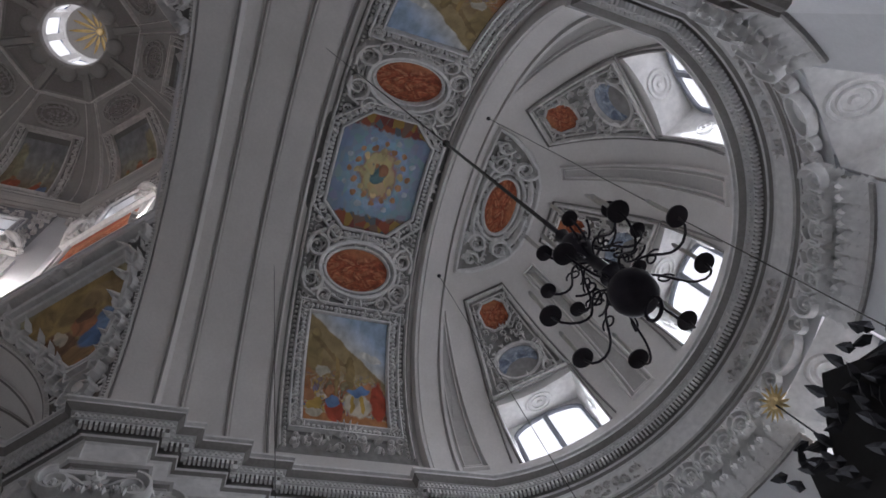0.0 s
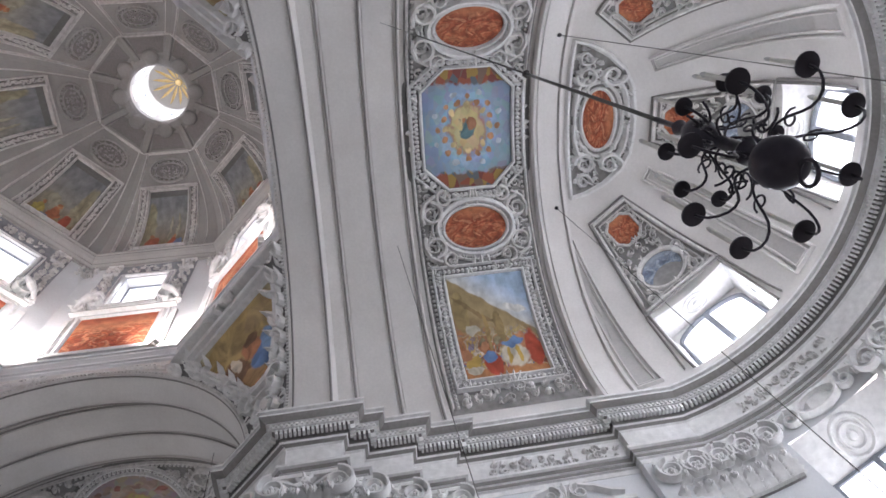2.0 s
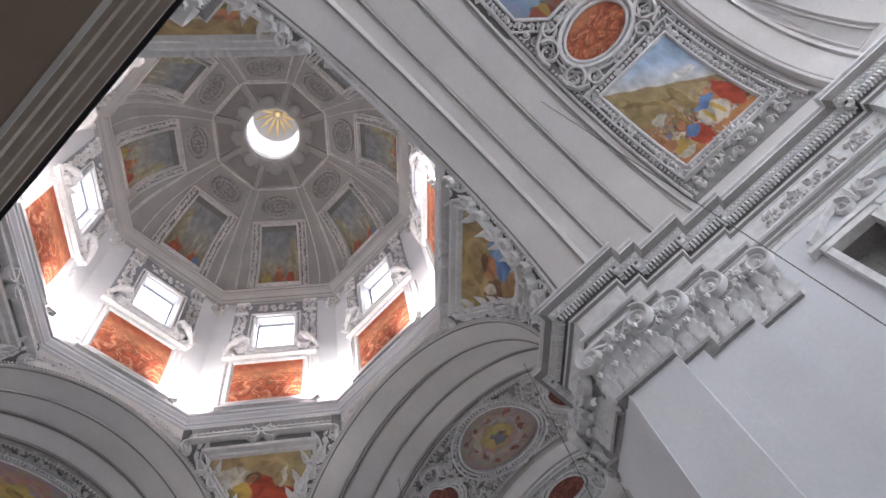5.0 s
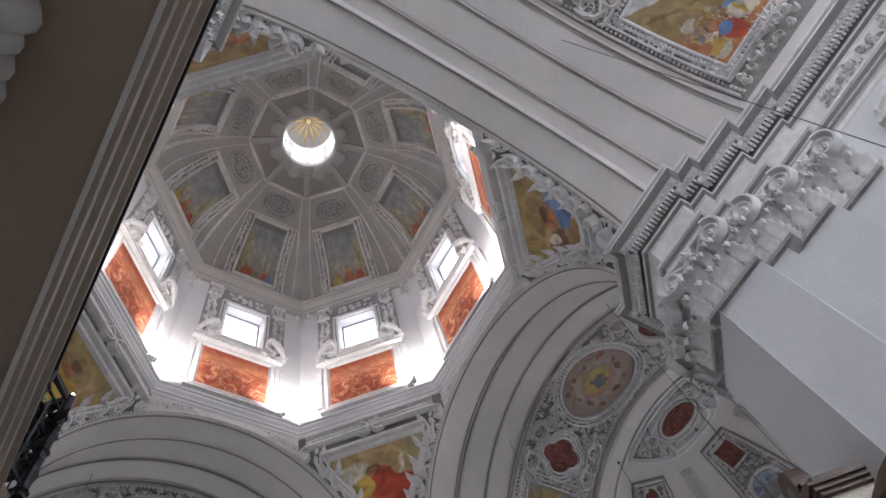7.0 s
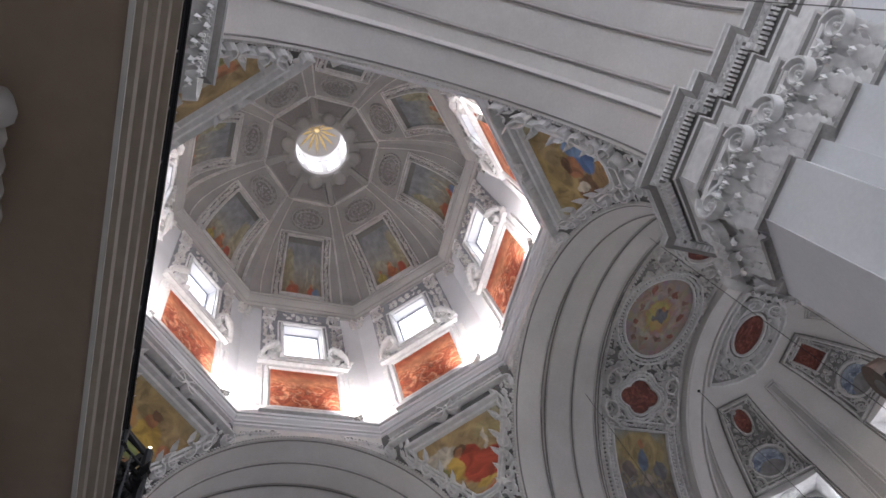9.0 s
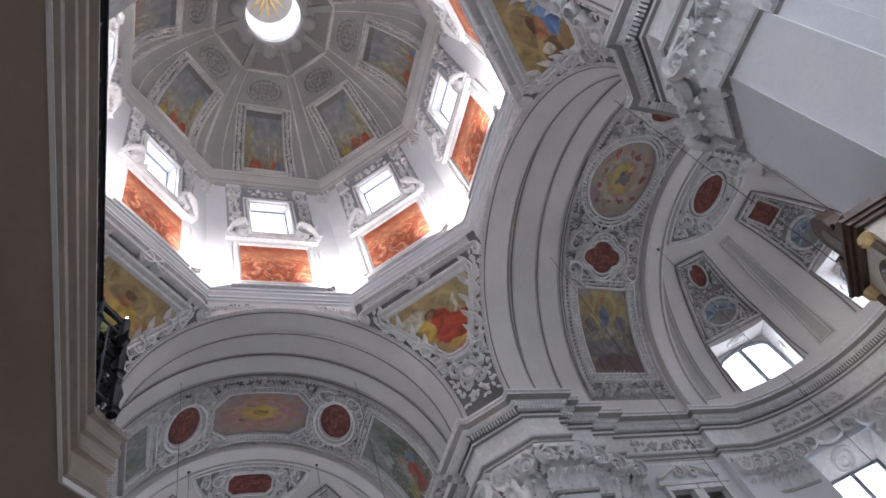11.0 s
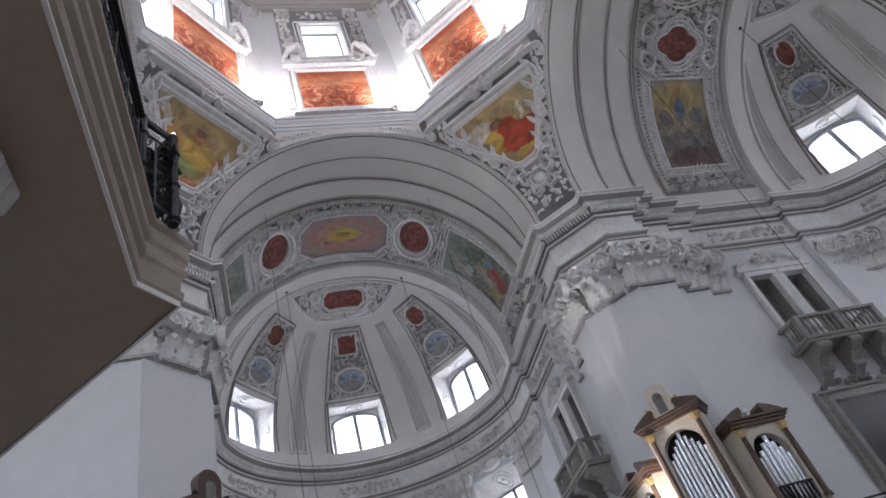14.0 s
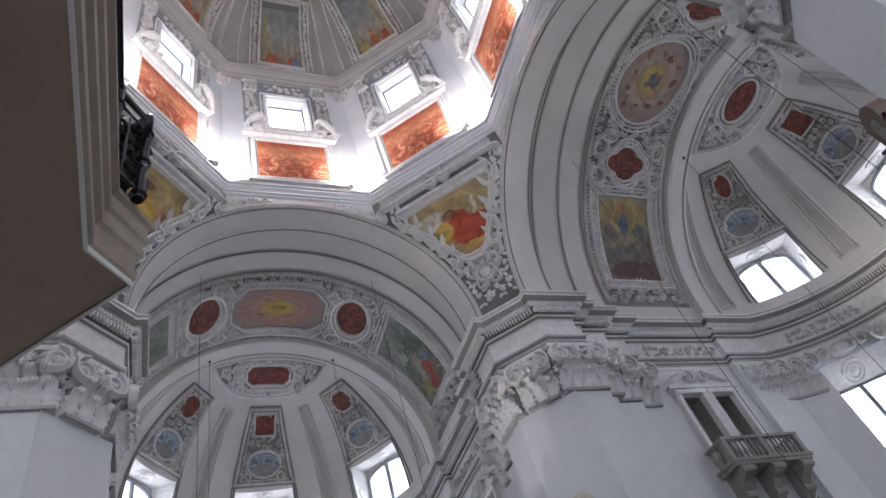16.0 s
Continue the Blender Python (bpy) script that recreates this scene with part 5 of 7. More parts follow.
    part("corner_capital", b, STUCCO, drum, "grey carved capital in the drum's corner", kind="stuff")

    # dome segment: u across, v metres up the curve
    def dome_at(u, v, h, m=m):
        a = v / RD
        return m @ Vector((u, (RD - h) * math.cos(a), ZD + (RD - h) * math.sin(a)))

    vmax = math.acos(2.5 / RD) * RD
    b = Build()
    vsd = lin(0, vmax, 28)
    width = lambda v: RD * math.cos(v / RD) * T8
    b.grid(lambda u, v: dome_at(u * width(v), v, 0), lin(-1, 1, 2), vsd)
    b.grid(lambda u, v: dome_at(u * width(v) * 1.05, v, -0.8), lin(-1, 1, 2), vsd)
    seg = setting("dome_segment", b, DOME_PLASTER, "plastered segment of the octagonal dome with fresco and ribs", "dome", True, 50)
    wd = lambda v: 1.52 - 0.03 * v
    v0, v1 = 0.75, 6.9
    quad = [(x * wd(v0), v0) for x in (-1, -0.5, 0, 0.5)] + [(wd(v), v) for v in lin(v0, v1, 8)] + [(x * wd(v1), v1) for x in (0.5, 0, -0.5)] + [(-wd(v), v) for v in lin(v1, v0, 8)[:-1]]
    b = Build()
    painted(b, dome_at, quad, 0.03, 6)
    part("fresco", b, DOME_PICS[k % 2], seg, "faded fresco with figures before a grey sky")
    # flat dark strip across the picture's top, the recess's shadow put into colour
    b = Build()
    painted(b, dome_at, [(x * wd(v1) * 1.0, v) for v, x in ((v1 - 0.5, -1), (v1 - 0.5, 0), (v1 - 0.5, 1), (v1, 1), (v1, 0), (v1, -1))], 0.06, 2)
    part("head_shade", b, SHADE_GREY, seg, "dark strip painted as shade at the picture's head")
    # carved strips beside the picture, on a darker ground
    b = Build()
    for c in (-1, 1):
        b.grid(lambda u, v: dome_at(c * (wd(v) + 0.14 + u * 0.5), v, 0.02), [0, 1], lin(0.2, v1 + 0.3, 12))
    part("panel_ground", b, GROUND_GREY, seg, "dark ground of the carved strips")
    b = Build()
    ridge(b, dome_at, [(u * 1.06, 3.83 + (v - 3.83) * 1.03) for u, v in quad], 0.1, 0.34, True)
    for c in (-1, 1):
        ridge(b, dome_at, [(c * (wd(v) + 0.68), v) for v in lin(0.15, v1 + 0.35, 16)], 0.07, 0.24)
        for i, v in enumerate(lin(0.5, v1, 15)):
            u = c * (wd(v) + 0.4)
            scroll(b, dome_at, u, v, 0.17, i * 1.57, c if i % 2 else -c, 0.045, 0.2, 1.3, 9)
            leaf(b, dome_at, u, v + 0.1, 1.57 + rng.uniform(-0.5, 0.5), 0.3, 0.18, 0.2)
    ridge(b, dome_at, [(x * (wd(v1) + 0.7), v1 + 0.36) for x in lin(-1, 1, 6)], 0.09, 0.3)
    ridge(b, dome_at, [(x * width(0.12) * 0.97, 0.12) for x in lin(-1, 1, 8)], 0.1, 0.2)
    part("stucco_mouldings", b, STUCCO, seg, "grey stucco frame and carved strips", kind="stuff")
    # broad plain ribs that run up the corners to the lantern
    b = Build()
    rib = lambda v: 0.92 - 0.055 * v
    for c in (-1, 1):
        b.grid(lambda u, v: dome_at(c * (width(v) * 1.0 - u * rib(v)), v, 0.0 if u > 0.99 else 0.16), [0, 0.9, 1.0], lin(0, 10.05, 20))
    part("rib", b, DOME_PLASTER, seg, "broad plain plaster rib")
    b = Build()
    for c in (-1, 1):
        ridge(b, dome_at, [(c * (width(v) - 0.93 * rib(v)), v) for v in lin(0.1, 10.0, 20)], 0.06, 0.26)
    ridge(b, dome_at, [(x * (width(10.05) - 0.05), 10.05) for x in lin(-1, 1, 6)], 0.12, 0.26)
    part("rib_moulding", b, STUCCO, seg, "narrow moulding along the ribs")
    # cartouche between the ribs
    b = Build()
    painted(b, dome_at, outline("oval", 0, 8.6, 1.25, 0.9, 32), 0.03, 3)
    part("panel_ground", b, MOULD, seg, "dark ground of the cartouche")
    b = Build()
    ridge(b, dome_at, outline("oval", 0, 8.6, 1.3, 0.94, 36), 0.09, 0.26, True)
    ridge(b, dome_at, outline("oval", 0, 8.6, 0.95, 0.62, 30), 0.05, 0.18, True)
    for c in (-1, 1):
        scroll(b, dome_at, c * 1.0, 9.1, 0.3, 1.57, c, 0.07, 0.26, 1.5, 14)
        scroll(b, dome_at, c * 1.0, 8.1, 0.28, -1.57, -c, 0.07, 0.26, 1.5, 14)
    for i in range(18):
        t = i * 2 * math.pi / 18
        leaf(b, dome_at, 1.0 * math.cos(t), 8.6 + 0.7 * math.sin(t), t + 1.57, 0.3, 0.16, 0.2)
    fill(b, dome_at, -0.75, 0.75, 8.15, 9.05, 0.3, 0.12, rng, lambda u, v: (u / 0.78) ** 2 + ((v - 8.6) / 0.5) ** 2 < 1)
    part("cartouche", b, MOULD_PALE, seg, "oval grey stucco cartouche", kind="stuff")
    # dark panels and consoles round the lantern's foot
    b = Build()
    quad2 = [(x * 0.74 * width(v), v) for v, x in ((10.3, -1), (10.3, 0), (10.3, 1), (11.5, 1), (11.5, 0), (11.5, -1))]
    painted(b, dome_at, quad2, 0.02, 2)
    part("panel", b, MOULD, seg, "dark grey panel below the lantern")
    b = Build()
    for c in (-1, 1):
        b.grid(lambda u, v: dome_at(c * (width(v) - u), v, 0.0 if u > 0.29 else 0.3), [0, 0.26, 0.3], lin(10.05, vmax, 6))
    b.lathe([(0.0, 0.34), (0.3, 0.32), (0.5, 0.2), (0.56, 0.0), (0.56, -0.4)], m @ pose(0, 2.62, 53.2, 180, 0, 0), 14)
    part("console", b, DOME_PLASTER, seg, "plain rib and half-round console at the lantern's foot", True, 50)

# lantern
lantern = thing("lantern_setting", "bright glazed lantern over the dome with a gilded sunburst ceiling", "lantern", kind="structure")
b = Build()
b.lathe([(2.8, 53.5), (2.5, 53.35), (2.15, 53.4), (2.02, 53.6), (2.1, 54.0), (2.1, 54.3), (2.6, 54.35)], sides=32)
part("ring", b, DOME_PLASTER, lantern, smooth=True)
b = Build()
for a in range(8):
    r = pose(0, 0, 0, 0, 0, a * 45 + 22.5)
    b.box((0, 2.2, 56.6), (0.5, 0.3, 5.0), r)
b.lathe([(2.1, 54.0), (2.0, 54.5), (2.2, 54.7), (2.5, 54.7)], sides=32)
b.lathe([(2.3, 58.6), (1.95, 58.8), (1.95, 59.1), (2.4, 59.2)], sides=32)
part("piers", b, STUCCO_LIGHT, lantern)
for a in range(8):
    b = Build()
    b.box((0, 2.35, 56.6), (1.5, 0.03, 4.2), pose(0, 0, 0, 0, 0, a * 45))
    part("pane", b, LANTERN_SKY, lantern, "overexposed added pane glowing as fill light")
b = Build()
b.lathe([(2.4, 59.1), (1.9, 60.0), (1.0, 60.8), (0.02, 61.1)], sides=32)
part("cap", b, DOME_PLASTER, lantern, smooth=True)
b = Build()
rng = random.Random(5)
for a in range(14):
    t = a * 2 * math.pi / 14
    ln = rng.uniform(1.1, 1.75)
    f = lambda u, v, h: Vector((u, v, 61.0 - 0.28 * (u * u + v * v) - 0.06 - h))
    leaf(b, f, 0.25 * math.cos(t), 0.25 * math.sin(t), t, ln, 0.26, 0.1)
boss(b, lambda u, v, h: Vector((u, v, 60.9 - h)), 0, 0, 0.3, 0.15, 12)
part("sunburst", b, GOLD, lantern, "gilded sunburst")

# floodlights on the ledge of the drum
flood = thing("floodlight", "small white floodlight standing on the drum cornice", "floodlight", group="floodlights on the drum cornice")
b = Build()
b.box((0, 0, 0.35), (0.5, 0.3, 0.36))
b.box((0, 0, 0.09), (0.12, 0.2, 0.18))
part("housing", b, LOFT_WHITE, flood)
b = Build()
b.box((0, 0.13, 0.36), (0.4, 0.1, 0.26))
part("lens", b, LAMP, flood, "lit glass")
for k in range(8):
    at = pose(0, 0, 0, 0, 0, -45 * k) @ pose(2.7, 9.2, 31.34, 0, 0, -35)
    if k == 0:
        flood.matrix_world = at
    else:
        copy_thing(flood, at)
    lamp = new("floodlight_beam", bpy.data.lights.new("floodlight_beam", "AREA"))
    lamp.data.shape, lamp.data.size, lamp.data.size_y, lamp.data.energy, lamp.data.color = "RECTANGLE", 0.4, 0.26, FLOOD_WATTS, (1.0, 0.97, 0.93)
    lamp.data.spread = radians(150)
    lamp.matrix_world = pose(0, 0, 0, 0, 0, -45 * k) @ look((2.35, 8.3, 32.0), (3.3, 9.6, 33.6))


# ---------------------------------------------------------------- painted and stuccoed bands of the barrel vaults
def band_frames(arm):
    """The frescoes of one barrel: (outline, picture, label, quarter turns)."""
    uc = 18.42
    deg = lambda d: radians(90 - d) * RB
    out = []
    if arm == "south":
        out.append((outline("octagon", uc, 0, 2.05, 2.75), HEAVEN_BLUE, "octagonal fresco of a blue heaven with a golden glory", 0))
    elif arm == "north":
        out.append((outline("octagon", uc + 0.3, 0, 1.75, 2.85), HEAVEN_PINK, "wide faded fresco of a golden glory in rosy clouds", 0))
    else:
        out.append((outline("oval", uc, 0, 2.05, 2.55), HEAVEN_GOLD, "round fresco of a golden glory ringed by small figures", 0))
    for s in (-1, 1):
        if arm == "east":
            out.append((outline("quatrefoil", uc, s * 5.05, 1.3, 0.95), CRIMSON, "dark red quatrefoil panel", 0))
        else:
            out.append((outline("oval", uc, s * deg(61), 1.45, 0.98), ORANGE if arm == "south" else CRIMSON, "terracotta-coloured oval painting", 0))
        mid, half = s * (deg(46.6) + deg(13.9)) / 2, (deg(13.9) - deg(46.6)) / 2
        out.append((outline("rect", uc, mid, 1.77, half), {"south": STORY, "east": STORY_DULL, "north": GARDEN_DULL}[arm], "fresco of a crowd before buildings under a blue sky" if arm == "south" else "dark faded fresco with small figures", 2 if s > 0 else 0))
    return out


def scaled(pts, d):
    cu, cv = sum(p[0] for p in pts) / len(pts), sum(p[1] for p in pts) / len(pts)
    su, sv = max(p[0] for p in pts) - cu, max(p[1] for p in pts) - cv
    return [(cu + (u - cu) * (1 + d / su), cv + (v - cv) * (1 + d / sv)) for u, v in pts]


for arm in ("north", "east", "south"):
    M = TURN[arm]
    vault = bpy.data.objects["vault_" + arm]
    frames = band_frames(arm)
    rng = random.Random(len(arm))
    for pts, material, label, turn in frames:
        b = Build()
        painted(b, barrel_at, pts, 0.03, 10, turn)
        part("fresco", b, material, vault, label)
        # dark ring under the mouldings: their shaded contours are painted in
        b = Build()
        ridge(b, barrel_at, scaled(pts, 0.42), 0.5, 0.03, True)
        part("frame_shade", b, SHADE_GREY, vault, "dark ring between the frame's mouldings, painted as their shade")
        b = Build()
        oval = "oval" in label
        ridge(b, barrel_at, scaled(pts, 0.1), 0.09, 0.2, True)
        if oval:
            ridge(b, barrel_at, scaled(pts, 0.34), 0.15, 0.34, True)
            ridge(b, barrel_at, scaled(pts, 0.6), 0.06, 0.2, True)
        else:
            ridge(b, barrel_at, scaled(pts, 0.56), 0.07, 0.24, True)
            ring = scaled(pts, 0.33)
            for (p0, q0), (p1, q1) in zip(ring, ring[1:] + ring[:1]):
                for t in (0.25, 0.75):
                    boss(b, barrel_at, p0 + (p1 - p0) * t, q0 + (q1 - q0) * t, 0.1, 0.2, 6)
        part("picture_frame", b, STUCCO_LIGHT, vault, "moulded stucco frame", True)
    b = Build()
    keep = lambda u, v: not any(inside(scaled(p, 0.3), u, v) for p, *_ in frames)
    fill(b, barrel_at, 16.0, 20.85, -13.9, 13.9, 0.5, 0.24, rng, keep)
    for u, d in ((15.74, 1), (21.1, -1)):
        ridge(b, barrel_at, [(u, v) for v in lin(-14.0, 14.0, 60)], 0.07, 0.2)
        for v in lin(-13.8, 13.8, 120):
            boss(b, barrel_at, u + d * 0.2, v, 0.08, 0.14, 6)
    for pts, material, label, turn in frames:
        if material in (STORY, STORY_DULL, GARDEN_DULL):
            k = scaled(pts, 0.3)
            u0, u1, v0, v1 = min(p[0] for p in k), max(p[0] for p in k), min(p[1] for p in k), max(p[1] for p in k)
            for u in (u0, u1):
                for v in (v0, v1):
                    rosette(b, barrel_at, u, v, 0.27, 0.2)
                for v in lin(v0 + 0.3, v1 - 0.3, 24):
                    leaf(b, barrel_at, u, v, 1.57, 0.24, 0.26, 0.12)
        elif "oval" in label or "quatrefoil" in label:
            cu, cv = 18.42, sum(p[1] for p in pts) / len(pts)
            for a in (-1, 1):
                for c in (-1, 1):
                    scroll(b, barrel_at, cu + a * 2.05, cv + c * 0.8, 0.56, 1.57 * c, a * c, 0.14, 0.42, 1.6, 20)
                    scroll(b, barrel_at, cu + a * 1.35, cv + c * 1.45, 0.42, 1.57 * c, -a * c, 0.12, 0.38, 1.5, 18)
                    ridge(b, barrel_at, [(cu + a * 2.45, cv + c * 0.3), (cu + a * 2.5, cv + c * 0.8), (cu + a * 2.3, cv + c * 1.3), (cu + a * 1.8, cv + c * 1.6)], 0.12, 0.4)
            for c in (-1, 1):
                for d in (-0.6, 0, 0.6):
                    leaf(b, barrel_at, cu + d * 0.4, cv + c * 1.1, 1.57 * c + d * 0.3, 0.75, 0.3, 0.3)
        else:
            for a in lin(0, 6.28, 30):
                leaf(b, barrel_at, 18.42 + 2.45 * math.cos(a), 3.2 * math.sin(a), a + rng.uniform(-0.8, 0.8), 0.5, 0.3, 0.28)
    for c in (-1, 1):
        for d in lin(-1.2, 1.2, 7):
            leaf(b, barrel_at, 18.42, c * 13.1, -1.57 * c + d, 0.9, 0.24, 0.25)
    part("stucco_relief", b, STUCCO, vault, "dense grey stucco scrolls, leaves and rosettes", kind="stuff")
    b = Build()
    b.grid(lambda u, v: barrel_at(u, v, 0.012), lin(15.6, 21.25, 3), lin(-14.2, 14.2, 60))
    part("band_ground", b, BAND_GREY, vault, "grey ground of the stucco band")
    # frieze reliefs
    ent = bpy.data.objects["entablature_" + arm]
    for s in (-1, 1):
        b = Build()
        fill(b, lambda u, v, h: Vector((s * (9.52 - h), u, v)), 15.6 + 0.6, 21.0, 19.0, 19.7, 0.36, 0.16, rng)
        part("frieze_relief", b, STUCCO, ent, "scrolling stucco relief of the frieze", kind="stuff")
    for az in WINDOWS_AZ:
        b = Build()
        fill(b, lambda u, v, h: Vector(((9.47 - h) * math.sin(u / 9.47), YC + (9.47 - h) * math.cos(u / 9.47), v)), radians(az - 12.5) * 9.47, radians(az + 12.5) * 9.47, 19.0, 19.7, 0.36, 0.14, rng)
        part("frieze_relief", b, STUCCO, ent, "scrolling stucco relief of the frieze", kind="stuff")
        b = Build()
        over = lambda u, v, h, az=az: Vector(((9.44 - h) * math.sin(radians(az) + u / 9.44), YC + (9.44 - h) * math.cos(radians(az) + u / 9.44), 17.72 + v))
        ridge(b, over, outline("oval", 0, 0.05, 0.75, 0.34, 26), 0.1, 0.3, True)
        boss(b, over, 0, 0.05, 0.5, 0.16, 14)
        for c in (-1, 1):
            scroll(b, over, c * 1.1, 0.05, 0.34, 1.57, c, 0.09, 0.32, 1.6, 18)
            ridge(b, over, [(c * 1.2, 0.38), (c * 1.55, 0.2), (c * 1.85, -0.15)], 0.1, 0.26)
            for d in (-0.5, 0.1, 0.7):
                leaf(b, over, c * 1.5, -0.1, 1.57 - c * (0.6 + d), 0.5, 0.24, 0.26)
        part("window_crest", b, STUCCO_LIGHT, bpy.data.objects["wall_" + arm], "stucco shell and volutes above the window", kind="stuff")
    # the conch: radiating panels, plain recessed strips and the cartouche at the crown
    con = bpy.data.objects["conch_" + arm]
    for az in WINDOWS_AZ:
        def panel_at(x, y, h, az=az):
            el = y / 9.25
            return conch_at(az + math.degrees(x / (9.25 * math.cos(el))), math.degrees(el), h)
        edge = lambda y, k=1.0: k * (1.9 - 0.95 * (y - 3.7) / 5.0)
        tri = [(edge(y), y) for y in lin(3.7, 8.7, 9)] + [(-edge(y), y) for y in lin(8.7, 3.7, 9)]
        b = Build()
        painted(b, panel_at, tri, 0.012, 5)
        part("panel_ground", b, BAND_GREY, con, "grey ground of the stucco panel")
        b = Build()
        ridge(b, panel_at, [(u * 1.1, 6.25 + (v - 6.25) * 1.06) for u, v in tri], 0.05, 0.1, True)
        for s in (-1, 1):
            ridge(b, panel_at, [(s * (edge(3.7) * 1.1 + 0.1 * (3.5 - y)), y) for y in lin(3.5, 0.1, 6)], 0.05, 0.08)
        part("panel_moulding", b, MOULD, con, "grey moulding round the panel")
        b = Build()
        ridge(b, panel_at, tri, 0.1, 0.2, True)
        ridge(b, panel_at, [(u * 0.82, 6.3 + (v - 6.3) * 0.9) for u, v in tri], 0.05, 0.1, True)
        hexa = outline("octagon" if az or arm == "south" else "rect", 0, 7.65, 0.62, 0.66)
        if arm == "east" and az:
            hexa = outline("oval", 0, 7.65, 0.45, 0.75)
        med = outline("oval", 0, 5.05, 0.95, 0.72)
        ridge(b, panel_at, scaled(hexa, 0.07), 0.08, 0.12, True)
        ridge(b, panel_at, scaled(med, 0.16), 0.12, 0.2, True)
        fill(b, panel_at, -1.8, 1.8, 3.8, 8.6, 0.38, 0.24, rng, lambda u, v: abs(u) < edge(v, 0.86) and not inside(scaled(hexa, 0.1), u, v) and not inside(scaled(med, 0.25), u, v))
        for s in (-1, 1):
            scroll(b, panel_at, s * 1.25, 4.1, 0.42, 1.57, s, 0.1, 0.3, 1.5, 16)
            scroll(b, panel_at, s * 1.2, 5.4, 0.34, -1.57, -s, 0.09, 0.24, 1.4, 14)
        part("stucco_panel", b, STUCCO, con, "stucco panel with scrolls above the window", kind="stuff")
        b = Build()
        painted(b, panel_at, hexa, 0.05, 4)
        part("red_panel", b, CRIMSON if arm != "south" else ORANGE, con, "small red painted panel")
        b = Build()
        painted(b, panel_at, med, 0.05, 4)
        part("medallion", b, BLUE_MED, con, "blue painted medallion")
    for az in (-26, 26, -77, 77):
        def strip_at(x, y, h, az=az):
            el = y / 9.25
            a = az + (math.copysign(2.0, az) * (1 - y / 8.5) if abs(az) < 40 else 0)
            return conch_at(a + math.degrees(x / (9.25 * math.cos(el))), math.degrees(el), h)
        b = Build()
        wd = lambda y: 0.3 + 0.3 * (1 - y / 8.6)
        ring = [(wd(y), y) for y in lin(0.1, 8.5, 14)] + [(-wd(y), y) for y in lin(8.5, 0.1, 14)]
        ridge(b, strip_at, ring, 0.08, 0.16, True)
        ridge(b, strip_at, [(u * 0.62, 4.3 + (v - 4.3) * 0.96) for u, v in ring], 0.06, 0.12, True)
        part("strip_moulding", b, PLASTER, con, "long narrow moulded strip")
        b = Build()
        painted(b, strip_at, ring, 0.012, 3)
        part("strip_ground", b, RECESS, con, "grey recessed strip")

    def crown_at(x, y, h):
        yy = 3.13 + y
        return Vector((x, YC + yy, ZS + math.sqrt(max(0.1, (9.25 - h) ** 2 - x * x - yy * yy))))

    dee = [(x, -1.35) for x in lin(-3.6, 3.6, 10)] + [(3.4, -0.6), (2.95, 0.2), (2.3, 0.9), (1.5, 1.3), (0.6, 1.45), (-0.6, 1.45), (-1.5, 1.3), (-2.3, 0.9), (-2.95, 0.2), (-3.4, -0.6)]
    redo = outline("octagon" if arm == "north" else "oval", 0, 0, 1.35, 0.66)
    b = Build()
    painted(b, crown_at, dee, 0.012, 5)
    part("panel_ground", b, BAND_GREY, con, "grey ground of the crown panel")
    b = Build()
    ridge(b, crown_at, dee, 0.12, 0.2, True)
    ridge(b, crown_at, scaled(redo, 0.08), 0.09, 0.16, True)
    ridge(b, crown_at, scaled(redo, 0.36), 0.09, 0.14, True)
    fill(b, crown_at, -3.5, 3.5, -1.2, 1.35, 0.4, 0.25, rng, lambda u, v: inside(dee, u, v, 0.93) and not inside(scaled(redo, 0.3), u, v))
    for c in (-1, 1):
        for d in (-1, 1):
            scroll(b, crown_at, c * 2.05, d * 0.55 - 0.1, 0.5, 1.57 * d, c * d, 0.12, 0.4, 1.6, 20)
        scroll(b, crown_at, c * 2.85, -0.75, 0.36, 1.57, c, 0.09, 0.34, 1.5, 16)
        ridge(b, crown_at, [(c * 0.2, 1.15), (c * 0.8, 1.12), (c * 1.4, 0.95), (c * 1.8, 0.7)], 0.1, 0.34)
        ridge(b, crown_at, [(c * 0.2, -1.1), (c * 0.9, -1.08), (c * 1.5, -0.95), (c * 1.9, -0.75)], 0.1, 0.34)
    part("stucco_cartouche", b, STUCCO_LIGHT, con, "stucco cartouche at the crown of the half dome", kind="stuff")
    b = Build()
    painted(b, crown_at, redo, 0.05, 4)
    part("red_panel", b, ORANGE if arm == "south" else CRIMSON, con, "red painted oval")
    # heavy rims at the feet of the conch
    b = Build()
    for az in WINDOWS_AZ:
        for s in (-1, 1):
            b.tube([conch_at(az + s * (HALF + 0.3), e, 0.02) for e in lin(0, 22.5, 8)], 0.07, 6)
    part("window_moulding", b, MOULD, con, "moulding along the window openings", kind="stuff")
    # volutes over the gallery doors, in the wall below the architrave
    for s in (-1, 1):
        b = Build()
        f = lambda u, v, h: Vector((s * (9.5 - h), 18.4 + u, 17.6 + v))
        for a in (-1, 1):
            scroll(b, f, a * 0.45, 0.05, 0.34, 1.57, a, 0.08, 0.25, 1.6, 18)
            ridge(b, f, [(a * 0.5, 0.36), (a * 1.0, 0.2), (a * 1.5, -0.1), (a * 1.9, -0.2)], 0.12, 0.2)
        for d in (-0.5, 0, 0.5):
            leaf(b, f, 0, -0.1, 1.57 + d, 0.6, 0.3, 0.25)
        part("door_crest", b, STUCCO_LIGHT, bpy.data.objects["wall_" + arm], "stucco volutes above the gallery door", kind="stuff")

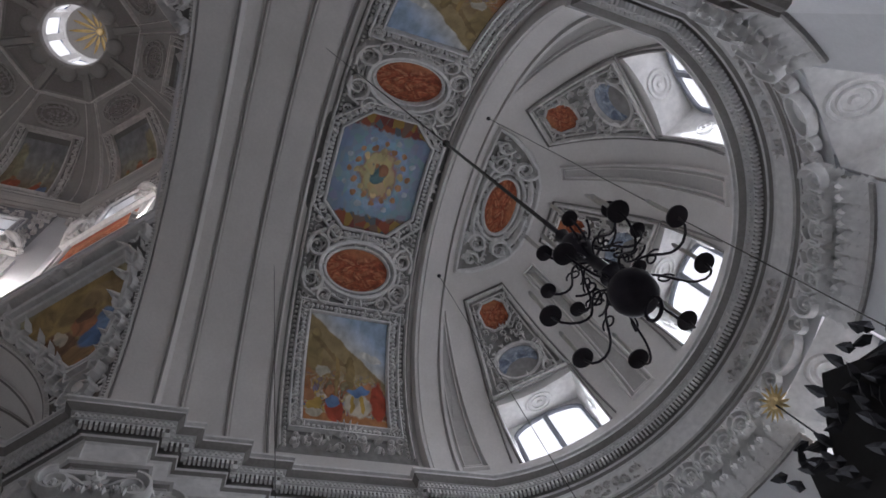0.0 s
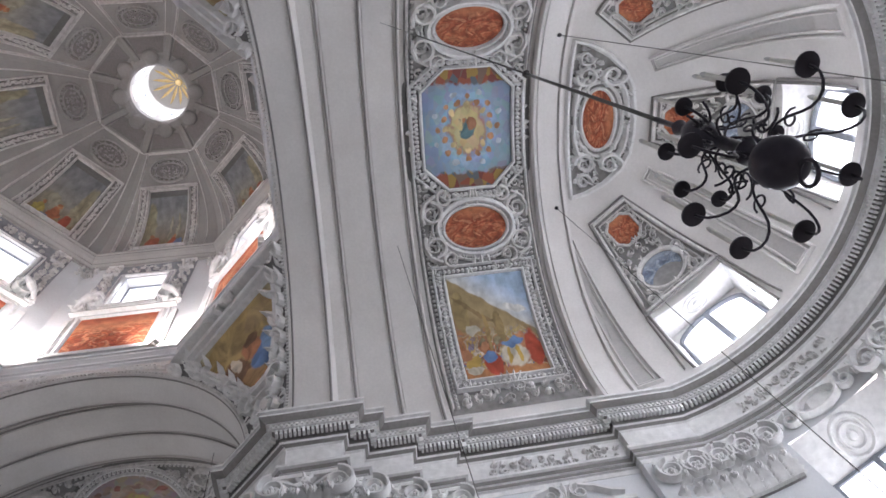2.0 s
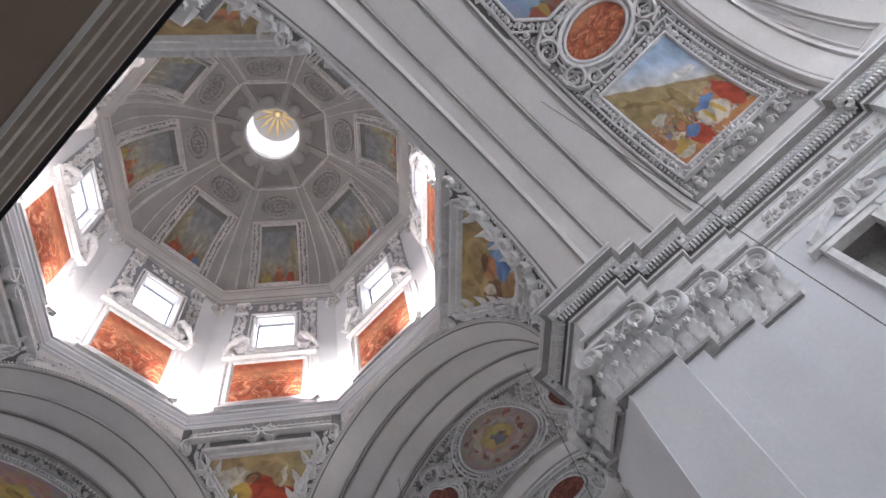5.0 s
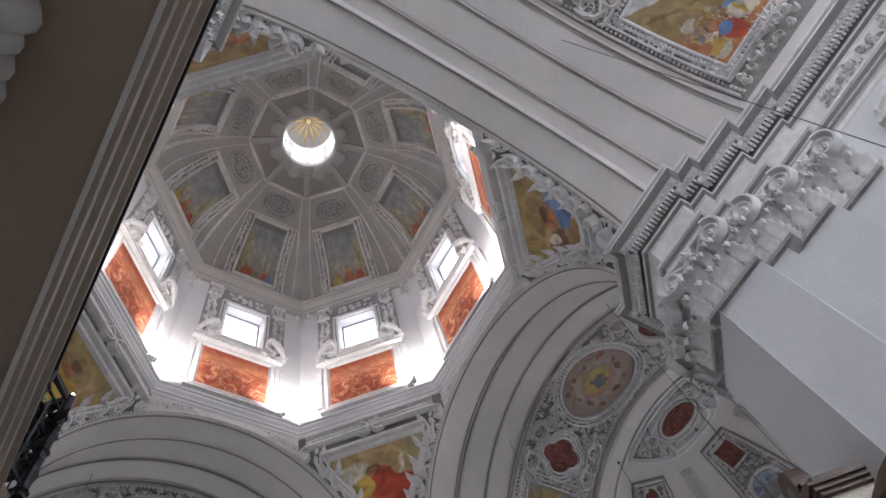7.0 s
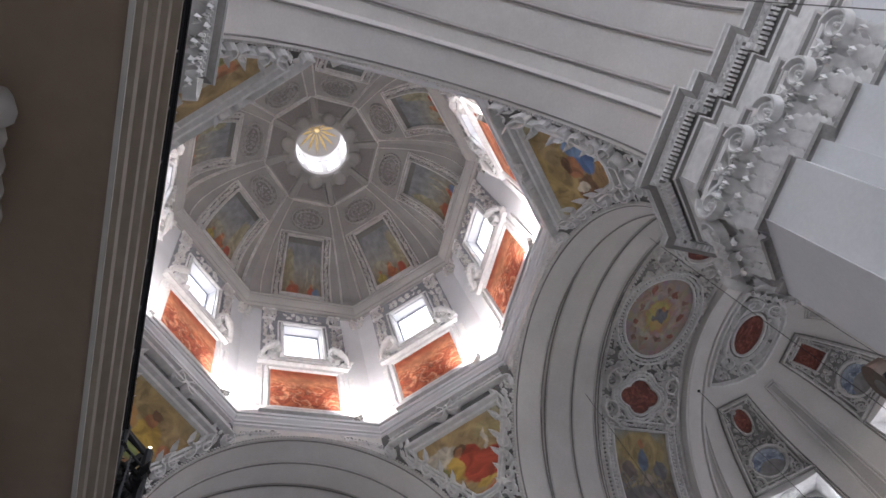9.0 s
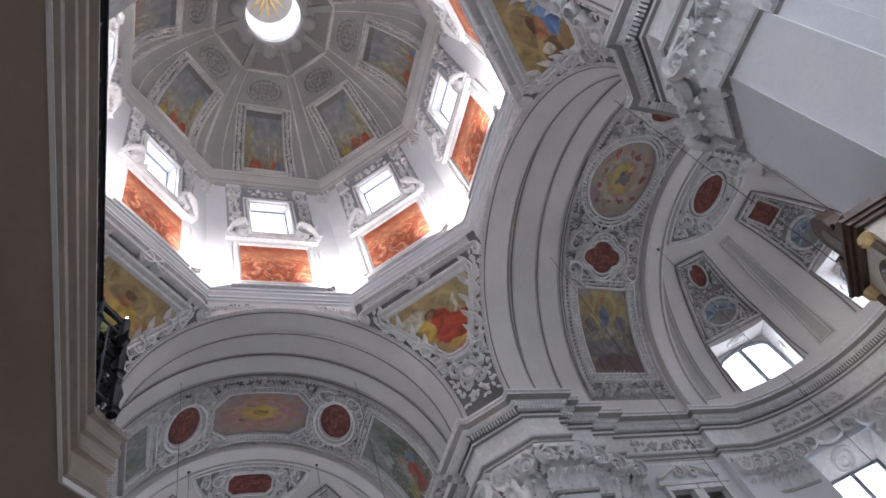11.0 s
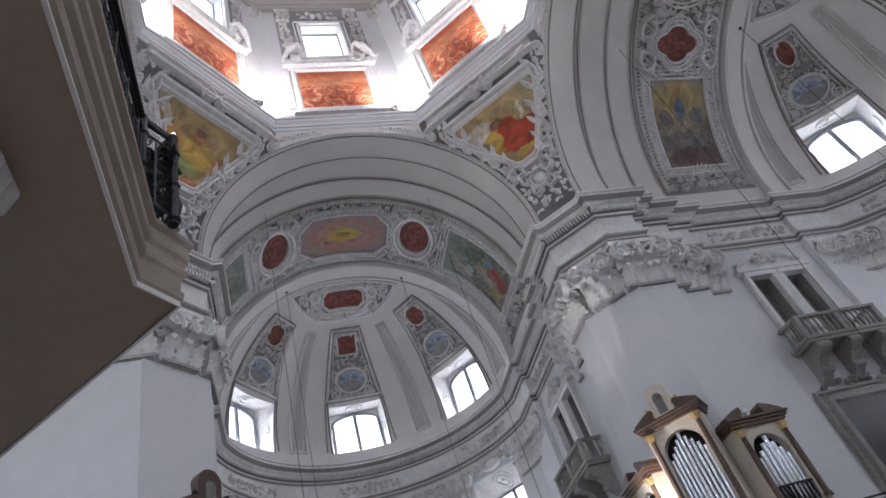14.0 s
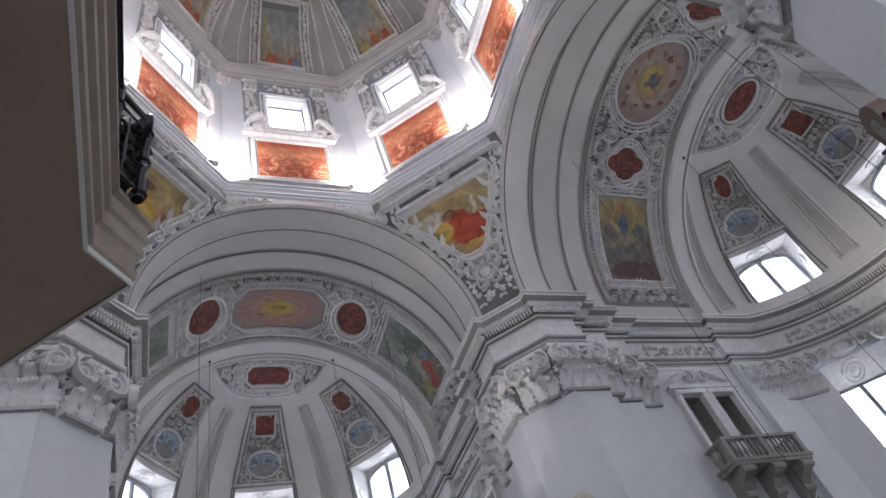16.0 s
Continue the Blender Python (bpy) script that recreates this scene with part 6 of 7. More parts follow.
# acanthus tips under the drum cornice, over every crossing arch
for arm in ARMS:
    sp = bpy.data.objects["spandrel_" + arm]
    rng = random.Random(90)
    b = Build()
    f = lambda u, v, h: Vector((u, 9.6 - h, v))
    for s in (-1, 1):
        for i in range(10):
            u = 2.0 + i * 0.2
            z0 = ZS + math.sqrt(max(0, 7.95 ** 2 - u * u)) if u < 7.9 else ZS
            leaf(b, f, s * u, (z0 + 30.4) / 2, (math.pi if s > 0 else 0) + rng.uniform(-0.5, 0.5), 0.5, 0.26, 0.16)
            scroll(b, f, s * u, (z0 + 30.4) / 2, 0.16, rng.uniform(0, 6), rng.choice((-1, 1)), 0.05, 0.14, 1.2, 9)
    part("stucco_relief", b, STUCCO_LIGHT, sp, "white acanthus stucco beside the arch", kind="stuff")


# ---------------------------------------------------------------- gallery balconies and their doors
def gallery_door():
    d = thing("gallery_door", "white-framed twin opening of a gallery with a grey screen", "door", group="gallery doors")
    for y in (17.375, 19.325):
        b = Build()
        for o in (-0.78, 0.78):
            b.box((9.46, y + o, 14.4), (0.36, 0.22, 4.5))
        b.box((9.44, y, 16.7), (0.42, 1.85, 0.24))
        part("door_frame", b, STUCCO_LIGHT, d, "white moulded frame")
        b = Build()
        b.box((10.35, y, 14.4), (0.05, 1.5, 4.4))
        part("screen", b, SHADE, d, "grey drawn screen")
        b = Build()
        for o in (-0.74, 0.74):
            b.box((9.95, y + o, 14.4), (0.85, 0.04, 4.4))
        b.box((9.95, y, 16.62), (0.85, 1.46, 0.04))
        part("door_lining", b, STONE, d)
    b = Build()
    b.box((9.46, 18.35, 14.5), (0.34, 0.3, 4.6))
    part("post", b, STUCCO_LIGHT, d, "white pilaster between the openings")
    b = Build()
    b.box((9.42, 18.35, 16.95), (0.42, 4.3, 0.16))
    b.box((9.46, 18.35, 17.1), (0.3, 4.0, 0.12))
    part("lintel", b, STUCCO_LIGHT, d)
    return d


def balcony():
    d = thing("balcony", "grey stone balcony with turned balusters on carved consoles", "balcony", group="stone balconies of the galleries")
    yc, hw, x1, x0 = 18.45, 2.25, 9.53, 8.3
    b = Build()
    b.box(((x0 + x1) / 2, yc, 12.36), (x1 - x0 + 0.16, 2 * hw + 0.16, 0.14))
    b.box(((x0 + x1) / 2, yc, 12.22), (x1 - x0, 2 * hw, 0.16))
    part("slab", b, STONE, d)
    b = Build()
    b.box((x0 + 0.09, yc, 13.42), (0.26, 2 * hw, 0.13))
    for s in (-1, 1):
        b.box(((x0 + x1) / 2 + 0.1, yc + s * (hw - 0.1), 13.42), (x1 - x0 - 0.2, 0.24, 0.13))
    part("handrail", b, STONE, d)
    for y in (-hw + 0.12, 0, hw - 0.12):
        b = Build()
        b.box((x0 + 0.1, yc + y, 12.9), (0.22, 0.24, 0.96))
        part("pier", b, STONE, d)
    prof = [(0.06, 0), (0.07, 0.06), (0.04, 0.1), (0.085, 0.3), (0.075, 0.42), (0.035, 0.62), (0.05, 0.72), (0.035, 0.76), (0.065, 0.85), (0.065, 0.93)]
    b = Build()
    b.lathe(prof, sides=9)
    me = b.mesh("baluster", STONE, True, 50)
    spots = [(x0 + 0.1, yc + s * (0.3 + i * 0.29)) for s in (-1, 1) for i in range(7)] + [(x0 + 0.42 + i * 0.28, yc + s * (hw - 0.1)) for s in (-1, 1) for i in range(3)]
    for x, y in spots:
        o = part("baluster", me, None, d)
        o.location = (x, y, 12.43)
    for y in (-1.7, 0, 1.7):
        b = Build()
        prof2 = [(9.53, 12.14), (8.35, 12.14), (8.3, 11.95), (8.42, 11.75), (8.75, 11.6), (9.0, 11.3), (8.95, 11.1), (9.15, 10.9), (9.53, 10.6)]
        n = len(prof2)
        b.add([(x, yc + y + s * 0.26, z) for s in (-1, 1) for x, z in prof2], [tuple(range(n)), tuple(range(n, 2 * n))[::-1]] + [(i, (i + 1) % n, n + (i + 1) % n, n + i) for i in range(n)])
        b.tube([(8.4, yc + y - 0.34, 11.95), (8.4, yc + y + 0.34, 11.95)], 0.17, 10)
        b.tube([(9.05, yc + y - 0.32, 11.15), (9.05, yc + y + 0.32, 11.15)], 0.15, 10)
        part("console", b, STONE, d, "carved scroll console")
    return d


door0, bal0 = gallery_door(), balcony()
first = True
for arm in ("south", "east", "north"):
    for s in (1, -1):
        # the far side of an arm is the same piece turned about the arm's axis
        m = TURN[arm] @ (Matrix() if s == 1 else pose(0, 36.9, 0, 0, 0, 180))
        if first:
            door0.matrix_world, bal0.matrix_world, first = m, m, False
        else:
            copy_thing(door0, m if s == 1 else TURN[arm] @ pose(0, 36.7, 0, 0, 0, 180))
            copy_thing(bal0, m)

# altar picture below the choir's gallery
M = TURN["east"]
altar = thing("altar_picture", "large dark painting in a carved grey stone frame", "painting")
b = Build()
b.box((-9.4, 18.5, 6.2), (0.1, 4.3, 7.2))
part("canvas", b, CANVAS, altar, "nearly black painted canvas")
b = Build()
f = lambda u, v, h: Vector((-9.46 + h, u, v))
ridge(b, f, outline("rect", 18.5, 6.2, 2.35, 3.8), 0.3, 0.22, True)
ridge(b, f, outline("rect", 18.5, 6.2, 2.75, 4.15), 0.12, 0.14, True)
part("frame", b, STONE, altar, "moulded grey stone frame")
b = Build()
fill(b, f, 15.9, 16.3, 2.4, 10.2, 0.4, 0.2, random.Random(3))
fill(b, f, 16.2, 21.0, 10.3, 10.9, 0.4, 0.2, random.Random(4))
part("carving", b, STONE, altar, "carved stone scrolls", kind="stuff")
altar.matrix_world = M


# ---------------------------------------------------------------- singers' lofts and organs on the crossing piers
def loft():
    """The loft round the south-west pier: soffit, moulded fascia, iron railing, consoles."""
    d = thing("organ_loft", "brown-bottomed organ loft with moulded edge and black iron railing", "gallery", group="organ lofts on the crossing piers")
    half = [(-6.32, -13.3), (-6.32, -9.08), (-6.13, -8.86)]
    front = half + [(y, x) for x, y in reversed(half)]
    back = [(-9.4, -13.3), (-9.4, -9.4), (-13.3, -9.4)][::-1]
    ring = front + back
    b = Build()
    b.add([(x, y, 4.1) for x, y in ring], [tuple(range(len(ring)))])
    part("soffit", b, SOFFIT, d, "plain brown underside")
    b = Build()
    b.add([(x, y, 4.62) for x, y in ring], [tuple(range(len(ring)))])
    part("deck", b, WOOD, d)

    def shifted(o):
        """The front line moved outwards by o."""
        k = o * 0.414
        h = [(-6.32 + o, -13.3), (-6.32 + o, -9.08 + k * 0.3), (-6.13 + o * 0.9, -8.86 + o * 0.45)]
        return h + [(y, x) for x, y in reversed(h)]

    steps = [(0.0, 4.09, "w"), (0.02, 4.09, "w"), (0.015, 4.13, "e"), (0.035, 4.15, "e"), (0.04, 4.2, "e"), (0.02, 4.21, "e"), (0.025, 4.3, "e"), (0.055, 4.33, "e"), (0.06, 4.37, "e"), (0.045, 4.385, "e"),
             (0.05, 4.43, "e"), (0.075, 4.46, "e"), (0.08, 4.5, "e"), (0.065, 4.515, "e"), (0.07, 4.56, "e"), (0.105, 4.59, "e"), (0.105, 4.63, "e"), (-0.1, 4.64, "e")]
    for key, name, material, label in (("w", "fillet", LOFT_WHITE, "thin white fillet"), ("e", "fascia", LOFT_EDGE, "brown moulded fascia")):
        b = Build()
        for (o0, z0, k0), (o1, z1, k1) in zip(steps, steps[1:]):
            if k0 != key:
                continue
            p, q = shifted(o0), shifted(o1)
            for i in range(len(p) - 1):
                b.add([(*p[i], z0), (*p[i + 1], z0), (*q[i + 1], z1), (*q[i], z1)], [(0, 1, 2, 3)])
        part(name, b, material, d, label)
    def railing_line(o):
        h = [(-6.29 + o, -13.3), (-6.29 + o, -9.19 + o * 0.4), (-6.13 + o * 0.8, -9.0 + o * 0.5)]
        return h + [(y, x) for x, y in reversed(h)]

    rail = railing_line(0.0)
    b = Build()
    for z, r in ((5.46, 0.026), (4.7, 0.018), (5.34, 0.014)):
        b.tube([(*p, z) for p in rail], r, 6)
    for i, p in enumerate(rail):
        b.tube([(*p, 4.62), (*p, 5.5)], 0.034, 8)
        for z in (4.66, 4.98, 5.3):
            b.lathe([(0.034, -0.02), (0.05, 0.0), (0.034, 0.02)], pose(*p, z), 8)
    part("railing", b, IRON, d, "black wrought-iron railing")
    b = Build()
    lo, hi = railing_line(-0.03), railing_line(0.02)
    for p0, p1, q0, q1 in zip(lo, lo[1:], hi, hi[1:]):
        b.add([(*c, z) for z in (5.44, 5.5) for c in (p0, p1, q1, q0)], [(0, 1, 2, 3), (7, 6, 5, 4), (0, 4, 5, 1), (2, 6, 7, 3)])
    part("handrail", b, IRON, d, "broad dark handrail")
    b = Build()
    for p, q in zip(rail, rail[1:]):
        p, q = Vector((*p, 0)), Vector((*q, 0))
        n = int((q - p).length / 0.55)
        for i in range(n):
            c = p + (q - p) * ((i + 0.5) / n)
            b.lathe([(0.0, -0.014), (0.014, 0.0), (0.0, 0.014)], pose(c.x * 0.997, c.y * 0.997, 4.9), 6)
    part("rosettes", b, GOLD, d, "small gilded knobs in the ironwork", kind="stuff")
    b = Build()
    rng = random.Random(8)
    for p, q in zip(rail, rail[1:]):
        p, q = Vector((*p, 0)), Vector((*q, 0))
        n = int((q - p).length / 0.1)
        dirn = (q - p).normalized()
        for i in range(n):
            c = p + (q - p) * ((i + 0.5) / n)
            f = lambda u, v, h: Vector((c.x + dirn.x * u - dirn.y * h, c.y + dirn.y * u + dirn.x * h, 5.03 + v))
            for s in (-1, 1):
                scroll(b, f, 0.0, s * 0.13, 0.12, rng.choice((0, 1.57)), rng.choice((-1, 1)), 0.024, 0.03, 1.6, 10)
                leaf(b, f, rng.uniform(-0.05, 0.05), s * 0.02, s * 1.2 + rng.uniform(-0.4, 0.4), 0.26, 0.13, 0.08)
            if i % 3 == 0:
                b.tube([f(0.05, -0.32, 0), f(0.05, 0.3, 0)], 0.008, 4)
            for k in range(3):
                leaf(b, f, rng.uniform(-0.06, 0.06), rng.uniform(-0.3, 0.28), rng.uniform(0, 6.28), 0.16, 0.1, 0.07)
    part("ironwork", b, LEAFWORK, d, "dense scrolled ironwork infill", kind="stuff")
    for y in (-10.15, -11.45, -12.75):
        for flip in (False, True):
            b = Build()
            P = (lambda x, yy, z: (yy, x, z)) if flip else (lambda x, yy, z: (x, yy, z))
            prof = [(-7.85, 4.08), (-6.85, 4.08), (-6.8, 3.98), (-6.86, 3.88), (-7.05, 3.8), (-7.3, 3.68), (-7.6, 3.44), (-7.85, 3.1)]
            n = len(prof)
            b.add([P(x, y + 0.07 + s * 0.2, z) for s in (-1, 1) for x, z in prof], [tuple(range(n)), tuple(range(n, 2 * n))[::-1]] + [(i, (i + 1) % n, n + (i + 1) % n, n + i) for i in range(n)])
            con = part("console", b, CONSOLE, d, "white scrolled console with five ribs")
            for i in range(5):
                b = Build()
                o = y + 0.07 + (i - 2) * 0.092
                nose = [(-6.86, 4.06), (-6.74, 4.05), (-6.72, 3.98), (-6.75, 3.9), (-6.86, 3.83), (-7.05, 3.76), (-7.3, 3.64), (-7.6, 3.4), (-7.9, 3.0)]
                k = 1.2 if i == 0 else 1.0
                b.tube([P(x + 0.06 + 0.015 * (k - 1) / 0.2, o, z) for x, z in nose], [0.052 * k] * len(nose), 10)
                part("rib", b, CONSOLE, con, "", True)
    return d


loft0 = loft()
for a in (90, 180, -90):
    copy_thing(loft0, pose(0, 0, 0, 0, 0, a))
rail_lamp = thing("railing_lamp", "tiny lit lamp on the loft's railing", "lamp")
b = Build()
b.lathe([(0.0, 0.0), (0.02, 0.0), (0.012, 0.03), (0.02, 0.05)], sides=8)
part("holder", b, IRON, rail_lamp)
b = Build()
b.lathe([(0.0, 0.045), (0.016, 0.05), (0.016, 0.075), (0.0, 0.085)], sides=8)
part("bulb", b, LAMP, rail_lamp)
rail_lamp.matrix_world = pose(-6.125, -9.0, 5.5) @ Matrix.Scale(0.6, 4)


def organ_case(d, m, w, z0, zc, pipes, big, crest):
    """One tower of an organ: body with an arched opening, columns, cornice, broken pediment, pipes. Its front faces -y of m."""
    V = lambda x, y, z: m @ Vector((x, y, z))
    hw = w / 2
    ow, spring = hw * 0.68, zc - 0.3 - hw * 0.68
    arch = [(ow, z0 + 0.35)] + [(ow * math.cos(t), spring + ow * math.sin(t)) for t in lin(0, math.pi, 14)] + [(-ow, z0 + 0.35)]
    outer = [(hw, z0 + 0.35)] + [(max(-hw, min(hw, 1.6 * hw * math.cos(t))), min(zc, spring + 2 * (zc - spring) * math.sin(t))) for t in lin(0, math.pi, 14)] + [(-hw, z0 + 0.35)]
    b = Build()
    n = len(arch)
    for y in (0.0,):
        b.add([V(x, y, z) for x, z in arch] + [V(x, y, z) for x, z in outer], [(i, i + 1, n + i + 1, n + i) for i in range(n - 1)])
    b.add([V(x, 0, z) for x, z in arch] + [V(x, 0.3, z) for x, z in arch], [(i, i + 1, n + i + 1, n + i) for i in range(n - 1)])
    for s in (-1, 1):
        b.add([V(s * hw, 0, z0), V(s * hw, 0.9, z0), V(s * hw, 0.9, zc), V(s * hw, 0, zc)], [(0, 1, 2, 3)])
    b.box((0, 0.45, z0 + 0.17), (w, 0.92, 0.36), m)
    part("case", b, CREAM, d, "cream painted case with an arched opening")
    # black sheet behind the pipes, standing for the shade inside the case
    b = Build()
    b.box((0, 0.4, (z0 + zc) / 2), (w - 0.1, 0.04, zc - z0), m)
    part("case_back", b, DARK, d, "black sheet painted for the shade inside the case")
    for s in (-1, 1):
        b = Build()
        mm = m @ pose(s * (hw - 0.16), -0.08, z0 + 0.36)
        hgt = zc - z0 - 0.45
        b.lathe([(0.15, 0), (0.15, 0.1), (0.1, 0.16), (0.105, hgt * 0.4), (0.085, hgt - 0.25), (0.1, hgt - 0.22)], mm, 10)
        part("column", b, WOOD, d, "dark red-brown column", True)
        b = Build()
        b.lathe([(0.09, hgt - 0.25), (0.16, hgt - 0.08), (0.19, hgt)], mm, 10)
        for k in range(8):
            a = k * 0.785
            b.tube([mm @ Vector((0.1 * math.cos(a), 0.1 * math.sin(a), hgt - 0.22)), mm @ Vector((0.2 * math.cos(a), 0.2 * math.sin(a), hgt - 0.06))], [0.04, 0.02], 5)
        part("capital", b, GOLD, d, "gilded capital")
    b = Build()
    for dy, dz, hh in ((0.14, 0.05, 0.1), (0.22, 0.15, 0.1), (0.3, 0.24, 0.08)):
        b.box((0, 0.45 - dy / 2, zc + dz), (w + dy * 1.6, 0.95 + dy, hh), m)
    part("cornice", b, WOOD, d, "brown moulded cornice")
    for s in (-1, 1):
        b = Build()
        k = [(s * (hw + 0.2), zc + 0.28), (s * (hw + 0.2), zc + 0.4), (s * hw * 0.75, zc + 0.62), (s * hw * 0.42, zc + 0.72), (s * hw * 0.36, zc + 0.58), (s * hw * 0.5, zc + 0.28)]
        b.add([V(x, y, z) for y in (-0.15, 0.5) for x, z in k], [tuple(range(6)), tuple(range(6, 12))[::-1]] + [(i, (i + 1) % 6, 6 + (i + 1) % 6, 6 + i) for i in range(6)])
        part("pediment", b, WOOD, d, "curved half of a broken pediment")
    if big:
        b = Build()
        b.box((0, 0.1, zc + 0.72), (0.8, 0.35, 0.9), m)
        b.lathe([(0.0, 0.0), (0.42, 0.0), (0.42, 0.35), (0.0, 0.35)], m @ pose(0, 0.28, zc + 1.16, 90, 0, 0), 18)
        part("niche", b, crest, d, "painted aedicule crowning the case")
        b = Build()
        b.box((0, -0.085, zc + 0.72), (0.34, 0.03, 0.62), m)
        b.lathe([(0.0, 0.0), (0.17, 0.0), (0.17, 0.03), (0.0, 0.03)], m @ pose(0, -0.07, zc + 1.03, 90, 0, 0), 14)
        part("niche_recess", b, SHADE, d)
        for s in (-1, 1):
            b = Build()
            scroll(b, lambda u, v, h: V(s * 0.62 + u, -0.05 - h, zc + 0.55 + v), 0, 0, 0.24, 1.57, s, 0.06, 0.1, 1.5, 14)
            # iron-dark volutes go with the crest that is coloured as unlit
            part("volute", b, GOLD if crest is CREAM else IRON, d, "curled volute")
    else:
        b = Build()
        b.lathe([(0.16, 0), (0.16, 0.06), (0.06, 0.12), (0.14, 0.3), (0.04, 0.44), (0.02, 0.7), (0, 0.72)], m @ pose(0, 0.15, zc + 0.28), 10)
        b.tube([V(-0.14, 0.15, zc + 0.86), V(0.14, 0.15, zc + 0.86)], 0.02, 5)
        part("finial", b, STUCCO_LIGHT, d, "small finial with a cross")
    for i in range(pipes):
        t = (i + 0.5) / pipes * 2 - 1
        r = ow / pipes * 0.92
        hgt = (spring - z0) + ow * (0.86 - 1.15 * abs(t))
        b = Build()
        b.lathe([(0.02, z0 + 0.4), (r, z0 + 0.85), (r, z0 + hgt), (r * 0.8, z0 + hgt), (r * 0.8, z0 + hgt - 0.1)], m @ pose(t * ow * 0.98, 0.16 - 0.1 * (1 - abs(t)), 0), 10)
        part("pipe", b, PIPES, d, "polished tin pipe", True, 60)
    b = Build()
    for i in range(8):
        x = -ow + (i + 0.5) * ow / 4
        b.box((x, 0.02, z0 + 0.7), (0.05, 0.05, 0.6), m)
    b.box((0, 0.0, z0 + 1.0), (2 * ow, 0.06, 0.06), m)
    part("grille", b, IRON, d, "dark grille before the pipe feet")


def organ(crest, label):
    d = thing("pipe_organ", label, "organ", group="organs on the crossing piers")
    organ_case(d, pose(0, 0, 0, 0, 0, -45) @ pose(0, 10.95, 0), 2.1, 5.0, 9.75, 9, True, crest)
    for m in (pose(10.3, 7.0, 0), pose(7.0, 10.3, 0, 0, 0, -90)):
        organ_case(d, m, 2.05, 5.6, 8.72, 7, False, crest)
        b = Build()
        b.box((0, 0.45, 5.2), (2.2, 1.0, 0.9), m)
        part("plinth", b, CREAM, d, "pale panelled plinth")
    return d


organ0 = organ(CREAM, "small baroque pipe organ with tin pipes, brown columns and gilded details")
# same organ away from the lamp: crest and volutes darkened in colour as shade
organ1 = organ(WOOD, "baroque pipe organ, its crest coloured dark for want of light")
organ1.matrix_world = pose(0, 0, 0, 0, 0, -90)
copy_thing(organ1, pose(0, 0, 0, 0, 0, 90))


# ---------------------------------------------------------------- chandelier and hanging cables
def chandelier():
    d = thing("chandelier", "dark bronze chandelier with curled arms, drip pans and tall candles", "chandelier")
    b = Build()
    b.lathe([(0.0, -0.17), (0.03, -0.165), (0.09, -0.135), (0.135, -0.075), (0.152, 0.0), (0.135, 0.075), (0.09, 0.13), (0.05, 0.16), (0.05, 0.24), (0.08, 0.28), (0.05, 0.34), (0.04, 0.58), (0.07, 0.66), (0.1, 0.74), (0.105, 0.8), (0.09, 0.88), (0.05, 0.94), (0.03, 1.0), (0.055, 1.06), (0.02, 1.14), (0.02, 1.4)], sides=24)
    part("stem", b, BRONZE, d, "turned bronze stem with a large ball", True, 50)
    b = Build()
    b.tube([(0.07 * math.cos(t), 0, -0.23 + 0.07 * math.sin(t)) for t in lin(0, 6.283, 14)], 0.012, 6)
    part("ring", b, BRONZE, d)
    for tier, (count, rad, z, start, pan) in enumerate(((8, 0.515, 0.05, 14.0, 0.07), (8, 0.365, 0.54, -4.0, 0.055))):
        for i in range(count):
            a = 2 * math.pi * i / count + radians(start)
            ca, sa = math.cos(a), math.sin(a)
            K = lambda r, zz, side=0.0: Vector((r * ca - side * sa, r * sa + side * ca, zz))
            ctrl = [(0.05, z), (0.14, z + 0.1), (0.25, z + 0.1), (0.33, z - 0.02), (0.4, z - 0.16), (0.52, z - 0.2), (0.64, z - 0.12), (0.66, z)]
            k = rad / 0.66
            b = Build()
            pts = [K(r * k, z + (zz - z) * (0.9 if tier == 0 else 0.7)) for r, zz in ctrl]
            fine = []
            for p, q in zip(pts, pts[1:]):
                fine += [p.lerp(q, t) for t in (0, 0.5)]
            fine.append(pts[-1])
            sm = [fine[0]] + [(fine[j - 1] + fine[j] * 2 + fine[j + 1]) / 4 for j in range(1, len(fine) - 1)] + [fine[-1]]
            b.tube(sm, 0.0085, 6)
            cur = [K(0.3 * k + 0.06 * math.cos(t) * (1 - t / 9), z - 0.02 + 0.06 * math.sin(t) * (1 - t / 9)) for t in lin(0, 7, 12)]
            b.tube(cur, 0.007, 5)
            part("arm", b, BRONZE, d, "S-curved bronze arm", True, 60)
            b = Build()
            b.lathe([(0.0, -0.012), (pan * 0.5, -0.012), (pan, 0.0), (pan, 0.012), (pan * 0.4, 0.01), (0.022, 0.02), (0.022, 0.05), (0.0, 0.05)], pose(*K(rad, z), 0, 0, 0), 20)
            part("drip_pan", b, BRONZE, d, "round dark drip pan", True, 40)
            b = Build()
            b.lathe([(0.014, 0.05), (0.014, 0.3), (0.0, 0.3)], pose(*K(rad, z), 0, 0, 0), 8)
            part("candle", b, CANDLE, d, "tall candle")
            b = Build()
            b.lathe([(0.01, 0.3), (0.017, 0.325), (0.008, 0.36), (0.0, 0.37)], pose(*K(rad, z), 0, 0, 0), 8)
            part("bulb", b, LOFT_WHITE, d, "white flame-shaped bulb")
    b = Build()
    rng = random.Random(2)
    for i in range(14):
        a = i * 0.449
        zz = rng.choice((0.25, 0.45, 0.62, 0.78))
        c = Vector((0.12 * math.cos(a), 0.12 * math.sin(a), zz))
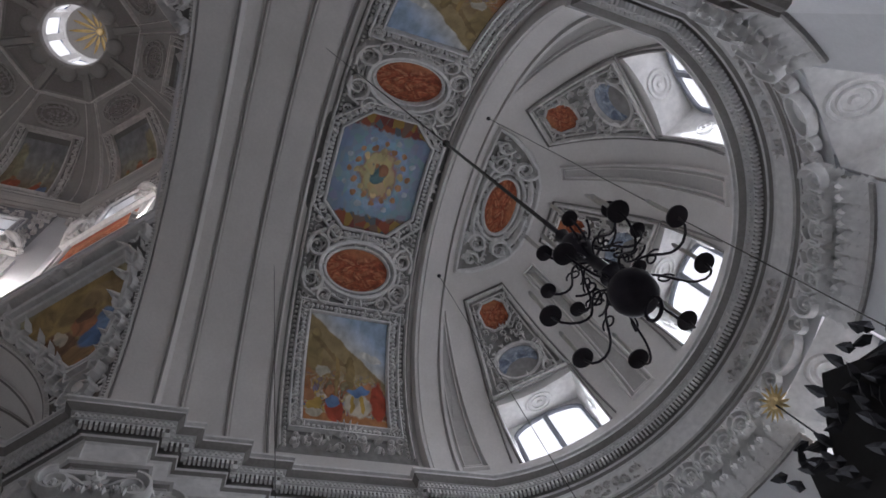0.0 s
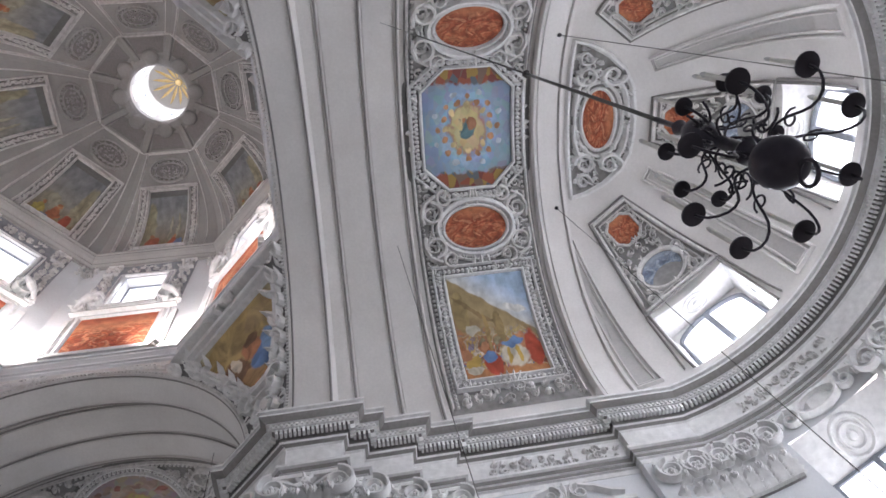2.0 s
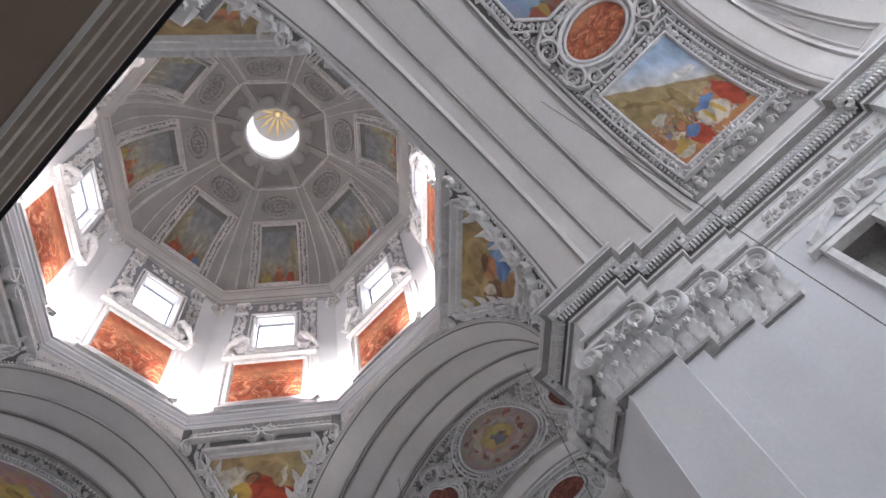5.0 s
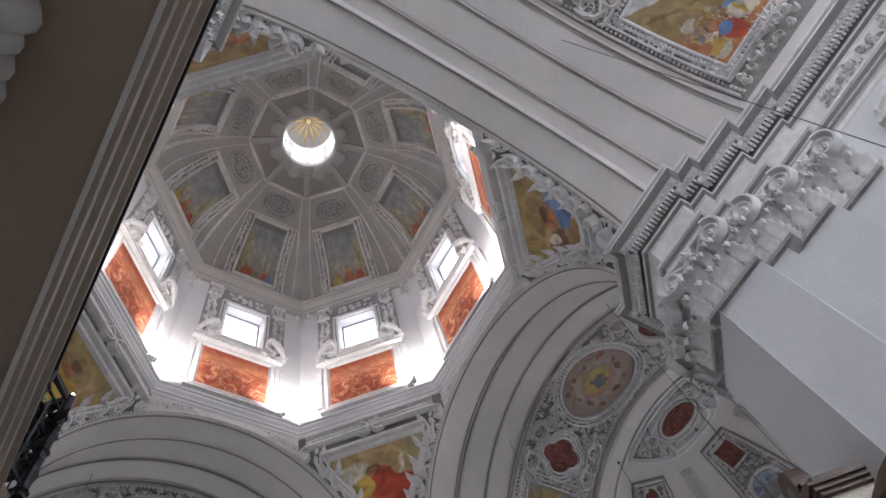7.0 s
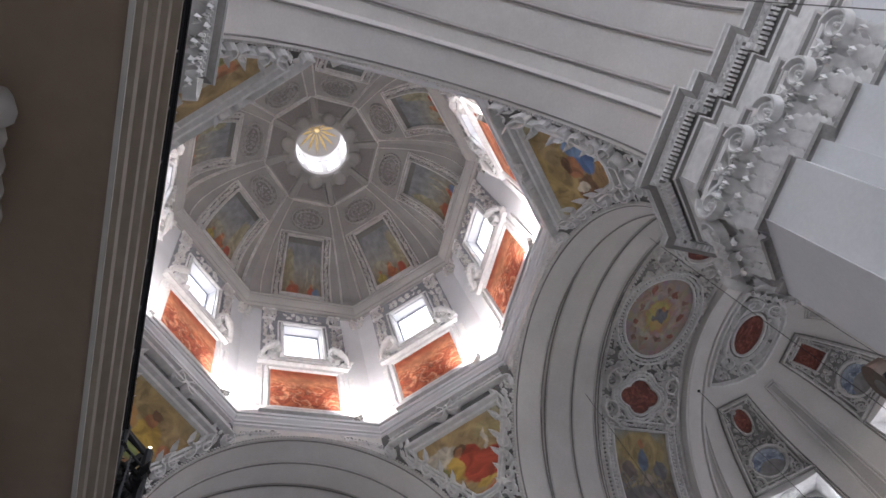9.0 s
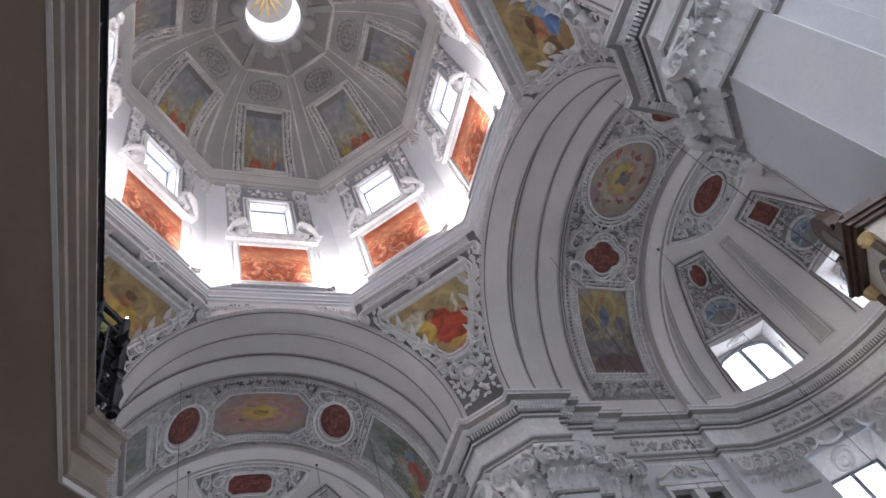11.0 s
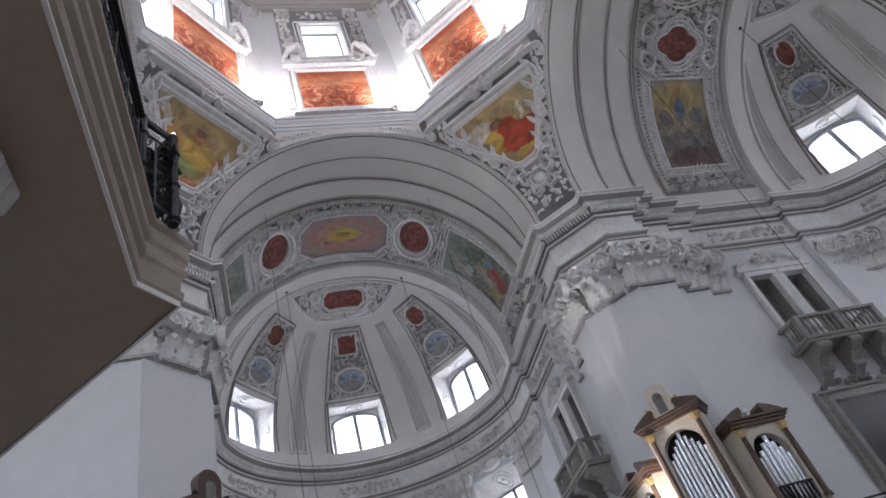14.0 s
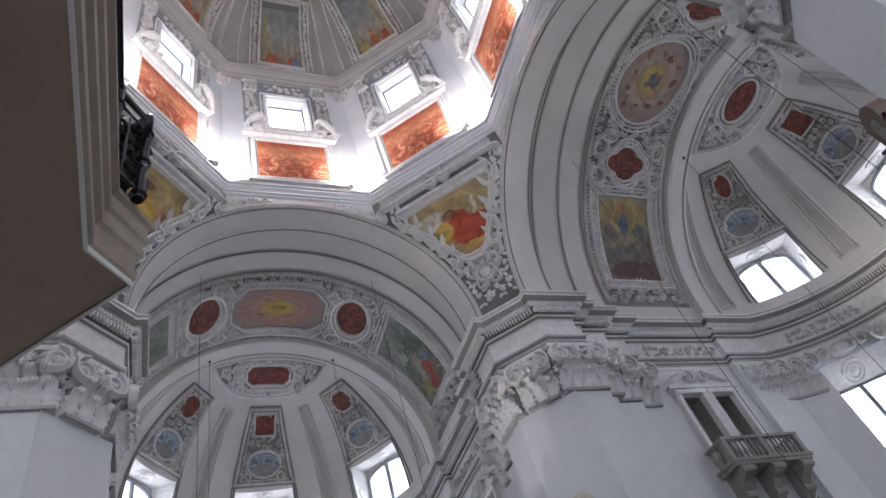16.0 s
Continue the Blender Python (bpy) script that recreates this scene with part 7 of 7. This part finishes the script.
        b.tube([c + Vector((0.09 * math.cos(a) * t / 5 + 0.05 * math.cos(t) * math.cos(a), 0.09 * math.sin(a) * t / 5 + 0.05 * math.cos(t) * math.sin(a), 0.05 * math.sin(t))) for t in lin(0, 6, 10)], 0.008, 5)
    part("scrollwork", b, BRONZE, d, "curled bronze scrollwork round the stem", kind="stuff")
    return d


CH = (-4.85, -14.635)
ch = chandelier()
ch.matrix_world = pose(*CH, 4.84)
rod = thing("chandelier_rod", "thin dark hanging rod below a cable from the vault", "rod")
b = Build()
b.tube([(*CH, 6.15), (*CH, 9.5)], 0.018, 8)
part("rod", b, WIRE, rod)
b = Build()
b.tube([(*CH, 9.5), (*CH, 30.05)], 0.012, 6)
b.lathe([(0.0, -0.05), (0.05, 0.0), (0.0, 0.05)], pose(*CH, 9.5), 8)
part("cable", b, WIRE, rod)
for arm in ("south", "north", "east"):
    for x, y in ((-4.84, 14.63), (4.84, 14.63), (-3.92, 22.35), (3.92, 22.35)):
        if arm == "south" and x > 0 and y < 20:
            continue
        z = ZS + math.sqrt((RB if y < 20 else 8.9) ** 2 - x * x)
        c = thing("hanging_cable", "thin dark cable hanging from a hole in the vault", "cable", group="cables hanging from the vaults")
        b = Build()
        b.tube([(x, y, z), (x, y, 3.2)], 0.014, 5)
        part("cable", b, WIRE, c)
        b = Build()
        b.lathe([(0.0, -0.06), (0.09, -0.04), (0.1, 0.02), (0.0, 0.05)], pose(x, y, z), 8)
        part("eyelet", b, IRON, c)
        c.matrix_world = TURN[arm]

# carved top of the altar before the south apse window
crest = thing("altar_crest", "dark carved altar crest with gilded star before a bright window", "altar")
rng = random.Random(12)
f = lambda u, v, h: Vector((u, -29.6 + h, v - 1.2))
b = Build()
pts = [(-2.9, 9.0), (3.1, 9.0), (2.7, 13.9), (2.0, 15.2), (1.2, 14.7), (0.5, 15.4), (-0.6, 16.2), (-1.5, 15.4), (-2.6, 14.8)]
n = len(pts)
b.add([f(u, v, h) for h in (0, 0.5) for u, v in pts], [tuple(range(n)), tuple(range(n, 2 * n))[::-1]] + [(i, (i + 1) % n, n + (i + 1) % n, n + i) for i in range(n)])
part("body", b, DARK, crest, "nearly black carved body")
b = Build()
for i in range(46):
    u, v = rng.uniform(-2.6, 2.6), rng.uniform(13.4, 15.8)
    leaf(b, lambda a, c, h: f(a, c, 0.5 + h), u, v, rng.uniform(0.2, 2.9), rng.uniform(0.4, 0.65), 0.35, 0.25)
part("carving", b, IRON, crest, "dark carved leaves", kind="stuff")
b = Build()
for k in range(16):
    leaf(b, lambda a, c, h: f(a, c, 0.3 + h), 1.1, 17.3, k * 0.393, 0.62, 0.12, 0.06)
boss(b, lambda a, c, h: f(a, c, 0.34 + h), 1.1, 17.3, 0.2, 0.12, 10)
part("star", b, GOLD, crest, "gilded star")
b = Build()
b.tube([(1.1, -29.2, 16.1), (0.9, -29.2, 12.6)], 0.03, 6)
part("star_rod", b, IRON, crest)

# the small lamp that lights the organ beside the choir
organ_lamp = thing("organ_lamp", "small dark spotlight on the organ loft's railing, switched on", "spotlight")
b = Build()
b.lathe([(0.0, 0.0), (0.05, 0.0), (0.06, 0.16), (0.055, 0.16), (0.0, 0.1)], pose(0, 0, 0.12, 60, 0, 0), 12)
b.tube([(0, 0, -0.02), (0, 0, 0.14)], 0.015, 6)
part("housing", b, IRON, organ_lamp)
organ_lamp.matrix_world = pose(6.13, 9.0, 5.52, 0, 0, -45)
beam = new("organ_lamp_beam", bpy.data.lights.new("organ_lamp_beam", "SPOT"))
beam.data.energy, beam.data.color, beam.data.spot_size, beam.data.spot_blend, beam.data.shadow_soft_size = 1300, (1.0, 0.95, 0.87), radians(80), 1.0, 0.06
beam.matrix_world = look((5.8, 8.9, 5.85), (8.7, 8.2, 12.5))
# a spotlight beside the south-east organ that washes the choir's cornice
copy_thing(organ_lamp, pose(11.2, -6.3, 10.3, 0, 0, -90))
beam = new("cornice_lamp_beam", bpy.data.lights.new("cornice_lamp_beam", "SPOT"))
beam.data.energy, beam.data.color, beam.data.spot_size, beam.data.spot_blend, beam.data.shadow_soft_size = 2600, (1.0, 0.93, 0.82), radians(26), 0.9, 0.08
beam.matrix_world = look((11.3, -6.3, 10.6), (29.5, 2.2, 20.2))
